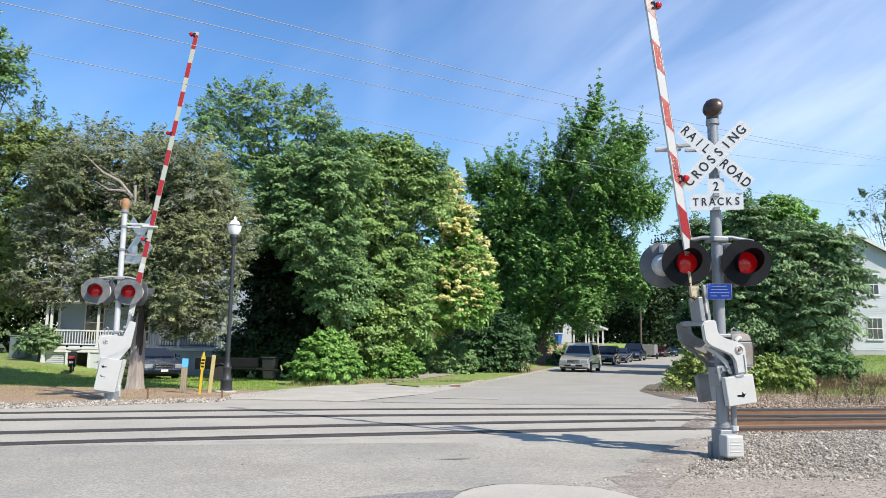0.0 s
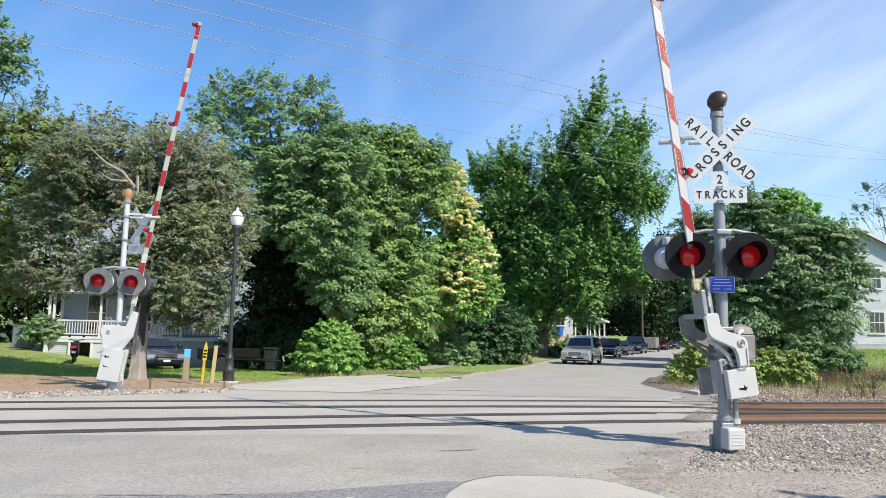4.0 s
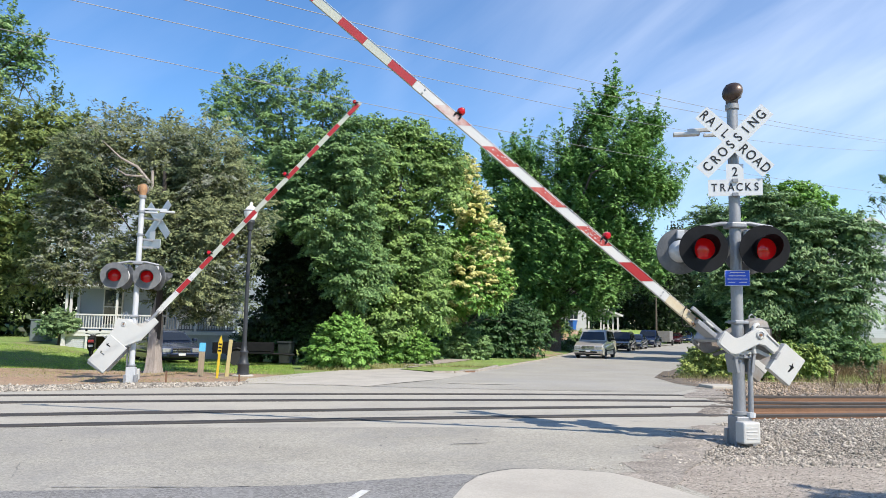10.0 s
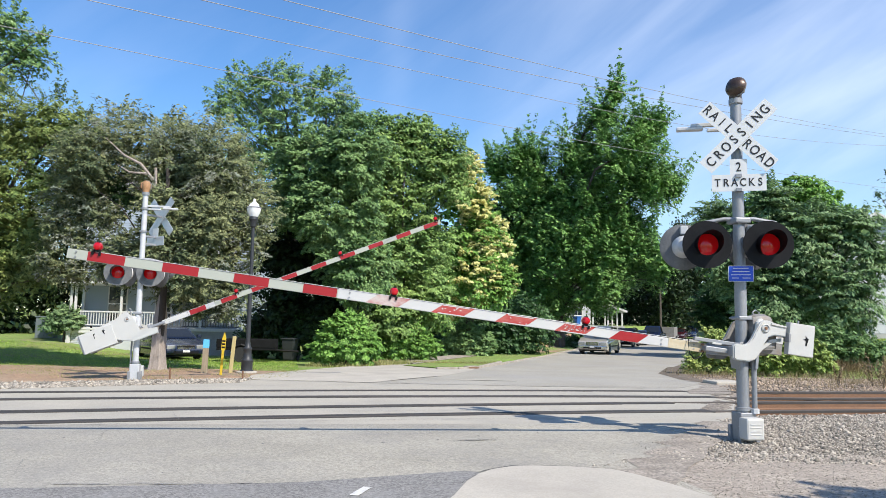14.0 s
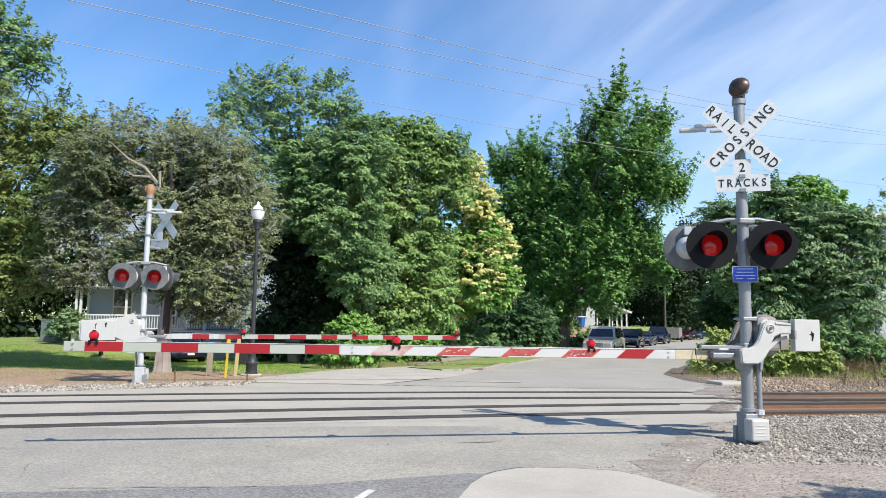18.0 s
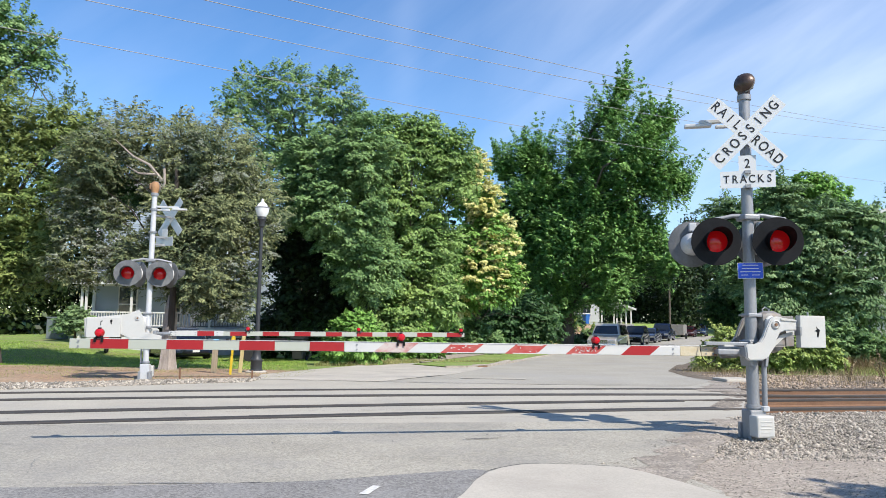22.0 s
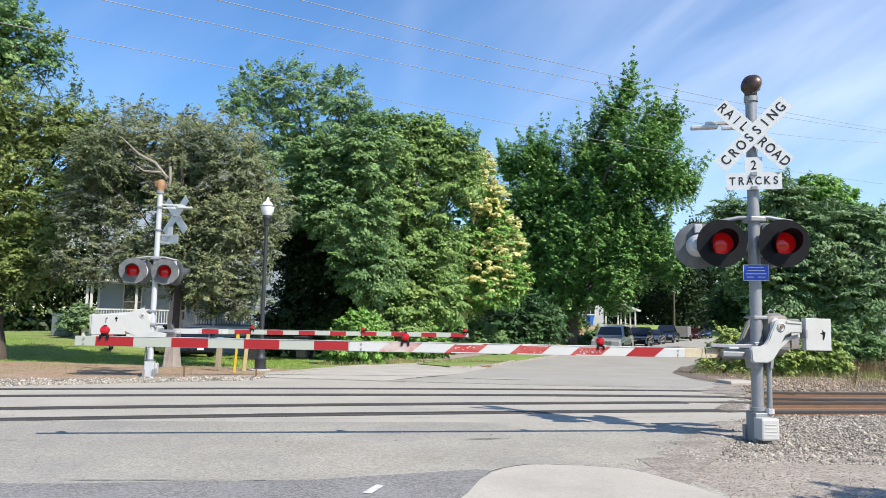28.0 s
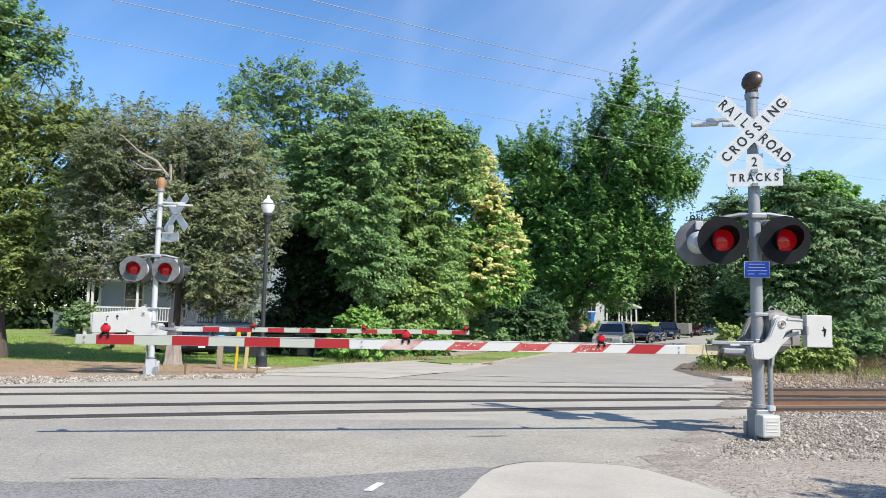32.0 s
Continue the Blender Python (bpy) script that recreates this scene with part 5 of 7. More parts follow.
def tree(name, base, height, radius, lumps, depth_y, label, leaf, leaf_size, style, scale, per, seed, thick=0.8, bark="bark", aspect=0.55, core=60, category="tree", twigs=2, trunk=True, shoots=1.6, shoot_len=0.6, limb_from=0.0):
    """Trunk, limbs to every lump of the crown, and a crown of leafy boughs with shaded gaps between them."""
    rng = np.random.default_rng(seed)
    t = thing(name, pose(0, 0, 0), label, category)
    cs, ax, balls = bough_places(rng, lumps, depth_y, thick, scale, style)
    q = [bough_leaves(rng, cs, ax, scale, style, per, leaf_size, aspect)]
    if core:
        q.append(core_leaves(rng, balls, thick, core, leaf_size))
    if shoots:
        sp, sr = sprigs(rng, lumps, depth_y, thick, shoots, shoot_len)
        w = STYLES[style][2] * scale * 0.45
        q += [leaf_quads(rng, sp[sr > lo], (w * m_, w * m_, w * m_), 11, leaf_size * 0.9, 0.6, aspect) for lo, m_ in ((0.0, 0.6), (0.45, 1.0))]
    q = np.concatenate(q)
    if trunk:
        bx, by, bz = base
        pts_, rad_ = [], []
        bend = rng.normal(0, 0.18, 2)
        for k in range(9):
            u = k / 8
            pts_.append((bx + bend[0] * math.sin(u * 3) * height * 0.12, by + bend[1] * math.sin(u * 2.5) * height * 0.12, bz - 0.15 + u * (height + 0.15)))
            rad_.append(radius * (1.35 if k == 0 else 1) * (1 - 0.75 * u) + 0.02)
        part("trunk", tube(pts_, rad_, 10), bark, t, "tapered trunk", True)
        for x, z, r in lumps:
            for j in range(twigs if z >= limb_from else 0):
                tz = min(max((z - bz) * (0.35 + 0.3 * rng.random()), 0.5), height * 0.92)
                k = min(int(tz / height * 8), 8)
                s = Vector((pts_[k][0], pts_[k][1], bz + tz))
                e = Vector((x, at(depth_y, x), z)) + Vector(rng.normal(0, 0.42, 3).tolist()) * r
                mid = s.lerp(e, 0.5) + Vector((rng.normal(0, 0.12), rng.normal(0, 0.12), 0.12)) * (e - s).length
                r0 = radius * (0.30 if j == 0 else 0.16)
                part("limb", tube([s, s.lerp(mid, 0.6), mid, mid.lerp(e, 0.6), e], [r0, r0 * 0.8, r0 * 0.6, r0 * 0.4, 0.01], 5), bark, t, "", True)
    cloud_mesh("crown", q, 4, leaf, t, "crown of many small leaves")
    return t


CEDAR_A = [(-16.6, 8.7, 1.41), (-18.0, 7.6, 1.71), (-15.3, 7.8, 1.21), (-16.0, 6.1, 1.61), (-17.3, 4.3, 1.81), (-14.7, 4.7, 1.11), (-15.9, 3.2, 1.3), (-17.6, 2.9, 1.1), (-18.6, 2.3, 0.85), (-16.7, 2.2, 0.7), (-20.0, 2.4, 0.95), (-17.6, 2.0, 0.5), (-14.3, 3.1, 0.71), (-14.1, 6.2, 0.81), (-19.5, 5.5, 1.6), (-20.0, 3.0, 1.3), (-21.5, 4.5, 1.6), (-14.3, 8.5, 1.1), (-13.0, 7.9, 1.0)]
CORNER = [(-22.8, 15.9, 1.68), (-21.1, 14.9, 1.06), (-25.0, 16.8, 2.24), (-23.2, 13.8, 1.26), (-24.5, 14.4, 1.4)]
CEDAR_C = [(-10.7, 7.6, 0.89), (-11.7, 6.8, 0.93), (-8.9, 7.3, 0.93), (-7.6, 6.8, 1.15), (-12.3, 5.7, 0.84), (-9.6, 6.3, 0.7), (-8.4, 5.3, 1.3), (-6.7, 5.4, 1.02), (-7.4, 3.6, 1.02), (-6.8, 2.7, 0.71), (-8.4, 2.7, 0.84), (-6.1, 4.2, 0.65), (-9.1, 4.2, 0.74), (-12.5, 4.6, 0.6), (-11.6, 5.2, 0.55), (-12.0, 4.2, 0.4), (-11.0, 4.8, 0.5), (-10.5, 3.9, 0.4), (-11.4, 3.9, 0.35), (-11.0, 3.3, 0.6), (-12.0, 3.0, 0.5), (-10.2, 3.0, 0.5), (-12.9, 3.4, 0.55), (-9.5, 2.9, 0.5), (-7.9, 2.0, 0.5), (-7.0, 1.9, 0.45)]
BEHIND_D = [(-11.5, 15.3, 1.37), (-9.5, 15.5, 1.3), (-6.8, 15.0, 1.37), (-12.6, 14.2, 0.91), (-8.0, 13.1, 1.96), (-5.4, 14.0, 0.82), (-10.7, 12.5, 1.79), (-6.0, 12.1, 1.47), (-8.5, 10.0, 2.4), (-12.0, 9.5, 2.2)]
MASS_E1 = [(-6.2, 8.7, 1.59), (-3.9, 9.2, 1.59), (-7.0, 6.9, 1.1), (-4.6, 6.6, 2.05), (-3.5, 4.1, 1.6)]
MASS_E2 = [(-1.7, 9.3, 1.33), (-2.0, 6.7, 1.92), (-0.2, 8.0, 0.9), (-3.2, 4.1, 2.0), (-0.9, 4.9, 1.54), (-2.4, 2.0, 1.41), (-0.4, 2.6, 1.15), (-3.4, 8.0, 1.3), (-2.6, 10.0, 1.1), (-1.1, 9.9, 1.1), (0.2, 9.3, 1.15), (0.75, 7.9, 0.7)]
GOLDEN = [(1.15, 8.3, 0.62), (1.3, 6.8, 0.93), (1.8, 5.2, 1.1), (1.3, 3.6, 1.27), (2.4, 3.3, 0.88), (0.5, 2.6, 0.93), (2.6, 4.8, 0.54), (0.6, 4.8, 0.73)]
ROAD_G = [(10.6, 15.8, 0.6), (10.0, 14.4, 1.07), (11.9, 13.2, 1.2), (12.9, 13.6, 0.6), (8.8, 12.1, 1.67), (11.2, 11.3, 2.07), (5.5, 12.1, 1.5), (3.9, 11.7, 1.07), (6.1, 9.8, 2.4), (9.5, 8.7, 2.84), (12.4, 9.9, 1.4), (13.7, 9.8, 0.87), (5.3, 6.4, 2.17), (8.5, 5.8, 2.61), (11.5, 6.2, 1.84), (12.8, 5.2, 1.07), (6.8, 3.2, 1.67), (9.7, 4.0, 1.6), (5.0, 4.0, 1.5), (7.6, 8.0, 2.0), (10.2, 6.6, 1.8)]
BUSH_I = [(13.5, 6.6, 1.15), (15.5, 7.3, 1.15), (14.0, 5.2, 1.54), (16.8, 5.6, 1.79), (18.8, 6.1, 1.15), (15.4, 3.4, 1.79), (12.9, 3.1, 1.15), (18.0, 3.2, 1.54), (16.1, 1.7, 1.15), (19.1, 2.2, 1.02), (13.9, 1.6, 1.02), (19.4, 4.8, 0.9)]
BACK_I = [(20.2, 8.6, 1.2), (21.6, 9.7, 1.3), (23.2, 9.8, 1.5), (24.6, 9.6, 1.4), (26.2, 7.9, 1.3), (27.6, 7.3, 1.2), (19.6, 7.0, 1.4), (21.5, 7.4, 1.8), (24.2, 7.3, 1.9), (19.9, 5.0, 1.8), (22.5, 4.8, 2.0), (26.3, 5.5, 1.6)]

tree("juniper", (-16.4, 26.6, 0), 9.4, 0.28, CEDAR_A, 26.0, "tall bright olive-green juniper on the lawn", "leaf_juniper", 0.16, "cedar", 1.15, 90, 11, 0.8, aspect=0.34)
tree("corner_tree", (-23.5, 36.5, 0), 15, 0.35, CORNER, 36.0, "tall leafy tree behind the juniper", "leaf_tall", 0.19, "airy", 1.0, 110, 12, core=30, shoots=2.5)
tree("cedar", (-8.8, 23.5, 0), 6.4, 0.11, CEDAR_C, 24.2, "old red cedar with pale flared trunk and dusty green foliage", "leaf_cedar", 0.115, "cedar", 0.85, 125, 13, 0.9, "bark_shade", aspect=0.34, twigs=1, core=70, shoots=2.5, shoot_len=0.45, limb_from=5.2)
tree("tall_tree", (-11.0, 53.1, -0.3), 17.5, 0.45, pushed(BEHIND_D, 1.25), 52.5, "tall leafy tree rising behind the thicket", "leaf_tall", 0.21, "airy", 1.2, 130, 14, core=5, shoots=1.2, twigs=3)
tree("thicket_tree", (-4.3, 34.6, -0.25), 8.5, 0.2, MASS_E1, (32.4, -3.2, 0.5), "dense dark green broadleaf tree", "leaf_mid", 0.16, "broad", 0.95, 160, 15, bark="bark_shade")
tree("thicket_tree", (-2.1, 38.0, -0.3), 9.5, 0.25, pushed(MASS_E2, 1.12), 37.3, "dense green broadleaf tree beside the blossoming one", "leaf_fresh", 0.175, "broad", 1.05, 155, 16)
# the deep shade here is in the near-black leaf colour
tree("shade_dark_thicket", (-7.2, 38.0, -0.3), 5.5, 0.14, [(-7.6, 2.4, 1.2), (-6.6, 4.4, 1.4), (-8.0, 4.8, 1.2), (-6.0, 1.4, 1.3), (-8.6, 1.2, 0.9), (-4.6, 2.2, 1.2), (-7.4, 6.6, 1.3), (-6.0, 4.6, 1.4), (-5.2, 2.4, 1.2)], 36.0, "thicket in near-black leaf colour for deep shade, beside the house", "leaf_shade", 0.22, "broad", 1.1, 60, 22, category="thicket", shoots=0)
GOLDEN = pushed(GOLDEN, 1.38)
gold = tree("blossom_tree", (1.9, 44.1, -0.3), 9.6, 0.16, GOLDEN, 43.5, "slender tree covered in cream-yellow blossom", "leaf_bright", 0.24, "broad", 1.1, 110, 17)
rng_b = np.random.default_rng(18)
cs_b, ax_b, balls_b = bough_places(rng_b, [(x + 0.16, z + 0.14, r * 1.04) for x, z, r in GOLDEN], 43.1, 0.8, 0.54, "airy")
ok_b = (cs_b[:, 0] > 1.0 + rng_b.normal(0, 0.5, len(cs_b))) & (cs_b[:, 1] < 44.2)
cloud_mesh("blossom", bough_leaves(rng_b, cs_b[ok_b], ax_b[ok_b], 0.44, "broad", 62, 0.13, 0.85), 4, "blossom", gold, "cream-yellow blossom panicles")
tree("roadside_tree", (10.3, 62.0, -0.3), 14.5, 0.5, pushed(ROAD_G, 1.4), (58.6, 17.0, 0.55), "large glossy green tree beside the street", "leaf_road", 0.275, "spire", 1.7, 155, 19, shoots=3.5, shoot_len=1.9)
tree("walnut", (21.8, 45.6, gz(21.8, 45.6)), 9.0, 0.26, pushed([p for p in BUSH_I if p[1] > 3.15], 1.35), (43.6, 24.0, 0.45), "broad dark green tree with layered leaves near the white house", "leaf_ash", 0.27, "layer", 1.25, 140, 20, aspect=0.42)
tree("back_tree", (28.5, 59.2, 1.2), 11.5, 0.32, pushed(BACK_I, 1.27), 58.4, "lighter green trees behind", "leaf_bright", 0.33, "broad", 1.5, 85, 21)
tree("sparse_tree", (43.0, 64.6, 1.1), 14.0, 0.22, [(41.4, 15.0, 1.1), (40.0, 13.4, 0.8), (43.2, 14.4, 1.3), (42.4, 12.4, 1.2), (44.6, 15.6, 1.4)], 64.0, "thin-leaved tree behind the white house", "leaf_dark", 0.24, "airy", 1.6, 22, 23, core=0, shoots=1.0, twigs=3)

# visible lower trunk of the old cedar: pale, fluted and flared
bm = bmesh.new()
rings = []
for k, (z, r) in enumerate(((-0.1, 0.62), (0.12, 0.52), (0.45, 0.46), (0.9, 0.44), (1.4, 0.40), (1.9, 0.33), (2.3, 0.2))):
    ring = []
    for j in range(28):
        a = 2 * math.pi * j / 28
        rr = r * (1 + 0.10 * math.sin(a * 5 + z) + 0.06 * math.sin(a * 11 + z * 2)) * 0.48
        ring.append(bm.verts.new((-8.80 + rr * math.cos(a) + 0.02 * z, 23.45 + rr * math.sin(a), z)))
    rings.append(ring)
for a, b in zip(rings, rings[1:]):
    for j in range(28):
        bm.faces.new((a[j], a[(j + 1) % 28], b[(j + 1) % 28], b[j]))
cedar_ob = next(o for o in scene.objects if o.name == "cedar")
rng_l = np.random.default_rng(24)
cs_l, ax_l, _ = bough_places(rng_l, [(-9.6, 3.4, 0.7), (-8.6, 3.6, 0.8), (-7.6, 2.9, 0.7), (-8.7, 4.9, 0.7), (-7.2, 4.6, 0.7)], 22.9, 0.6, 0.7, "cedar")
cloud_mesh("lower_bough", bough_leaves(rng_l, cs_l, ax_l, 0.8, "cedar", 100, 0.13, 0.34), 4, "leaf_cedar", cedar_ob, "hanging cedar foliage")
cs_l, ax_l, _ = bough_places(rng_l, [(x, z, r * 1.05) for x, z, r in CEDAR_C], 23.9, 0.9, 2.2, "cedar")
ok_l = cs_l[:, 1] < 24.2
cloud_mesh("pale_foliage", bough_leaves(rng_l, cs_l[ok_l], ax_l[ok_l], 0.8, "cedar", 80, 0.11, 0.3), 4, "leaf_cedar_pale", cedar_ob, "pale frosted foliage tips")
cs_l, ax_l, _ = bough_places(rng_l, [(x * 1.12, 1.49 + (z - 1.49) * 1.12, r * 1.25) for x, z, r in CEDAR_C if z > 4.8], 27.0, 1.3, 1.3, "cedar")
cloud_mesh("rear_foliage", bough_leaves(rng_l, cs_l, ax_l, 1.3, "cedar", 80, 0.19, 0.4), 4, "leaf_cedar", cedar_ob, "rear side of the wide cedar crown")
# darker leaf colour inside the crown paints its inner shade
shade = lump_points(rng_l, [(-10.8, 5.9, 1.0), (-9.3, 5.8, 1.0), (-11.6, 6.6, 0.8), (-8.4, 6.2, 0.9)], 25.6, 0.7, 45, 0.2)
cloud_mesh("inner_foliage", leaf_quads(rng_l, shade, (0.3, 0.3, 0.2), 60, 0.15, 0.9, 0.4), 4, "leaf_dark", cedar_ob, "inner foliage in a darker leaf colour standing for shade")
part("lower_trunk", bm, "bark_pale", cedar_ob, "pale flared fluted trunk", True)
snag = bmesh.new()
tube([(-9.2, 23.3, 6.0), (-9.6, 23.2, 6.5), (-10.1, 23.1, 6.75), (-10.7, 23.0, 7.3)], [0.06, 0.05, 0.035, 0.012], 6, snag)
tube([(-9.4, 23.25, 6.2), (-9.9, 23.1, 6.2), (-10.3, 23.05, 6.45)], [0.045, 0.03, 0.01], 6, snag)
tube([(-9.15, 23.3, 6.4), (-9.1, 23.25, 5.9), (-9.3, 23.2, 5.4)], [0.05, 0.04, 0.02], 6, snag)
part("dead_branch", snag, "bark_pale", cedar_ob, "bare pale broken branch", True)

tree("shade_tree", (10.2, 0.5, 0), 7.0, 0.25, [(7.4, 4.7, 0.5), (8.4, 5.0, 0.65), (9.8, 5.2, 0.8), (11.5, 5.4, 0.9)], 2.9, "leafy tree shading the verge", "leaf_mid", 0.2, "broad", 0.9, 50, 30)

# shrubs, vines and undergrowth
def shrub(name, lumps, y, label, leaf, size, seed, scale=0.55, per=85, style="broad", thick=0.9, shoots=1.6):
    return tree(name, (lumps[0][0], y + 0.1, gz(lumps[0][0], y)), lumps[0][1], 0.05, lumps, y, label, leaf, size, style, scale, per, seed, thick, category="shrub", twigs=1, aspect=0.6, shoots=shoots, shoot_len=0.35)


shrub("shrub", [(-3.6, 0.9, 0.87), (-4.2, 0.5, 0.7), (-2.9, 0.5, 0.65), (-3.5, 1.3, 0.6)], 29.5, "bright green rounded shrub at the thicket edge", "leaf_bright", 0.15, 31)
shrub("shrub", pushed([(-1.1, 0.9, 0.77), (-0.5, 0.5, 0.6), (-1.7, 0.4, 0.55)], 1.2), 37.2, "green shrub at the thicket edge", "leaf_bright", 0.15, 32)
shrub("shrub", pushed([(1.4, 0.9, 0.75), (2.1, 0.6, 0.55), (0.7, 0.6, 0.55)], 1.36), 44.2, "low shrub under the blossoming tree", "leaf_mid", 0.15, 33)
# undergrowth takes the dark leaf colour, so the canopy's shade is painted in
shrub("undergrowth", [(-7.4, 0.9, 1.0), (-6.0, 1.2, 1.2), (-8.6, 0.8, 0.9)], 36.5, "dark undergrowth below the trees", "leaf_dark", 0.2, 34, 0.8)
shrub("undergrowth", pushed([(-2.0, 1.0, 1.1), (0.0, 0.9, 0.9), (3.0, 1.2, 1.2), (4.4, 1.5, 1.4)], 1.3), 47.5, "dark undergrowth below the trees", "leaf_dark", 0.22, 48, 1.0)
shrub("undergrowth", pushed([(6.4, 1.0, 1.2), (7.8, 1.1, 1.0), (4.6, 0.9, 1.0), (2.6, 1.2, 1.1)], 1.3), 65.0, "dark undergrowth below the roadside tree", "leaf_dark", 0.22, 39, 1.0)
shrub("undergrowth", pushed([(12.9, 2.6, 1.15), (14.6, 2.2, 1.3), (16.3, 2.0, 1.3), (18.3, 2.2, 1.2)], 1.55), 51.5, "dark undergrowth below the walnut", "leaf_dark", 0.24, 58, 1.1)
shrub("vine", [(10.4, 0.95, 0.55), (11.1, 0.8, 0.5), (9.9, 0.5, 0.42), (10.7, 0.4, 0.5), (11.6, 0.5, 0.42), (9.6, 0.25, 0.3)], 27.2, "leafy vine bush at the road edge", "leaf_vine", 0.095, 35, 0.42)
shrub("vine_patch", [(12.2, 0.5, 0.6), (13.0, 0.6, 0.6), (13.8, 0.6, 0.55), (11.5, 0.45, 0.5), (12.6, 0.2, 0.5), (13.6, 0.15, 0.45), (14.3, 0.3, 0.4)], 27.0, "yellow-green creeping vine patch behind the track", "leaf_vine", 0.12, 36, 0.42)
shrub("tall_weeds", [(12.9, 0.6, 0.4), (13.6, 0.5, 0.45), (14.6, 0.6, 0.45), (15.5, 0.6, 0.4), (12.2, 0.5, 0.4)], 30.0, "tall leafy weeds in front of the walnut", "leaf_bright", 0.13, 40, 0.45)
shrub("weed_bush", [(15.7, 1.1, 0.63), (16.5, 0.8, 0.55), (15.2, 0.7, 0.45), (17.4, 0.7, 0.45)], 29.0, "tall green weeds before the lawn", "leaf_mid", 0.14, 37)
for k, (x, y, r) in enumerate(((6.0, 56.0, 0.55), (7.6, 60.5, 0.7), (9.2, 64.0, 0.8), (8.3, 66.2, 0.8), (11.2, 68.5, 0.7), (12.6, 71.5, 0.6), (10.4, 72.6, 0.9), (5.4, 53.0, 0.5), (12.4, 65.6, 0.45), (13.6, 69.0, 0.5), (14.6, 71.4, 0.45), (11.3, 62.6, 0.4))):
    z0 = gz(x, y)
    shrub("bank_weeds", [(x, z0 + r * 0.5, r), (x + r, z0 + r * 0.3, r * 0.7), (x - r * 0.9, z0 + r * 0.3, r * 0.7)], y, "low weeds and saplings on the shaded bank", ("leaf_mid", "leaf_vine", "leaf_dark")[k % 3], 0.2, 140 + k, 0.7, 45)
shrub("lawn_shrub", [(-19.8, 1.7, 0.5), (-19.2, 1.4, 0.45), (-20.4, 1.2, 0.4)], 39.0, "pale green shrub beside the porch", "leaf_ash", 0.16, 38)


def blades(name, xs, ys, count, height, width, mat, label, category, seed, inside=None, lean=0.35):
    """Grass blades as thin pointed triangles."""
    rng = np.random.default_rng(seed)
    x, y = rng.uniform(*xs, count), rng.uniform(*ys, count)
    if inside is not None:
        ok = np.array([inside(a, b) for a, b in zip(x, y)])
        x, y = x[ok], y[ok]
    n = len(x)
    z = np.array([gz(a, b) for a, b in zip(x, y)]) - 0.03
    a = rng.uniform(0, 6.28, n)
    h = height * rng.uniform(0.5, 1.4, n)
    base = np.stack([x, y, z], -1)
    side = np.stack([np.cos(a), np.sin(a), 0 * a], -1) * width
    tip = base + np.stack([rng.normal(0, lean, n) * h, rng.normal(0, lean, n) * h, h], -1)
    v = np.stack([base - side, base + side, tip], 1).reshape(-1, 3)
    return cloud_mesh(name, v, 3, mat, None, label, category, "stuff")


def in_outline(outline, x, y):
    inside = False
    for (x0, y0), (x1, y1) in zip(outline, outline[1:] + outline[:1]):
        if (y0 > y) != (y1 > y) and x < x0 + (x1 - x0) * (y - y0) / (y1 - y0):
            inside = not inside
    return inside


def on_lawn(x, y):
    return y > 24.8 + 0.4 * math.sin(x * 1.3) and (x < -4.6 - 0.2 * (y - 25) or y > 34)


blades("lawn_grass", (-30, -3), (24.4, 37), 45000, 0.055, 0.012, "grass", "mown green lawn grass", "grass", 41, on_lawn)
blades("verge_grass", (-1.3, 12), (27.8, 62), 30000, 0.07, 0.012, "grass", "green grass strip between kerb and path", "grass", 42, lambda x, y: in_outline(VERGE, x, y))
blades("thicket_grass", (-5, 3), (28.5, 34.5), 14000, 0.16, 0.014, "straw_mix", "long dry grass along the thicket", "grass", 43, lambda x, y: x < -2.6 + (y - 29) * 0.45 or (y > 33.5))
blades("house_lawn", (13, 40), (26.5, 50), 36000, 0.09, 0.014, "grass", "green lawn by the white house", "grass", 44, lambda x, y: x > 2.5 + float(np.interp(y, (20, 27, 34, 41, 55), (7.6, 8.3, 11.0, 14.1, 19.2))))
blades("bank_straw", (4, 16), (52, 76), 14000, 0.22, 0.02, "straw_mix", "half-dry rank grass on the bank beside the footpath", "grass", 49, lambda x, y: 3.0 < (y - 48) * 0.38 + 4.6 - x + 3.0 < 8.0)
blades("dirt_straw", (-16, -4), (18.6, 25.4), 9000, 0.06, 0.009, "straw_mix", "thin straw and dead grass on the bare dirt", "grass", 53, lambda x, y: noise.noise((x * 0.8, y * 0.8, 7)) > -0.1 and y > 19.6 - 0.45 * (x + 5.0) * (x < -5.0) * -1.0)
blades("dry_weeds", (8.6, 20), (19.6, 28), 9000, 0.22, 0.008, "dry_grass", "dry brown weeds on the gravel", "weeds", 45, lambda x, y: noise.noise((x * 0.7, y * 0.7, 0)) > 0.05)
blades("straw_grass", (13.5, 20), (28.2, 31), 12000, 0.55, 0.010, "dry_grass", "tall straw-coloured grass behind the ballast", "weeds", 46, lambda x, y: noise.noise((x * 0.9, y * 0.9, 3)) > -0.05)
blades("rank_grass", (9, 19), (26.4, 31), 9000, 0.2, 0.010, "straw_mix", "rank half-dry grass behind the ballast", "grass", 47, lambda x, y: x > 8.6 + (y - 26) * 0.4)
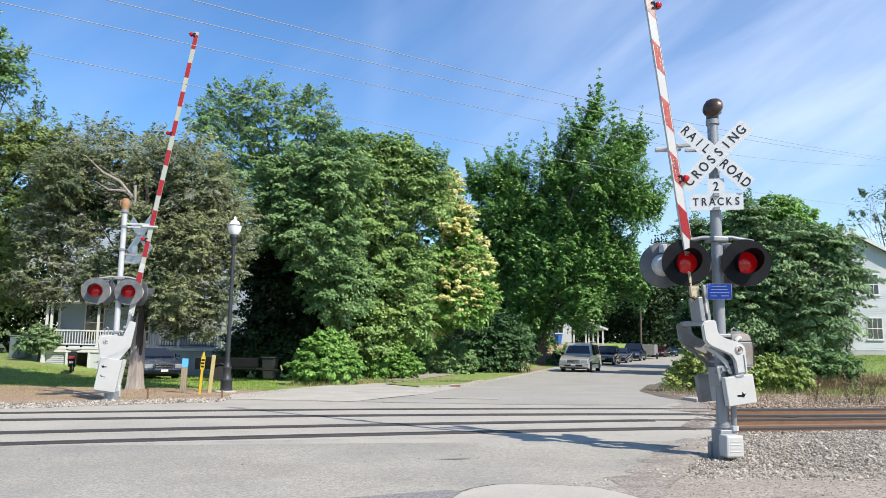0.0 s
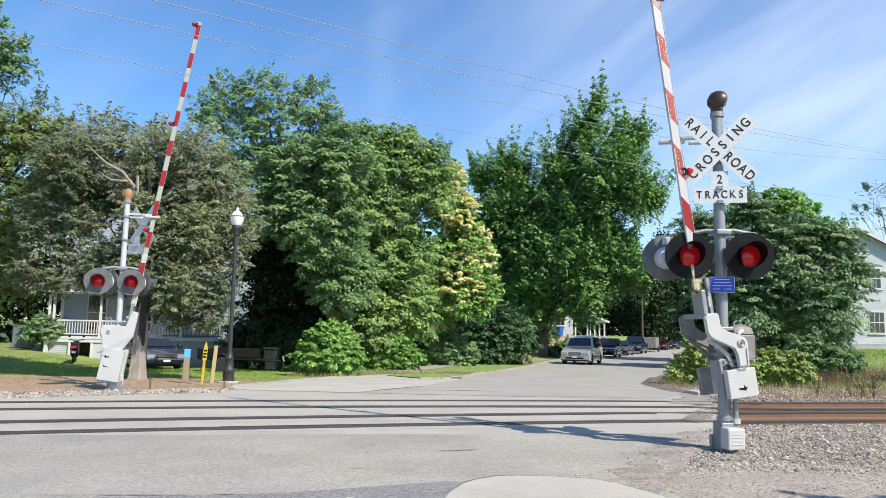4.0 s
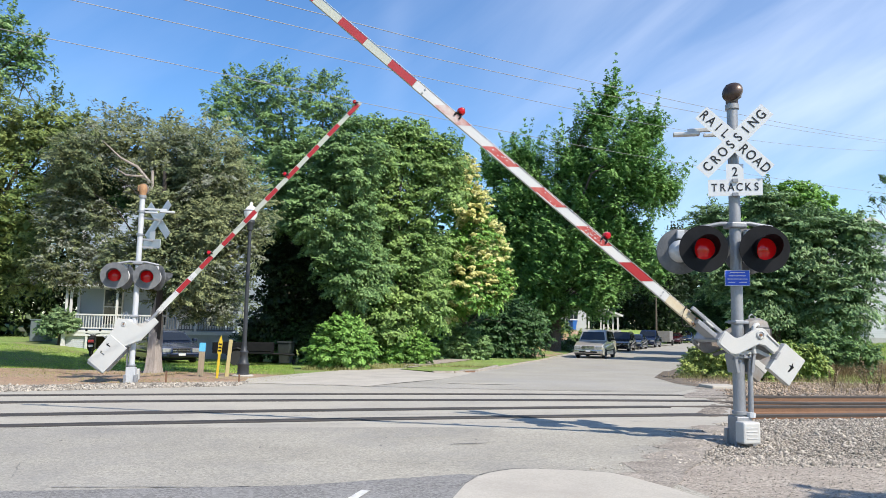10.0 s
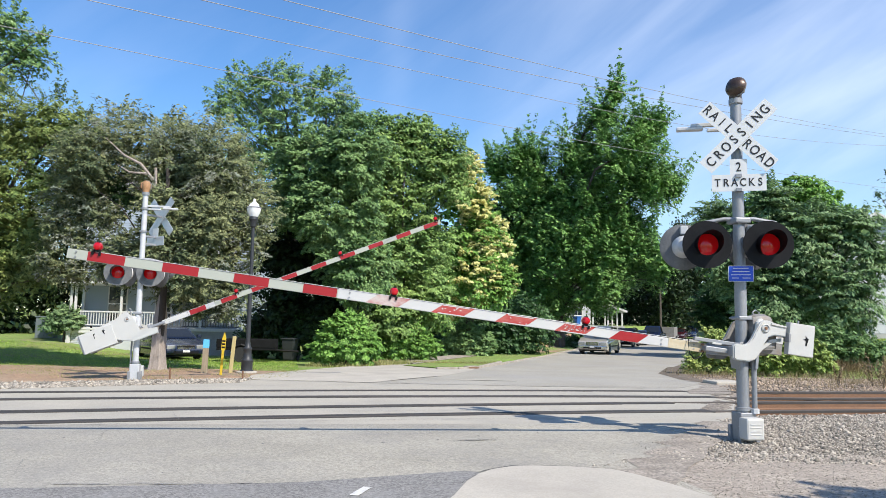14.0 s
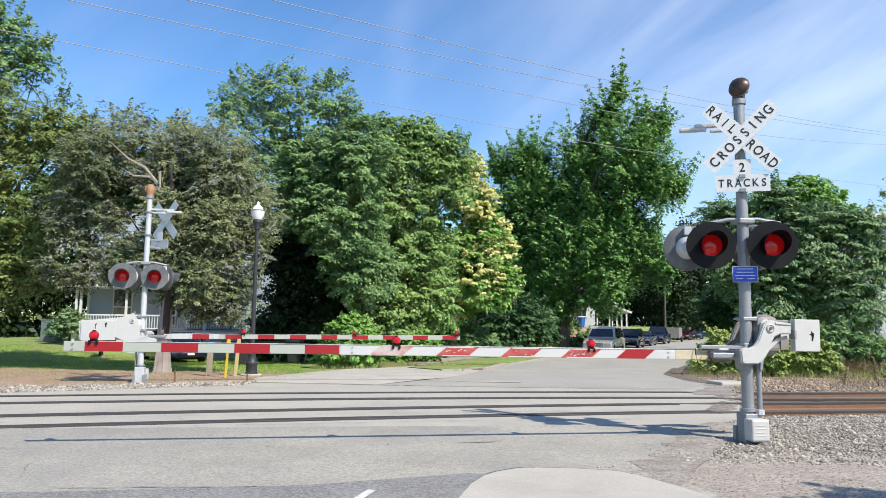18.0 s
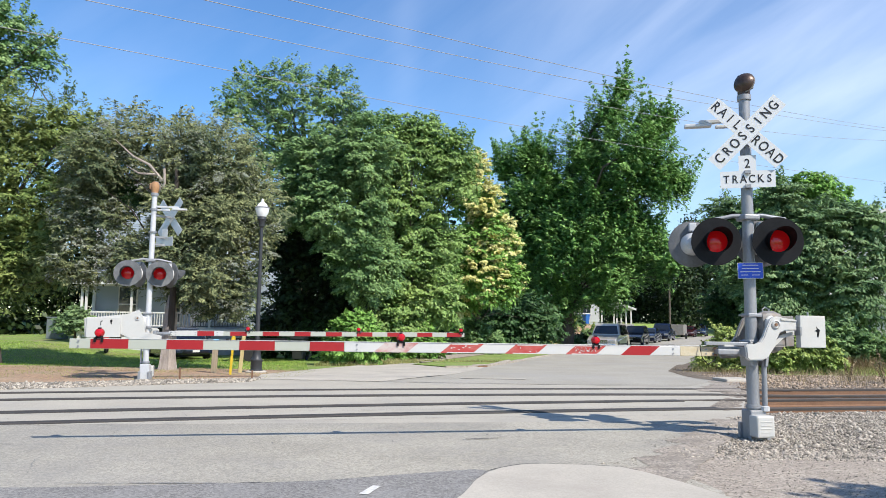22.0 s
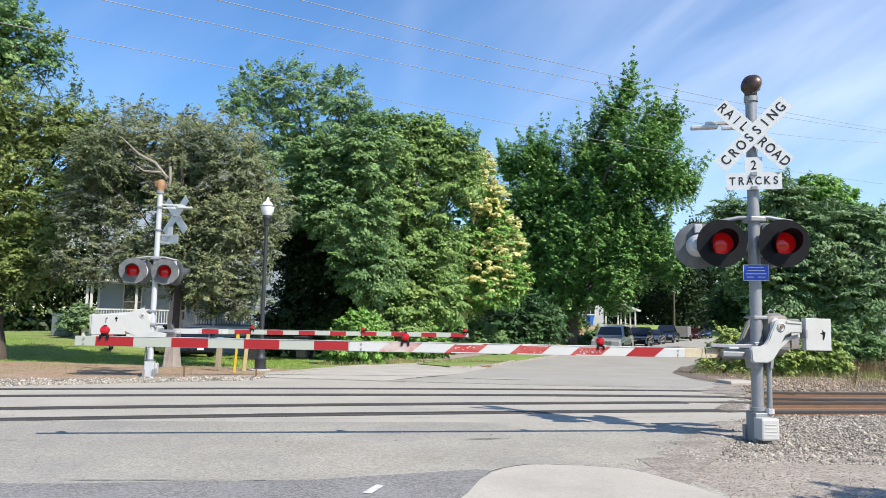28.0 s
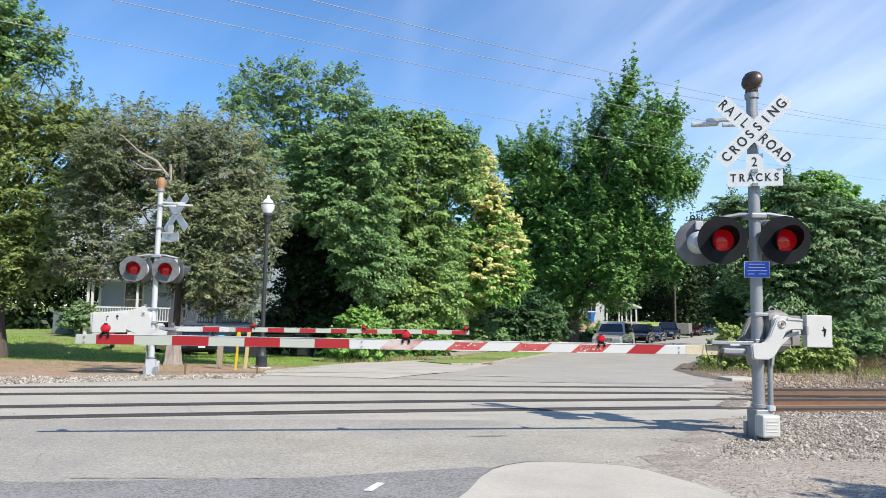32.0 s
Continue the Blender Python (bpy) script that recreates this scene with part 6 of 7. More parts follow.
for k, (x, y, h) in enumerate(((12.43, 20.4, 1.0), (12.1, 20.3, 0.75), (12.9, 20.6, 0.8), (11.4, 20.8, 0.6))):
    rng = np.random.default_rng(50 + k)
    w = thing("dock_weed", pose(x, y, gz(x, y)), "dry rust-brown dock stalk", "weed", "dry stalks by the track")
    bm = bmesh.new()
    cs = []
    for j in range(5):
        tip = Vector((rng.normal(0, 0.22), rng.normal(0, 0.15), h * rng.uniform(0.7, 1.0)))
        tube([(0, 0, -0.02), tip * 0.5 + Vector((0.02, 0, 0)), tip], [0.008, 0.006, 0.003], 5, bm)
        cs += [list(tip * u) for u in np.linspace(0.35, 1, 9)]
    part("stalk", bm, "bark", w)
    cloud_mesh("seed_head", leaf_quads(rng, np.array(cs), (0.035, 0.035, 0.04), 7, 0.05, 1.0, 0.6), 4, "dry_grass", w, kind="stuff")


def woods(name, areas, leaf, label, seed, size=0.6, density=5, per=30):
    """Far woods: rows of uneven crowns joined into one."""
    rng = np.random.default_rng(seed)
    pts = []
    for x0, x1, y0, y1, h, step in areas:
        for x in np.arange(x0, x1, step):
            hh = h * rng.uniform(0.75, 1.12)
            y = rng.uniform(y0, y1)
            r = step * rng.uniform(0.6, 0.95)
            for z in np.arange(r * 0.5, hh, r * 0.9):
                v = rng.normal(0, 1, (max(int(density * r * r), 6), 3))
                v /= np.linalg.norm(v, axis=1, keepdims=True)
                pts.append(v * r * rng.uniform(0.65, 1.08, (len(v), 1)) + (x + rng.normal(0, r * 0.3), y, gz(x, y) + z))
    return cloud_mesh(name, leaf_quads(rng, np.concatenate(pts), (size * 2.2,) * 3, per, size, 0.7, 0.6), 4, leaf, None, label, "woods", "stuff")


# both far woods use the leaf colour darkened to stand for shade
woods("far_woods", [(-50, -22, 52, 60, 9, 3.5), (-24, -8, 54, 60, 9, 3.2), (-9, 9, 66, 76, 11, 3.6)], "leaf_shade", "woods in shade-dark leaf colour behind the house and thicket", 61, 0.5, 6, 30)
# stands at x 46-66 are unseen, added to cast shade on the street's end
woods("street_woods", [(36, 60, 148, 165, 18, 5.0), (4, 15, 90, 100, 9, 4.0), (46, 62, 122, 138, 19, 4.5), (50, 66, 100, 116, 15, 4.5), (18, 35, 104, 118, 13, 4.0)], "leaf_shade", "shade-dark woods closing the end of the street, with unseen shading stands", 62, 0.55, 5, 28)


# ---- street things ----
def street_lamp(x, y):
    t = thing("street_lamp", pose(x, y, gz(x, y)), "black cast-iron street lamp with frosted white globe", "street lamp")
    part("base", lathe([(0.20, -0.02), (0.20, 0.06), (0.17, 0.09), (0.165, 0.30), (0.185, 0.33), (0.185, 0.37), (0.13, 0.43), (0.115, 0.66), (0.135, 0.69), (0.135, 0.73), (0.09, 0.78), (0.08, 0.9)], 20), "lamp_black", t, "flared fluted base", True)
    part("pole", lathe([(0.07, 0.8), (0.06, 2.5), (0.05, 4.40), (0.09, 4.44), (0.10, 4.60), (0.14, 4.66), (0.13, 4.74)], 16), "lamp_black", t, "tapered black pole", True)
    part("globe", lathe([(0.11, 4.72), (0.19, 4.86), (0.22, 5.02), (0.17, 5.06), (0.13, 5.14), (0.05, 5.20), (0.03, 5.30)], 20), "lamp_glass", t, "frosted white globe", True)
    part("rim", lathe([(0.215, 5.0), (0.235, 5.02), (0.215, 5.045)], 20), "galv", t)
    part("footing", lathe([(0.3, -0.05), (0.32, 0.02), (0.27, 0.05)], 14), "concrete", t)
    return t


street_lamp(-5.66, 22.3)
pst = thing("marker_post", pose(-6.78, 21.8, 0, 0, 1.5, 10), "weathered wooden post with blue tape top", "post")
part("post", box(-0.08, 0.08, -0.08, 0.08, -0.1, 0.95, 0.012), "wood", pst)
part("tape", box(-0.085, 0.085, -0.085, 0.085, 0.70, 0.955, 0.012), "cyan", pst, "blue taped top")
pst = thing("utility_marker", pose(-6.03, 20.9, 0, 0, 3, 8), "slender yellow utility marker with black print", "marker")
part("stake", box(-0.035, 0.035, -0.012, 0.012, -0.1, 0.95, 0.006), "yellow", pst)
part("head", plate([(-0.055, 0.68), (0.055, 0.68), (0.055, 1.02), (0.0, 1.20), (-0.055, 1.02)], 0.03), "yellow", pst, "pointed yellow head")
for k in range(3):
    part("print_bar", box(-0.045, 0.045, -0.018, -0.0155, 0.74 + k * 0.09, 0.79 + k * 0.09), "black", pst)
pst = thing("marker_post", pose(-6.08, 22.05, 0, 0, 4, 20), "leaning yellow-painted wooden post", "post")
part("post", box(-0.056, 0.056, -0.05, 0.05, -0.1, 1.06, 0.01), "yellow_wood", pst)
for k, (x, y, h) in enumerate(((-6.75, 18.95, 0.30), (-5.0, 19.35, 0.22))):
    pst = thing("survey_stake", pose(x, y, 0), "short rusty survey stake", "stake", "stakes by the gravel")
    part("stake", box(-0.02, 0.02, -0.02, 0.02, -0.05, h, 0.004), "rust", pst)

up = thing("utility_pole", pose(30.8, 100.0, gz(30.8, 100)), "brown wooden utility pole far down the street", "utility pole")
part("pole", rod((0, 0, -0.3), (0, 0, 9.0), 0.16, 0.11, 10), "bark", up, "", True)
part("crossarm", box(-1.0, 1.0, -0.06, 0.06, 8.2, 8.35), "bark", up)
for pts in (((-9.6, 10.0, 6.9), (-6.48, 13.0, 7.34), (-3.29, 16.0, 7.72), (2.78, 22.0, 8.66), (11.38, 30.0, 9.79), (25.43, 42.0, 12.42), (36, 51, 15)),
            ((-7.8, 10.0, 7.0), (-4.43, 13.0, 7.38), (-0.92, 16.0, 7.76), (2.4, 19.0, 8.24), (9.67, 26.0, 9.56), (24.25, 40.0, 12.57), (36, 51, 15.2)),
            ((-6.2, 10.0, 7.0), (-2.85, 13.0, 7.40), (0.62, 16.0, 7.78), (2.27, 18.0, 8.22), (9.3, 25.0, 9.49), (24.25, 40.0, 12.70), (36, 51, 15.4)),
            ((-12.0, 10.0, 6.6), (-7.9, 14.0, 7.10), (-4.32, 18.0, 7.60), (3.04, 24.0, 8.03), (11.25, 31.0, 8.76), (25.33, 42.0, 10.06), (36, 50, 11.2))):
    cu = bpy.data.curves.new("overhead_wire", "CURVE")
    cu.dimensions, cu.bevel_depth, cu.bevel_resolution = "3D", 0.008, 1
    sp = cu.splines.new("NURBS")
    sp.points.add(len(pts) - 1)
    sp.use_endpoint_u, sp.order_u, sp.resolution_u = True, 4, 8
    for p, c in zip(sp.points, pts):
        p.co = (*c, 1)
    cu.materials.append(M["wire"])
    tagged(new("overhead_wire", cu), "thin grey overhead wire against the sky", "wire", "overhead wires")

# kerb with storm inlet along the street, and road marks
kerb = thing("kerb", pose(0, 0, 0), "worn concrete kerb along the grass strip", "kerb", kind="structure")
path = [(0.05, 27.7), (0.85, 28.0), (1.62, 28.9), (3.0, 33.8), (4.41, 38.9), (6.62, 44.8), (8.54, 51.2), (11.7, 61.0), (18.0, 72.5)]
for (x0, y0), (x1, y1) in zip(path, path[1:]):
    n = max(1, int(math.hypot(x1 - x0, y1 - y0) / 2.6))
    for k in range(n):
        a, b = Vector((x0, y0)).lerp(Vector((x1, y1)), k / n), Vector((x0, y0)).lerp(Vector((x1, y1)), (k + 1) / n)
        d = b - a
        part("kerb_stone", box(0.01, d.length - 0.01, -0.08, 0.09, -0.15, 0.065, 0.02), "kerb_stone", kerb, m=Matrix.Translation((a.x, a.y, gz(a.x, a.y))) @ Matrix.Rotation(math.atan2(d.y, d.x), 4, "Z"))
inlet = thing("storm_inlet", pose(1.45, 28.65, gz(1.45, 28.65), 0, 0, 40), "dark storm drain inlet in the kerb", "drain")
part("throat", box(-0.24, 0.24, -0.12, -0.085, 0.0, 0.06, 0.006), "rust", inlet, "rusty dark opening")
part("hood", box(-0.30, 0.30, -0.11, 0.20, 0.062, 0.10, 0.02), "kerb_stone", inlet)
rk = thing("kerb_block", pose(8.2, 20.75, 0, 0, 0, 8), "broken pale concrete block at the road edge", "block")
part("block", box(-0.5, 0.35, -0.4, 0.4, -0.1, 0.09, 0.04), "concrete", rk)
mark = thing("road_dash", pose(-0.61, 6.79, 0.012, 0, 0, 75), "short worn white paint dash on dark asphalt", "road mark")
part("paint", box(-0.17, 0.17, -0.04, 0.04, 0, 0.003), "chalk", mark)
mark = thing("stop_line", pose(1.4, 20.6, gz(1.4, 20.6) + 0.006, 0, 0, -2), "faded white line across the street", "road mark")
part("paint", box(-0.9, 0.9, -0.07, 0.07, 0, 0.003), "concrete", mark)


# cracks and seams in the asphalt
def crack(name, pts, width, mat, label, seed):
    rng = np.random.default_rng(seed)
    bm = bmesh.new()
    prev = None
    fine = []
    for (x0, y0), (x1, y1) in zip(pts, pts[1:]):
        n = max(2, int(math.hypot(x1 - x0, y1 - y0) / 0.12))
        for k in range(n):
            fine.append((x0 + (x1 - x0) * k / n + rng.normal(0, 0.012), y0 + (y1 - y0) * k / n + rng.normal(0, 0.012)))
    for x, y in fine:
        w = width * rng.uniform(0.3, 1.3)
        pr = (bm.verts.new((x, y - w, 0.0105)), bm.verts.new((x, y + w, 0.0105)))
        if prev:
            bm.faces.new((prev[0], pr[0], pr[1], prev[1]))
        prev = pr
    return tagged(part(name, bm, mat, None, label), category="crack", kind="structure")


crack("road_crack", [(-3.4, 6.9), (-2.6, 6.98), (-2.1, 7.0), (-1.5, 7.08)], 0.010, "asphalt_dark", "thin dark crack in the road surface", 71)
crack("road_crack", [(-8.0, 6.9), (-6.5, 7.1), (-5.2, 7.0), (-4.2, 7.25)], 0.009, "rubber", "thin dark crack in the road surface", 72)
crack("road_crack", [(0.3, 9.75), (0.75, 9.9), (1.0, 9.8)], 0.016, "rubber", "short dark crack in the road surface", 73)
crack("road_crack", [(-4.4, 10.2), (-4.0, 8.9), (-4.3, 8.0), (-3.9, 7.2)], 0.006, "asphalt_dark", "faint crack across the road", 74)
rnd_c = random.Random(90)
for k in range(9):
    cx, cy = rnd_c.uniform(-6.0, 0.4), rnd_c.uniform(7.6, 11.0)
    pts_c = [(cx, cy)]
    turn = rnd_c.uniform(-0.6, 0.6) if k % 3 else 1.4
    for j in range(rnd_c.randint(2, 5)):
        turn += rnd_c.uniform(-0.5, 0.5)
        pts_c.append((pts_c[-1][0] + 0.5 * math.cos(turn), pts_c[-1][1] + 0.35 * math.sin(turn)))
    crack("road_crack", pts_c, 0.005, "asphalt_dark", "hairline crack in the worn asphalt", 91 + k)
crack("pavement_joint", [(0.30, 7.2), (0.47, 7.68), (0.62, 7.91), (0.87, 8.10), (1.1, 8.15), (1.5, 8.14), (1.95, 8.01), (2.13, 7.77)], 0.012, "rubber", "dark ragged joint round the pavement ramp", 81)
crack("road_seam", [(-12.5, 9.35), (-6.0, 10.4), (0.0, 11.9), (4.3, 12.75)], 0.010, "asphalt_dark", "thin seam along the crossing", 75)
crack("road_seam", [(-12.5, 10.7), (-6.0, 11.75), (0.0, 13.1), (4.8, 14.1)], 0.008, "asphalt_dark", "thin seam along the crossing", 76)
crack("road_seam", [(-4.3, 19.15), (-1.6, 18.95), (2.0, 18.7), (7.4, 19.2)], 0.02, "asphalt_dark", "dark joint between crossing and street", 77)


# ---- buildings ----
def window_unit(parent, x, z, w, h, y, face=-1, grid=(2, 2)):
    """A framed window on a wall that faces -y in its house's space."""
    wdw = part("window", box(x - w / 2 - 0.08, x + w / 2 + 0.08, y - 0.05, y + 0.02, z - 0.08, z + h + 0.10, 0.01), "trim_white", parent, "white-framed window")
    part("pane", box(x - w / 2, x + w / 2, y - 0.06, y - 0.054, z, z + h), "glass", wdw, "dark reflecting pane")
    part("sill", box(x - w / 2 - 0.12, x + w / 2 + 0.12, y - 0.12, y - 0.05, z - 0.13, z - 0.07), "trim_white", wdw)
    part("meeting_rail", box(x - w / 2, x + w / 2, y - 0.075, y - 0.061, z + h / 2 - 0.03, z + h / 2 + 0.03), "trim_white", wdw)
    for k in range(1, grid[0]):
        xx = x - w / 2 + w * k / grid[0]
        part("glazing_bar", box(xx - 0.012, xx + 0.012, y - 0.07, y - 0.061, z, z + h), "trim_white", wdw)
    return wdw


def clapboards(parent, x0, x1, y, z0, z1, step, mat, holes=(), gable=None):
    """Lapped boards, one mesh of wedge strips, on a wall that faces -y."""
    bm = bmesh.new()
    z = z0
    while z < z1 - 0.01:
        a, b = x0, x1
        if gable and z > gable[0]:
            k = (z - gable[0]) / (gable[1] - gable[0])
            mid = gable[2]
            a, b = mid + (x0 - mid) * (1 - k), mid + (x1 - mid) * (1 - k)
        v = [bm.verts.new(p) for p in ((a, y - 0.03, z), (b, y - 0.03, z), (b, y - 0.008, z + step), (a, y - 0.008, z + step), (a, y, z), (b, y, z))]
        bm.faces.new(v[:4])
        bm.faces.new((v[4], v[5], v[1], v[0]))
        z += step
    return part("siding", bm, mat, parent, "lapped siding boards")


house = thing("house", pose(-15.02, 39.5, -0.41, 0, 0, 4), "blue-grey two-storey wooden house with white porch", "house")
house.scale = (0.925, 1.05, 1.05)
part("wall", box(-4.9, 4.9, 1.6, 9, 0, 8.6), "siding_blue", house)
clapboards(house, -4.9, 4.9, 1.59, 1.4, 8.6, 0.13, "siding_blue")
bm = bmesh.new()
for p in ((-5.3, 1.1, 8.5), (5.3, 1.1, 8.5), (5.3, 9.5, 8.5), (-5.3, 9.5, 8.5)):
    bm.verts.new(p)
rv = bm.verts[:] + [bm.verts.new((-3.0, 5.3, 10.6)), bm.verts.new((3.0, 5.3, 10.6))]
for f in ((0, 1, 5, 4), (1, 2, 5), (2, 3, 4, 5), (3, 0, 4), (3, 2, 1, 0)):
    bm.faces.new([rv[k] for k in f])
part("roof", bm, "roof", house, "grey shingle hip roof")
part("porch_floor", box(-4.9, 4.9, -0.3, 1.6, 1.28, 1.42, 0.01), "trim_white", house, "white porch deck")
part("porch_wall", box(-0.6, 4.9, -0.2, 1.55, 0.0, 1.28), "block", house, "grey blockwork porch base")
# dark board put in as the shade under the deck
part("skirt_shade_panel", box(-4.75, -0.6, 0.5, 0.56, 0.0, 1.28), "bark_shade", house, "dark panel standing for the shade below the porch")
for x0, x1 in ((-4.95, -4.72), (-3.62, -3.50), (-2.42, -2.28), (-0.72, -0.58)):
    part("skirt_post", box(x0, x1, -0.27, -0.17, 0.0, 1.28, 0.01), "trim_white", house)
part("skirt_trim", box(-4.95, -0.6, -0.29, -0.18, 0.0, 0.22, 0.01), "trim_white", house, "white skirting board")
part("skirt_rail", box(-4.95, -0.6, -0.28, -0.17, 1.12, 1.28, 0.01), "trim_white", house)
for k in range(9):
    z0 = 0.22 + k * 0.1
    part("skirt_board", box(-4.72, -3.62, -0.15, -0.13, z0, z0 + 0.085), "siding_white", house)
part("skirt_panel", box(-2.28, -0.72, -0.22, -0.16, 0.22, 1.12, 0.01), "siding_white", house, "white skirt panel")
part("porch_roof", box(-5.2, 5.1, -0.7, 1.6, 3.60, 3.74, 0.02), "trim_white", house, "flat white porch roof edge")
part("porch_shingles", box(-5.25, 5.15, -0.72, 1.6, 3.745, 3.84, 0.02), "roof", house)
for x in (-4.8, -4.55, -2.0, 0.2, 2.5, 4.8):
    part("porch_post", box(x - 0.06, x + 0.06, -0.24, -0.12, 1.28, 3.62, 0.01), "trim_white", house, "white porch post")
for x0, x1 in ((-4.5, -2.05), (-1.95, 0.15), (0.25, 2.45), (2.55, 4.75)):
    rl = part("porch_rail", box(x0, x1, -0.22, -0.14, 2.16, 2.24, 0.01), "trim_white" if x0 < 0 else "faded_black", house, "porch railing")
    part("rail_bottom", box(x0, x1, -0.22, -0.14, 1.50, 1.56, 0.01), "trim_white" if x0 < 0 else "faded_black", rl)
    for x in np.arange(x0 + 0.1, x1, 0.15):
        part("baluster", box(x - 0.02, x + 0.02, -0.20, -0.16, 1.5, 2.2), "trim_white" if x0 < 0 else "faded_black", rl)
window_unit(house, -2.9, 1.75, 1.0, 1.8, 1.55, grid=(1, 2))
window_unit(house, -0.2, 1.75, 0.85, 1.55, 1.55, grid=(1, 2))
window_unit(house, 3.2, 1.75, 0.85, 1.55, 1.55, grid=(1, 2))
for x in (-3.4, -0.4, 3.4):
    window_unit(house, x, 4.6, 0.85, 1.5, 1.55, grid=(1, 2))
dr = part("door", box(0.9, 1.8, 1.5, 1.57, 1.42, 3.45, 0.01), "trim_white", house, "white panelled front door")
part("door_pane", box(1.05, 1.65, 1.488, 1.495, 2.4, 3.2), "glass", dr)
part("corner_board", box(4.82, 4.98, 1.48, 1.62, 0, 8.6), "trim_white", house)
part("corner_board", box(-4.98, -4.82, 1.48, 1.62, 0, 8.6), "trim_white", house)

whouse = thing("house", pose(30.4, 50.0, 0.75, 0, 0, -8), "white two-storey house with vinyl siding and grid windows", "house")
part("wall", box(-4.2, 4.2, 0, 10, 0.0, 6.6), "siding_white", whouse)
clapboards(whouse, -4.2, 4.2, 0, 0.75, 8.85, 0.15, "siding_white", gable=(6.6, 8.9, 0.0))
part("gable", plate([(-4.2, 6.6), (4.2, 6.6), (0, 8.9)], 0.3, m=Matrix.Translation((0, 0.16, 0))), "siding_white", whouse)
part("foundation", box(-4.25, 4.25, -0.05, 10, -0.3, 0.72), "block", whouse, "grey foundation wall")
for s in (-1, 1):
    part("roof_slope", box(-2.62, 2.62, -0.45, 10.5, -0.07, 0.07, m=Matrix.Translation((s * 2.28, 0, 7.78)) @ Matrix.Rotation(radians(s * 28.7), 4, "Y")), "roof", whouse, "grey shingle roof slope")
    part("barge_board", box(-2.64, 2.64, -0.50, -0.44, -0.16, 0.09, m=Matrix.Translation((s * 2.28, 0, 7.78)) @ Matrix.Rotation(radians(s * 28.7), 4, "Y")), "trim_white", whouse, "white barge board")
for x in (1.4, 3.5):
    window_unit(whouse, x, 1.55, 0.95, 1.4, 0.0, grid=(3, 2))
    window_unit(whouse, x - 0.1, 4.65, 0.95, 1.35, 0.0, grid=(3, 2))

phouse = thing("house", pose(16.5, 78.0, gz(15.0, 78.0)), "small white house with pale green porch roof on a bank", "house")
part("wall", box(-6.0, 0, 0, 9, -0.6, 3.9), "siding_white", phouse)
clapboards(phouse, -6.0, 0, 0, 0.2, 3.9, 0.15, "siding_white")
part("roof", plate([(-6.5, 3.8), (0.4, 3.8), (-1.2, 5.6), (-4.8, 5.6)], 9.6, m=Matrix.Translation((0, 4.5, 0))), "roof", phouse, "grey shingle roof")
part("porch_roof", box(-2.15, 2.15, 0.0, 7.0, -0.06, 0.06, m=Matrix.Translation((1.95, 0, 2.42)) @ Matrix.Rotation(radians(21.5), 4, "Y")), "roof_green", phouse, "pale green sloped porch roof")
part("porch_fascia", box(-2.15, 2.15, -0.08, -0.004, -0.12, 0.09, m=Matrix.Translation((1.95, 0, 2.42)) @ Matrix.Rotation(radians(21.5), 4, "Y")), "trim_white", phouse)
for y in (0.15, 2.3, 4.5, 6.6):
    part("porch_post", box(3.35, 3.5, y - 0.08, y + 0.08, 0.1, 1.85), "trim_white", phouse)
for x in (0.3, 1.6):
    part("porch_post", box(x - 0.07, x + 0.07, 0.1, 0.24, 0.1, 3.1 - 0.4 * x), "trim_white", phouse)
part("porch_floor", box(0.01, 3.7, 0, 7, -1.9, 0.1), "block", phouse, "porch base on the bank")
window_unit(phouse, -1.4, 1.2, 0.9, 1.5, 0.0)


# ---- bins, boxes, trailer, scooter ----
def wheelie_bin(x, y, mat, label, rz=0, s=1.0):
    b = thing("wheelie_bin", pose(x, y, gz(x, y), 0, 0, rz), label, "bin")
    bm = bmesh.new()
    lo = [bm.verts.new(p) for p in ((-0.22, -0.26, 0.06), (0.22, -0.26, 0.06), (0.22, 0.24, 0.06), (-0.22, 0.24, 0.06))]
    hi = [bm.verts.new(p) for p in ((-0.29, -0.36, 0.98), (0.29, -0.36, 0.98), (0.29, 0.34, 0.98), (-0.29, 0.34, 0.98))]
    bm.faces.new(lo[::-1])
    bm.faces.new(hi)
    for k in range(4):
        bm.faces.new((lo[k], lo[(k + 1) % 4], hi[(k + 1) % 4], hi[k]))
    bmesh.ops.bevel(bm, geom=bm.edges[:], offset=0.03, segments=2, affect="EDGES")
    part("body", bm, mat, b)
    part("lid", box(-0.31, 0.31, -0.40, 0.38, 0.98, 1.05, 0.025), mat, b, "hinged lid")
    part("handle", rod((-0.25, 0.42, 0.98), (0.25, 0.42, 0.98), 0.02, seg=8), mat, b)
    for sx in (-0.27, 0.27):
        part("wheel", rod((sx - 0.03, 0.28, 0.11), (sx + 0.03, 0.28, 0.11), 0.11, seg=14), "tyre", b)
    return b


wheelie_bin(-10.0, 39.8, "bin_blue", "blue wheeled bin beside the porch", 20)
wheelie_bin(-6.7, 33.9, "bin_dark", "dark grey wheeled bin in the shade", -10)
wheelie_bin(14.46, 75.0, "bin_blue", "blue recycling bin far up the footpath", 30)
cab = thing("utility_cabinet", pose(-21.7, 41.0, gz(-21.7, 41.0), 0, 0, 12), "grey-green metal utility cabinet on the lawn", "cabinet")
part("body", box(-0.48, 0.48, -0.4, 0.4, 0, 1.15, 0.03), "grey_metal", cab)
part("lid", box(-0.51, 0.51, -0.44, 0.44, 1.15, 1.22, 0.02), "grey_metal", cab)
part("door_seam", box(-0.008, 0.008, -0.405, -0.398, 0.1, 1.1), "black", cab)
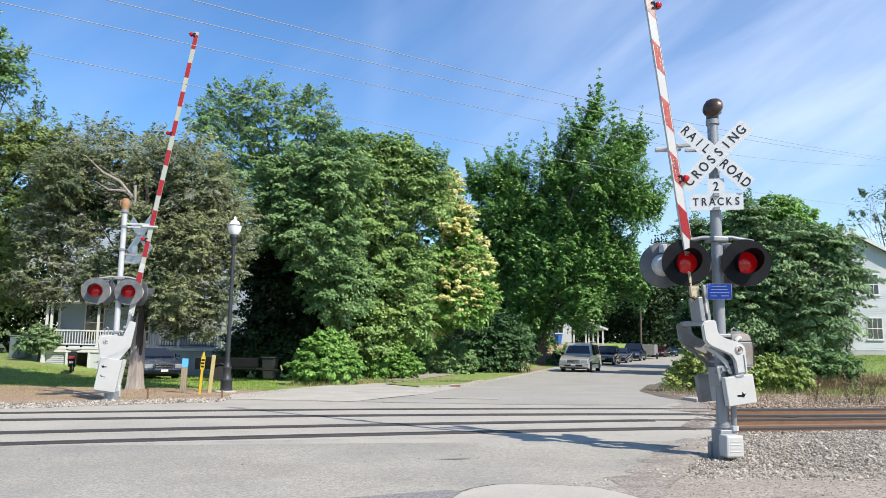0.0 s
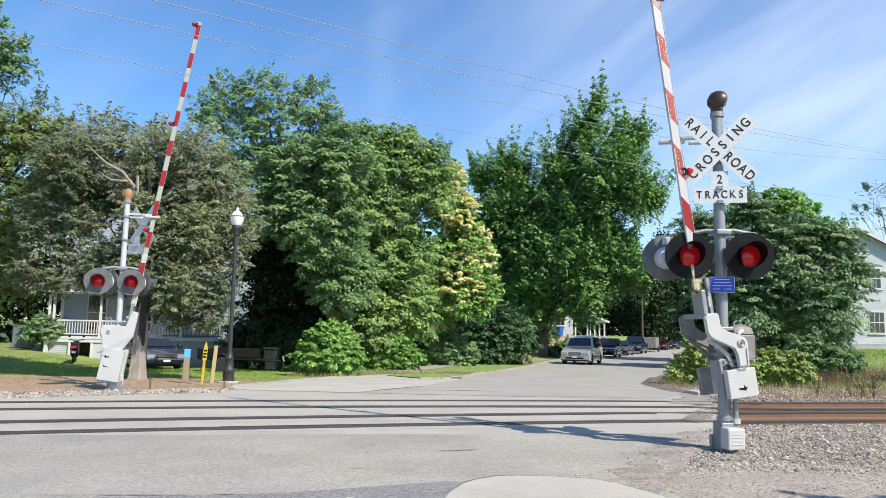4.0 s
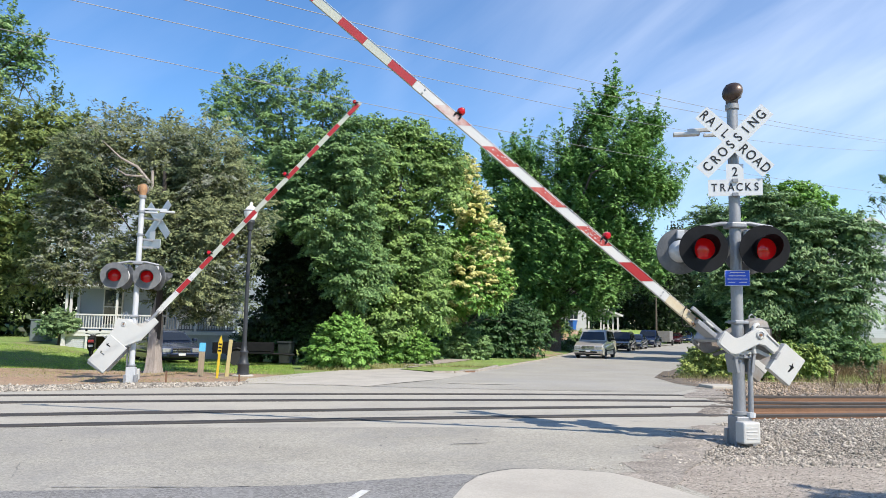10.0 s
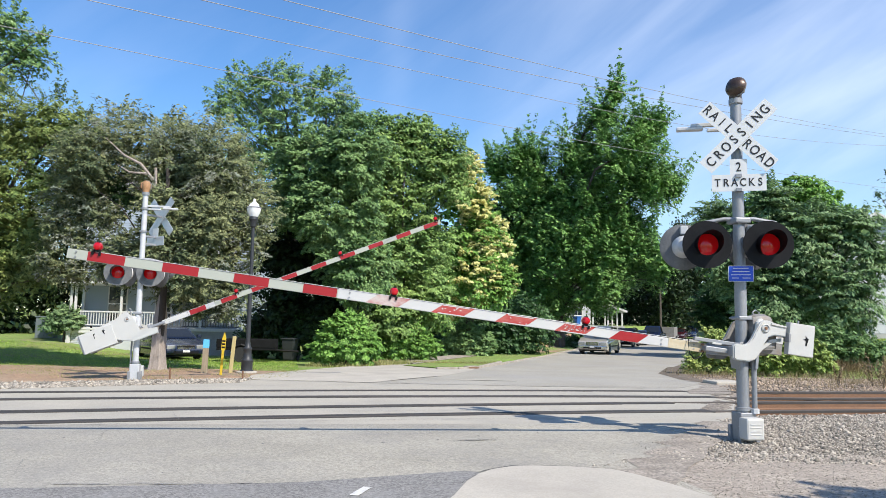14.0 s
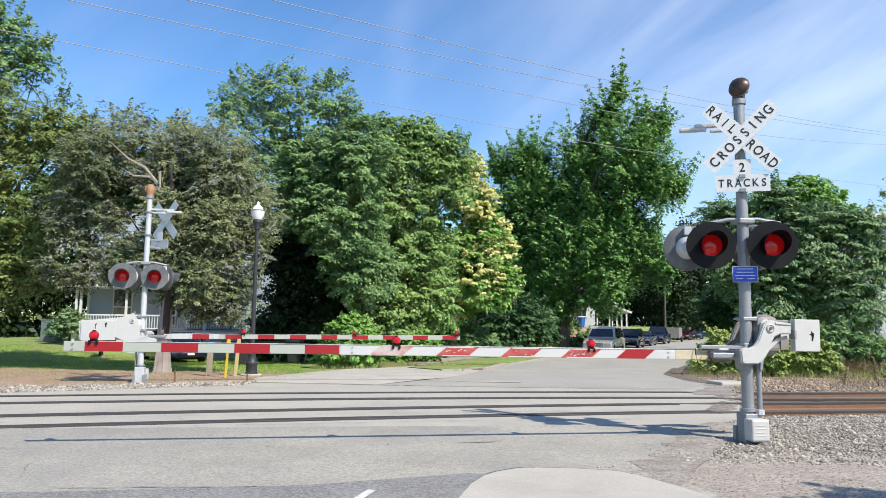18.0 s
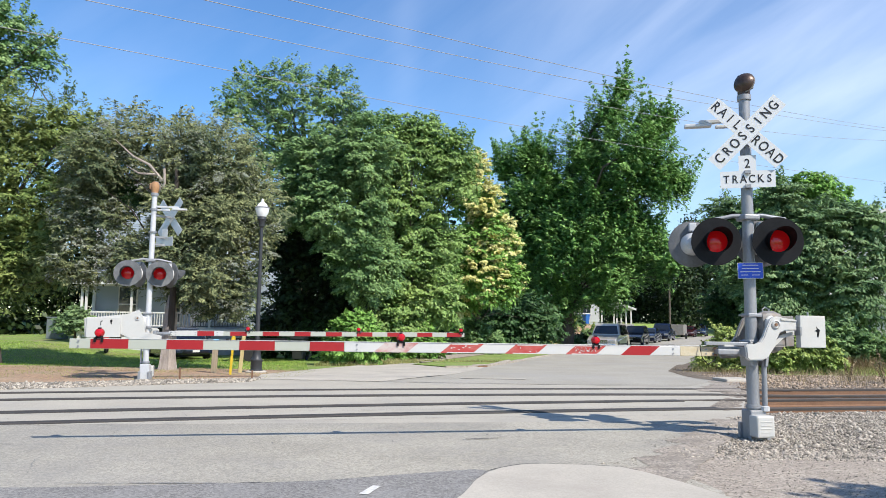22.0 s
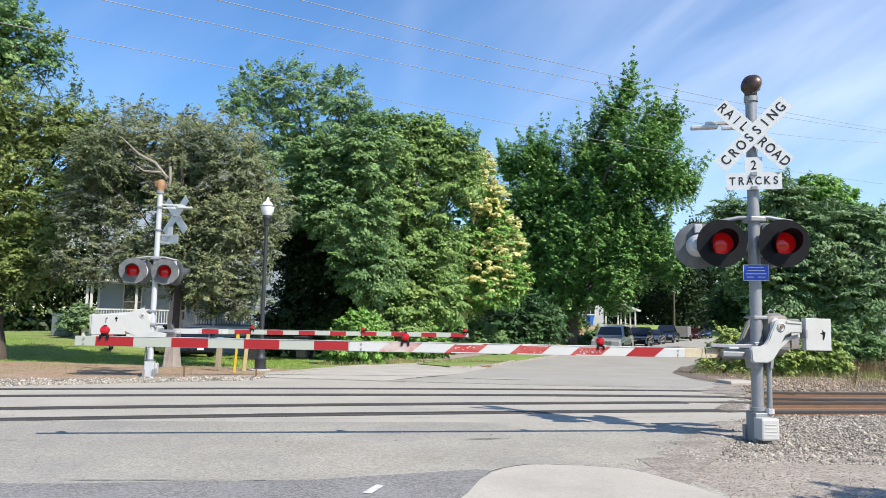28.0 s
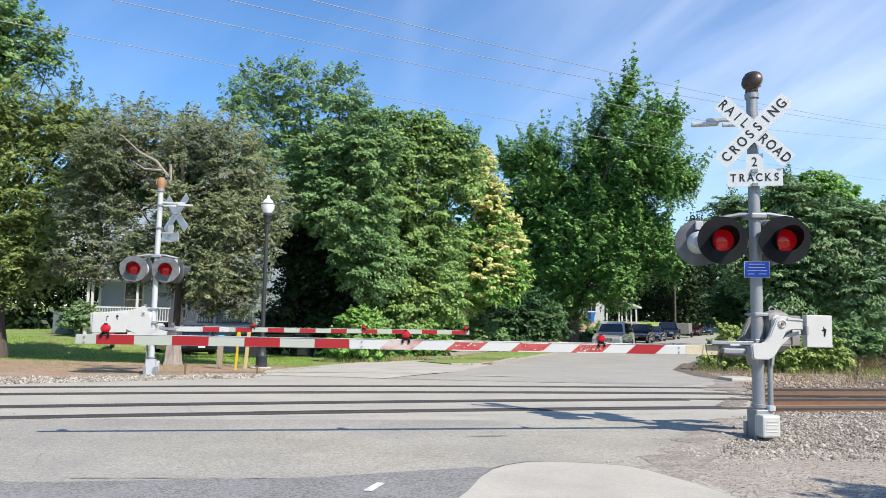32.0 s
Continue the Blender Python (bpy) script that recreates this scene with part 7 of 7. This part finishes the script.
ub = thing("utility_box", pose(8.0, 68.0, gz(8.0, 68.0), 0, 0, 15), "grey-blue metal utility box beside the footpath", "utility box")
part("body", box(-0.75, 0.75, -0.4, 0.4, 0, 0.95, 0.04), "grey_metal", ub)
part("lid", box(-0.78, 0.78, -0.43, 0.43, 0.95, 1.02, 0.03), "grey_metal", ub)
trl = thing("utility_trailer", pose(-8.3, 32.6, gz(-8.3, 32.6), 0, 0, 8), "dark low utility trailer in the shade", "trailer")
part("bed", box(-1.25, 1.25, -0.7, 0.7, 0.5, 0.62, 0.02), "black", trl)
for y in (-0.7, 0.7):
    part("side_rail", box(-1.25, 1.25, y - 0.03, y + 0.03, 0.62, 0.98, 0.01), "black", trl)
    w = part("wheel", rod((-0.2, y * 1.15 - 0.08, 0.32), (-0.2, y * 1.15 + 0.08, 0.32), 0.32, seg=20), "tyre", trl, "", True)
    part("mudguard", tube([(-0.62, y * 1.15, 0.42), (-0.5, y * 1.15, 0.64), (-0.2, y * 1.15, 0.74), (0.1, y * 1.15, 0.64), (0.22, y * 1.15, 0.42)], 0.06, 6), "black", trl)
part("drawbar", rod((1.2, 0, 0.5), (2.2, 0, 0.45), 0.05, seg=8), "black", trl)

sc = thing("scooter", pose(-16.2, 35.2, gz(-16.2, 35.2), 0, 0, 112), "parked black motor scooter with red tail light on the lawn", "scooter")
for x in (-0.6, 0.62):
    wh = part("wheel", lathe([(0.10, -0.05), (0.23, -0.055), (0.26, 0.0), (0.23, 0.055), (0.10, 0.05)], 22, m=Matrix.Translation((x, 0, 0.26)) @ Matrix.Rotation(radians(90), 4, "X")), "tyre", sc, "", True)
    part("rim", rod((x, -0.05, 0.26), (x, 0.05, 0.26), 0.12, seg=14), "rim", wh)
part("body", plate([(-0.95, 0.55), (-0.9, 0.78), (-0.3, 0.80), (-0.05, 0.45), (0.3, 0.36), (0.42, 0.95), (0.52, 0.98), (0.62, 0.55), (0.45, 0.28), (-0.3, 0.25), (-0.6, 0.45)], 0.30, bevel=0.03), "black", sc, "black scooter body", True)
part("rear_cover", box(-1.0, -0.55, -0.16, 0.16, 0.55, 0.84, 0.05), "black", sc, "black rear cover")
part("seat", box(-0.9, -0.15, -0.15, 0.15, 0.80, 0.90, 0.04), "black", sc)
part("tail_light", box(-1.02, -0.99, -0.12, 0.12, 0.66, 0.78), "red_paint", sc, "red tail light")
part("plate_bar", box(-1.03, -1.0, -0.09, 0.09, 0.45, 0.56), "plate_bar", sc)
part("handlebar", tube([(0.38, -0.32, 1.05), (0.46, -0.1, 1.02), (0.46, 0.1, 1.02), (0.38, 0.32, 1.05)], 0.02), "black", sc)
for s in (-1, 1):
    part("mirror", lathe([(0.005, 0), (0.06, 0.005), (0.06, 0.02), (0.01, 0.025)], 12, m=Matrix.Translation((0.40, s * 0.30, 1.22)) @ Matrix.Rotation(radians(90), 4, "Y")), "black", sc)


# ---- cars ----
def car(x, y, heading, paint, length, width, height, hood, label, kind="suv", glass="car_glass", grille="black", rz_z=None):
    """A parked car: local x forwards. kind: suv, sedan or pickup."""
    c = thing("car", pose(x, y, gz(x, y) if rz_z is None else rz_z, 0, 0, heading), label, "car", "parked cars")
    L, W, H = length / 2, width / 2, height
    wr = 0.36 if kind != "sedan" else 0.33
    belt = H * (0.58 if kind != "sedan" else 0.64)
    low = 0.30 if kind != "sedan" else 0.2
    hz = belt - 0.02
    wx = L * 0.63
    drop = 0.24 if kind != "sedan" else 0.20
    # lower body with wheel arches
    def arch(cx):
        return [(cx + (wr + 0.07) * math.cos(a), wr + (wr + 0.07) * math.sin(a)) for a in np.linspace(-0.35, math.pi + 0.35, 9)]
    f = [(L - 0.05, low + 0.05), (L, low + 0.25), (L - 0.02, hz - drop - 0.14), (L - 0.10, hz - drop), (L - hood * 0.55, hz - drop * 0.32), (L - hood, hz + 0.02)]
    r = [(-L + 0.06, hz + 0.02), (-L, hz - 0.2), (-L + 0.02, low + 0.2), (-L + 0.08, low + 0.05)]
    outline = f + r + arch(-wx)[::-1] + [(0.0, low)] + arch(wx)[::-1]
    bm = plate(outline, width)
    for v in bm.verts:
        if v.co.z > belt - 0.3:
            v.co.y *= 0.97
        if v.co.x > L - 0.3:
            v.co.y *= 0.95
    body = part("body", bm, paint, c, "glossy painted body")
    # cabin
    roof_h = H
    if kind == "pickup":
        cab = [(L - hood - 0.05, hz), (L - hood - 0.75, roof_h), (-0.35, roof_h), (-0.75, hz)]
    elif kind == "sedan":
        cab = [(L - hood + 0.05, hz), (L - hood - 0.85, roof_h - 0.02), (-0.75, roof_h), (-1.75, hz + 0.04)]
    else:
        cab = [(L - hood + 0.02, hz), (L - hood - 0.62, roof_h - 0.03), (-L + 0.45, roof_h), (-L + 0.1, hz)]
    bm = bmesh.new()
    ring = []
    for s in (1, -1):
        ring.append([bm.verts.new((px, s * (W * 0.96 if pz < H * 0.8 else W * 0.78), pz)) for px, pz in cab])
    bm.faces.new(ring[0][::-1])
    bm.faces.new(ring[1])
    for k in range(4):
        bm.faces.new((ring[0][k], ring[0][(k + 1) % 4], ring[1][(k + 1) % 4], ring[1][k]))
    bmesh.ops.recalc_face_normals(bm, faces=bm.faces[:])
    bmesh.ops.bevel(bm, geom=bm.edges[:], offset=0.06, segments=2, affect="EDGES")
    part("cabin", bm, paint, c, "", True)
    # windows
    (ax, az), (bx_, bz), (cx, cz), (dx, dz) = cab
    def lerp2(p, q, t):
        return (p[0] + (q[0] - p[0]) * t, p[1] + (q[1] - p[1]) * t)
    def quad(name, pts, thick=0.012):
        bmq = bmesh.new()
        vs = [bmq.verts.new(p) for p in pts]
        bmq.faces.new(vs)
        bmesh.ops.recalc_face_normals(bmq, faces=bmq.faces[:])
        bmesh.ops.solidify(bmq, geom=bmq.faces[:], thickness=thick)
        return part(name, bmq, glass, c, "dark tinted glass")
    w0, w1 = W * 0.96, W * 0.78
    off = 0.018
    p, q = lerp2(cab[0], cab[1], 0.14), lerp2(cab[0], cab[1], 0.80)
    quad("windscreen", [(p[0] + off, -w0 * 0.88, p[1] + off), (p[0] + off, w0 * 0.88, p[1] + off), (q[0] + off, w1 * 0.90, q[1] + off), (q[0] + off, -w1 * 0.90, q[1] + off)])
    p, q = lerp2(cab[3], cab[2], 0.25), lerp2(cab[3], cab[2], 0.88)
    quad("rear_window", [(p[0] - off, w0 * 0.85, p[1]), (p[0] - off, -w0 * 0.85, p[1]), (q[0] - off, -w1 * 0.88, q[1]), (q[0] - off, w1 * 0.88, q[1])])
    cuts = [(0.10, 0.42), (0.46, 0.70), (0.74, 0.93)] if kind == "suv" else [(0.12, 0.50), (0.54, 0.86)]
    for s in (1, -1):
        for u0, u1 in cuts:
            def pt(u, v):
                lo_, hi_ = lerp2(cab[0], cab[3], u), lerp2(cab[1], cab[2], u)
                m_ = lerp2(lo_, hi_, v)
                return (m_[0], s * (w0 + (w1 - w0) * v + off), m_[1])
            quad("side_window", [pt(u0, 0.12), pt(u1, 0.12), pt(u1, 0.86), pt(u0, 0.86)])
    # front
    part("grille", box(L - 0.02, L + 0.025, -W * 0.42, W * 0.42, hz - drop - 0.26, hz - drop - 0.05, 0.015), grille, c, "dark front grille")
    for gz_ in (0.08, 0.15, 0.22):
        part("grille_bar", box(L + 0.02, L + 0.035, -W * 0.42, W * 0.42, hz - drop - gz_ - 0.015, hz - drop - gz_ + 0.015), "chrome", c)
    part("front_bumper", box(L - 0.12, L + 0.07, -W * 0.96, W * 0.96, low + 0.08, low + 0.30, 0.05), paint if kind == "sedan" else "chrome" if paint == "car_beige" else paint, c, "front bumper")
    part("air_dam", box(L + 0.02, L + 0.075, -W * 0.6, W * 0.6, low + 0.10, low + 0.20), "black", c)
    part("number_plate", box(L + 0.07, L + 0.08, -0.16, 0.16, low + 0.16, low + 0.26), "plate_bar", c)
    for s in (1, -1):
        part("headlight", box(L - 0.10, L + 0.02, s * W * 0.50, s * W * 0.92, hz - drop - 0.24, hz - drop - 0.05, 0.03), "headlight", c, "clear headlight")
        part("tail_light", box(-L - 0.01, -L + 0.06, s * W * 0.75, s * W * 0.97, hz - 0.35, hz - 0.05, 0.02), "red_paint", c)
        part("wing_mirror", box(L - hood - 0.35, L - hood - 0.15, s * (W + 0.02), s * (W + 0.22), hz + 0.02, hz + 0.20, 0.04), paint if paint != "car_beige" else "black", c, "wing mirror")
        part("side_trim", box(-wx + 0.5, wx - 0.5, s * (W - 0.02), s * (W + 0.02), low + 0.22, low + 0.30, 0.008), "black", c)
        for u in (0.05, -0.95):
            part("door_handle", box(u - 0.1, u + 0.1, s * (W - 0.01), s * (W + 0.03), hz - 0.16, hz - 0.12, 0.008), "chrome", c)
        for wxx in (wx, -wx):
            y0 = s * (W - 0.12)
            ty = part("wheel", lathe([(wr * 0.62, -0.11), (wr * 0.95, -0.115), (wr, -0.07), (wr, 0.07), (wr * 0.95, 0.115), (wr * 0.62, 0.11)], 26, m=Matrix.Translation((wxx, y0, wr)) @ Matrix.Rotation(radians(90), 4, "X")), "tyre", c, "black tyre", True)
            rim = lathe([(0.03, -0.10), (wr * 0.60, -0.10), (wr * 0.64, -0.115), (wr * 0.64, 0.115), (wr * 0.60, 0.10), (0.03, 0.10)], 20, m=Matrix.Translation((wxx, y0, wr)) @ Matrix.Rotation(radians(90), 4, "X"))
            part("rim", rim, "rim", ty, "", True)
            for j in range(5):
                a = j * 2 * math.pi / 5
                part("spoke_gap", rod((wxx + wr * 0.38 * math.cos(a), y0 + s * 0.095, wr + wr * 0.38 * math.sin(a)), (wxx + wr * 0.38 * math.cos(a), y0 + s * 0.106, wr + wr * 0.38 * math.sin(a)), wr * 0.13, seg=8), "black", ty)
    part("underbody", box(-L + 0.2, L - 0.2, -W + 0.25, W - 0.25, low - 0.05, low + 0.2), "black", c)
    if kind == "suv":
        for s in (1, -1):
            part("roof_rail", tube([(-L + 0.8, s * W * 0.68, H + 0.0), (-L + 0.9, s * W * 0.68, H + 0.05), (L - hood - 0.9, s * W * 0.68, H + 0.05), (L - hood - 0.8, s * W * 0.68, H)], 0.02, 6), "black", c)
    return c


HEAD = -115.0
car(11.75, 52.4, HEAD + 1, "car_beige", 5.2, 2.05, 2.0, 1.45, "champagne sport utility parked at the kerb")
car(18.0, 69.0, HEAD + 1, "car_black", 4.7, 1.9, 1.75, 1.3, "black sport utility parked in the row")
car(21.0, 75.2, HEAD, "car_navy", 4.7, 1.85, 1.5, 1.2, "navy sedan parked in the row", "sedan")
car(24.6, 82.5, HEAD, "car_navy", 5.5, 2.0, 1.9, 1.4, "dark blue pickup truck parked in the row", "pickup")
car(33.5, 100.5, HEAD + 1, "car_red", 4.5, 1.8, 1.5, 1.2, "dark red sedan parked far up the street", "sedan")
car(37.0, 106.0, HEAD + 1, "car_blue", 4.7, 1.9, 1.8, 1.2, "blue sport utility parked at the end of the row")
car(-12.85, 35.45, -52, "car_navy", 4.9, 1.9, 1.50, 1.15, "dark navy sedan parked on the grass by the house", "sedan")
tb = thing("box_trailer", pose(28.9, 90.6, gz(28.9, 90.6), 0, 0, HEAD), "grey-brown box trailer parked in the row", "trailer")
part("box", box(-1.6, 1.6, -0.85, 0.85, 0.45, 1.75, 0.03), "old_case", tb)
for s in (-1, 1):
    part("wheel", rod((0, s * 0.95 - 0.1, 0.33), (0, s * 0.95 + 0.1, 0.33), 0.33, seg=18), "tyre", tb)
part("drawbar", rod((1.6, 0, 0.5), (2.7, 0, 0.45), 0.05, seg=8), "faded_black", tb)


# ---- motion ----
NEAR_ANGLES = [(0, 82.0), (5.5, 82.0), (6, 79.0), (6.5, 72.6), (7, 67.0), (7.5, 61.8), (8, 56.4), (8.5, 50.9), (9, 45.7), (9.5, 41.7), (10, 37.4), (10.5, 33.2), (11, 29.0), (11.5, 25.0), (12, 21.2),
               (12.5, 17.3), (13, 13.6), (13.5, 10.2), (14, 7.1), (14.5, 4.2), (15, 2.3), (15.5, 1.3), (16, 0.9), (16.5, 0.7), (18, 0.4), (32, 0.3)]
FAR_ANGLES = [(0, 81.3), (5.5, 81.3), (6, 79.6), (6.5, 74.4), (7, 70.8), (7.5, 67.2), (8, 63.9), (8.5, 60.6), (9, 57.3), (9.5, 53.8), (10, 50.1), (10.5, 46.4), (11, 42.6), (11.5, 39.3), (12, 36.1),
              (12.5, 32.9), (13, 29.6), (13.5, 26.2), (14, 22.3), (14.5, 16.9), (15, 11.0), (15.5, 6.0), (16, 2.6), (16.5, 1.0), (17.5, 0.3), (32, 0.2)]


def motions():
    walk(near_arm, [(t, gate_pose(a, 0.055)) for t, a in NEAR_ANGLES])
    walk(far_arm, [(t, gate_pose(a)) for t, a in FAR_ANGLES])


motions()
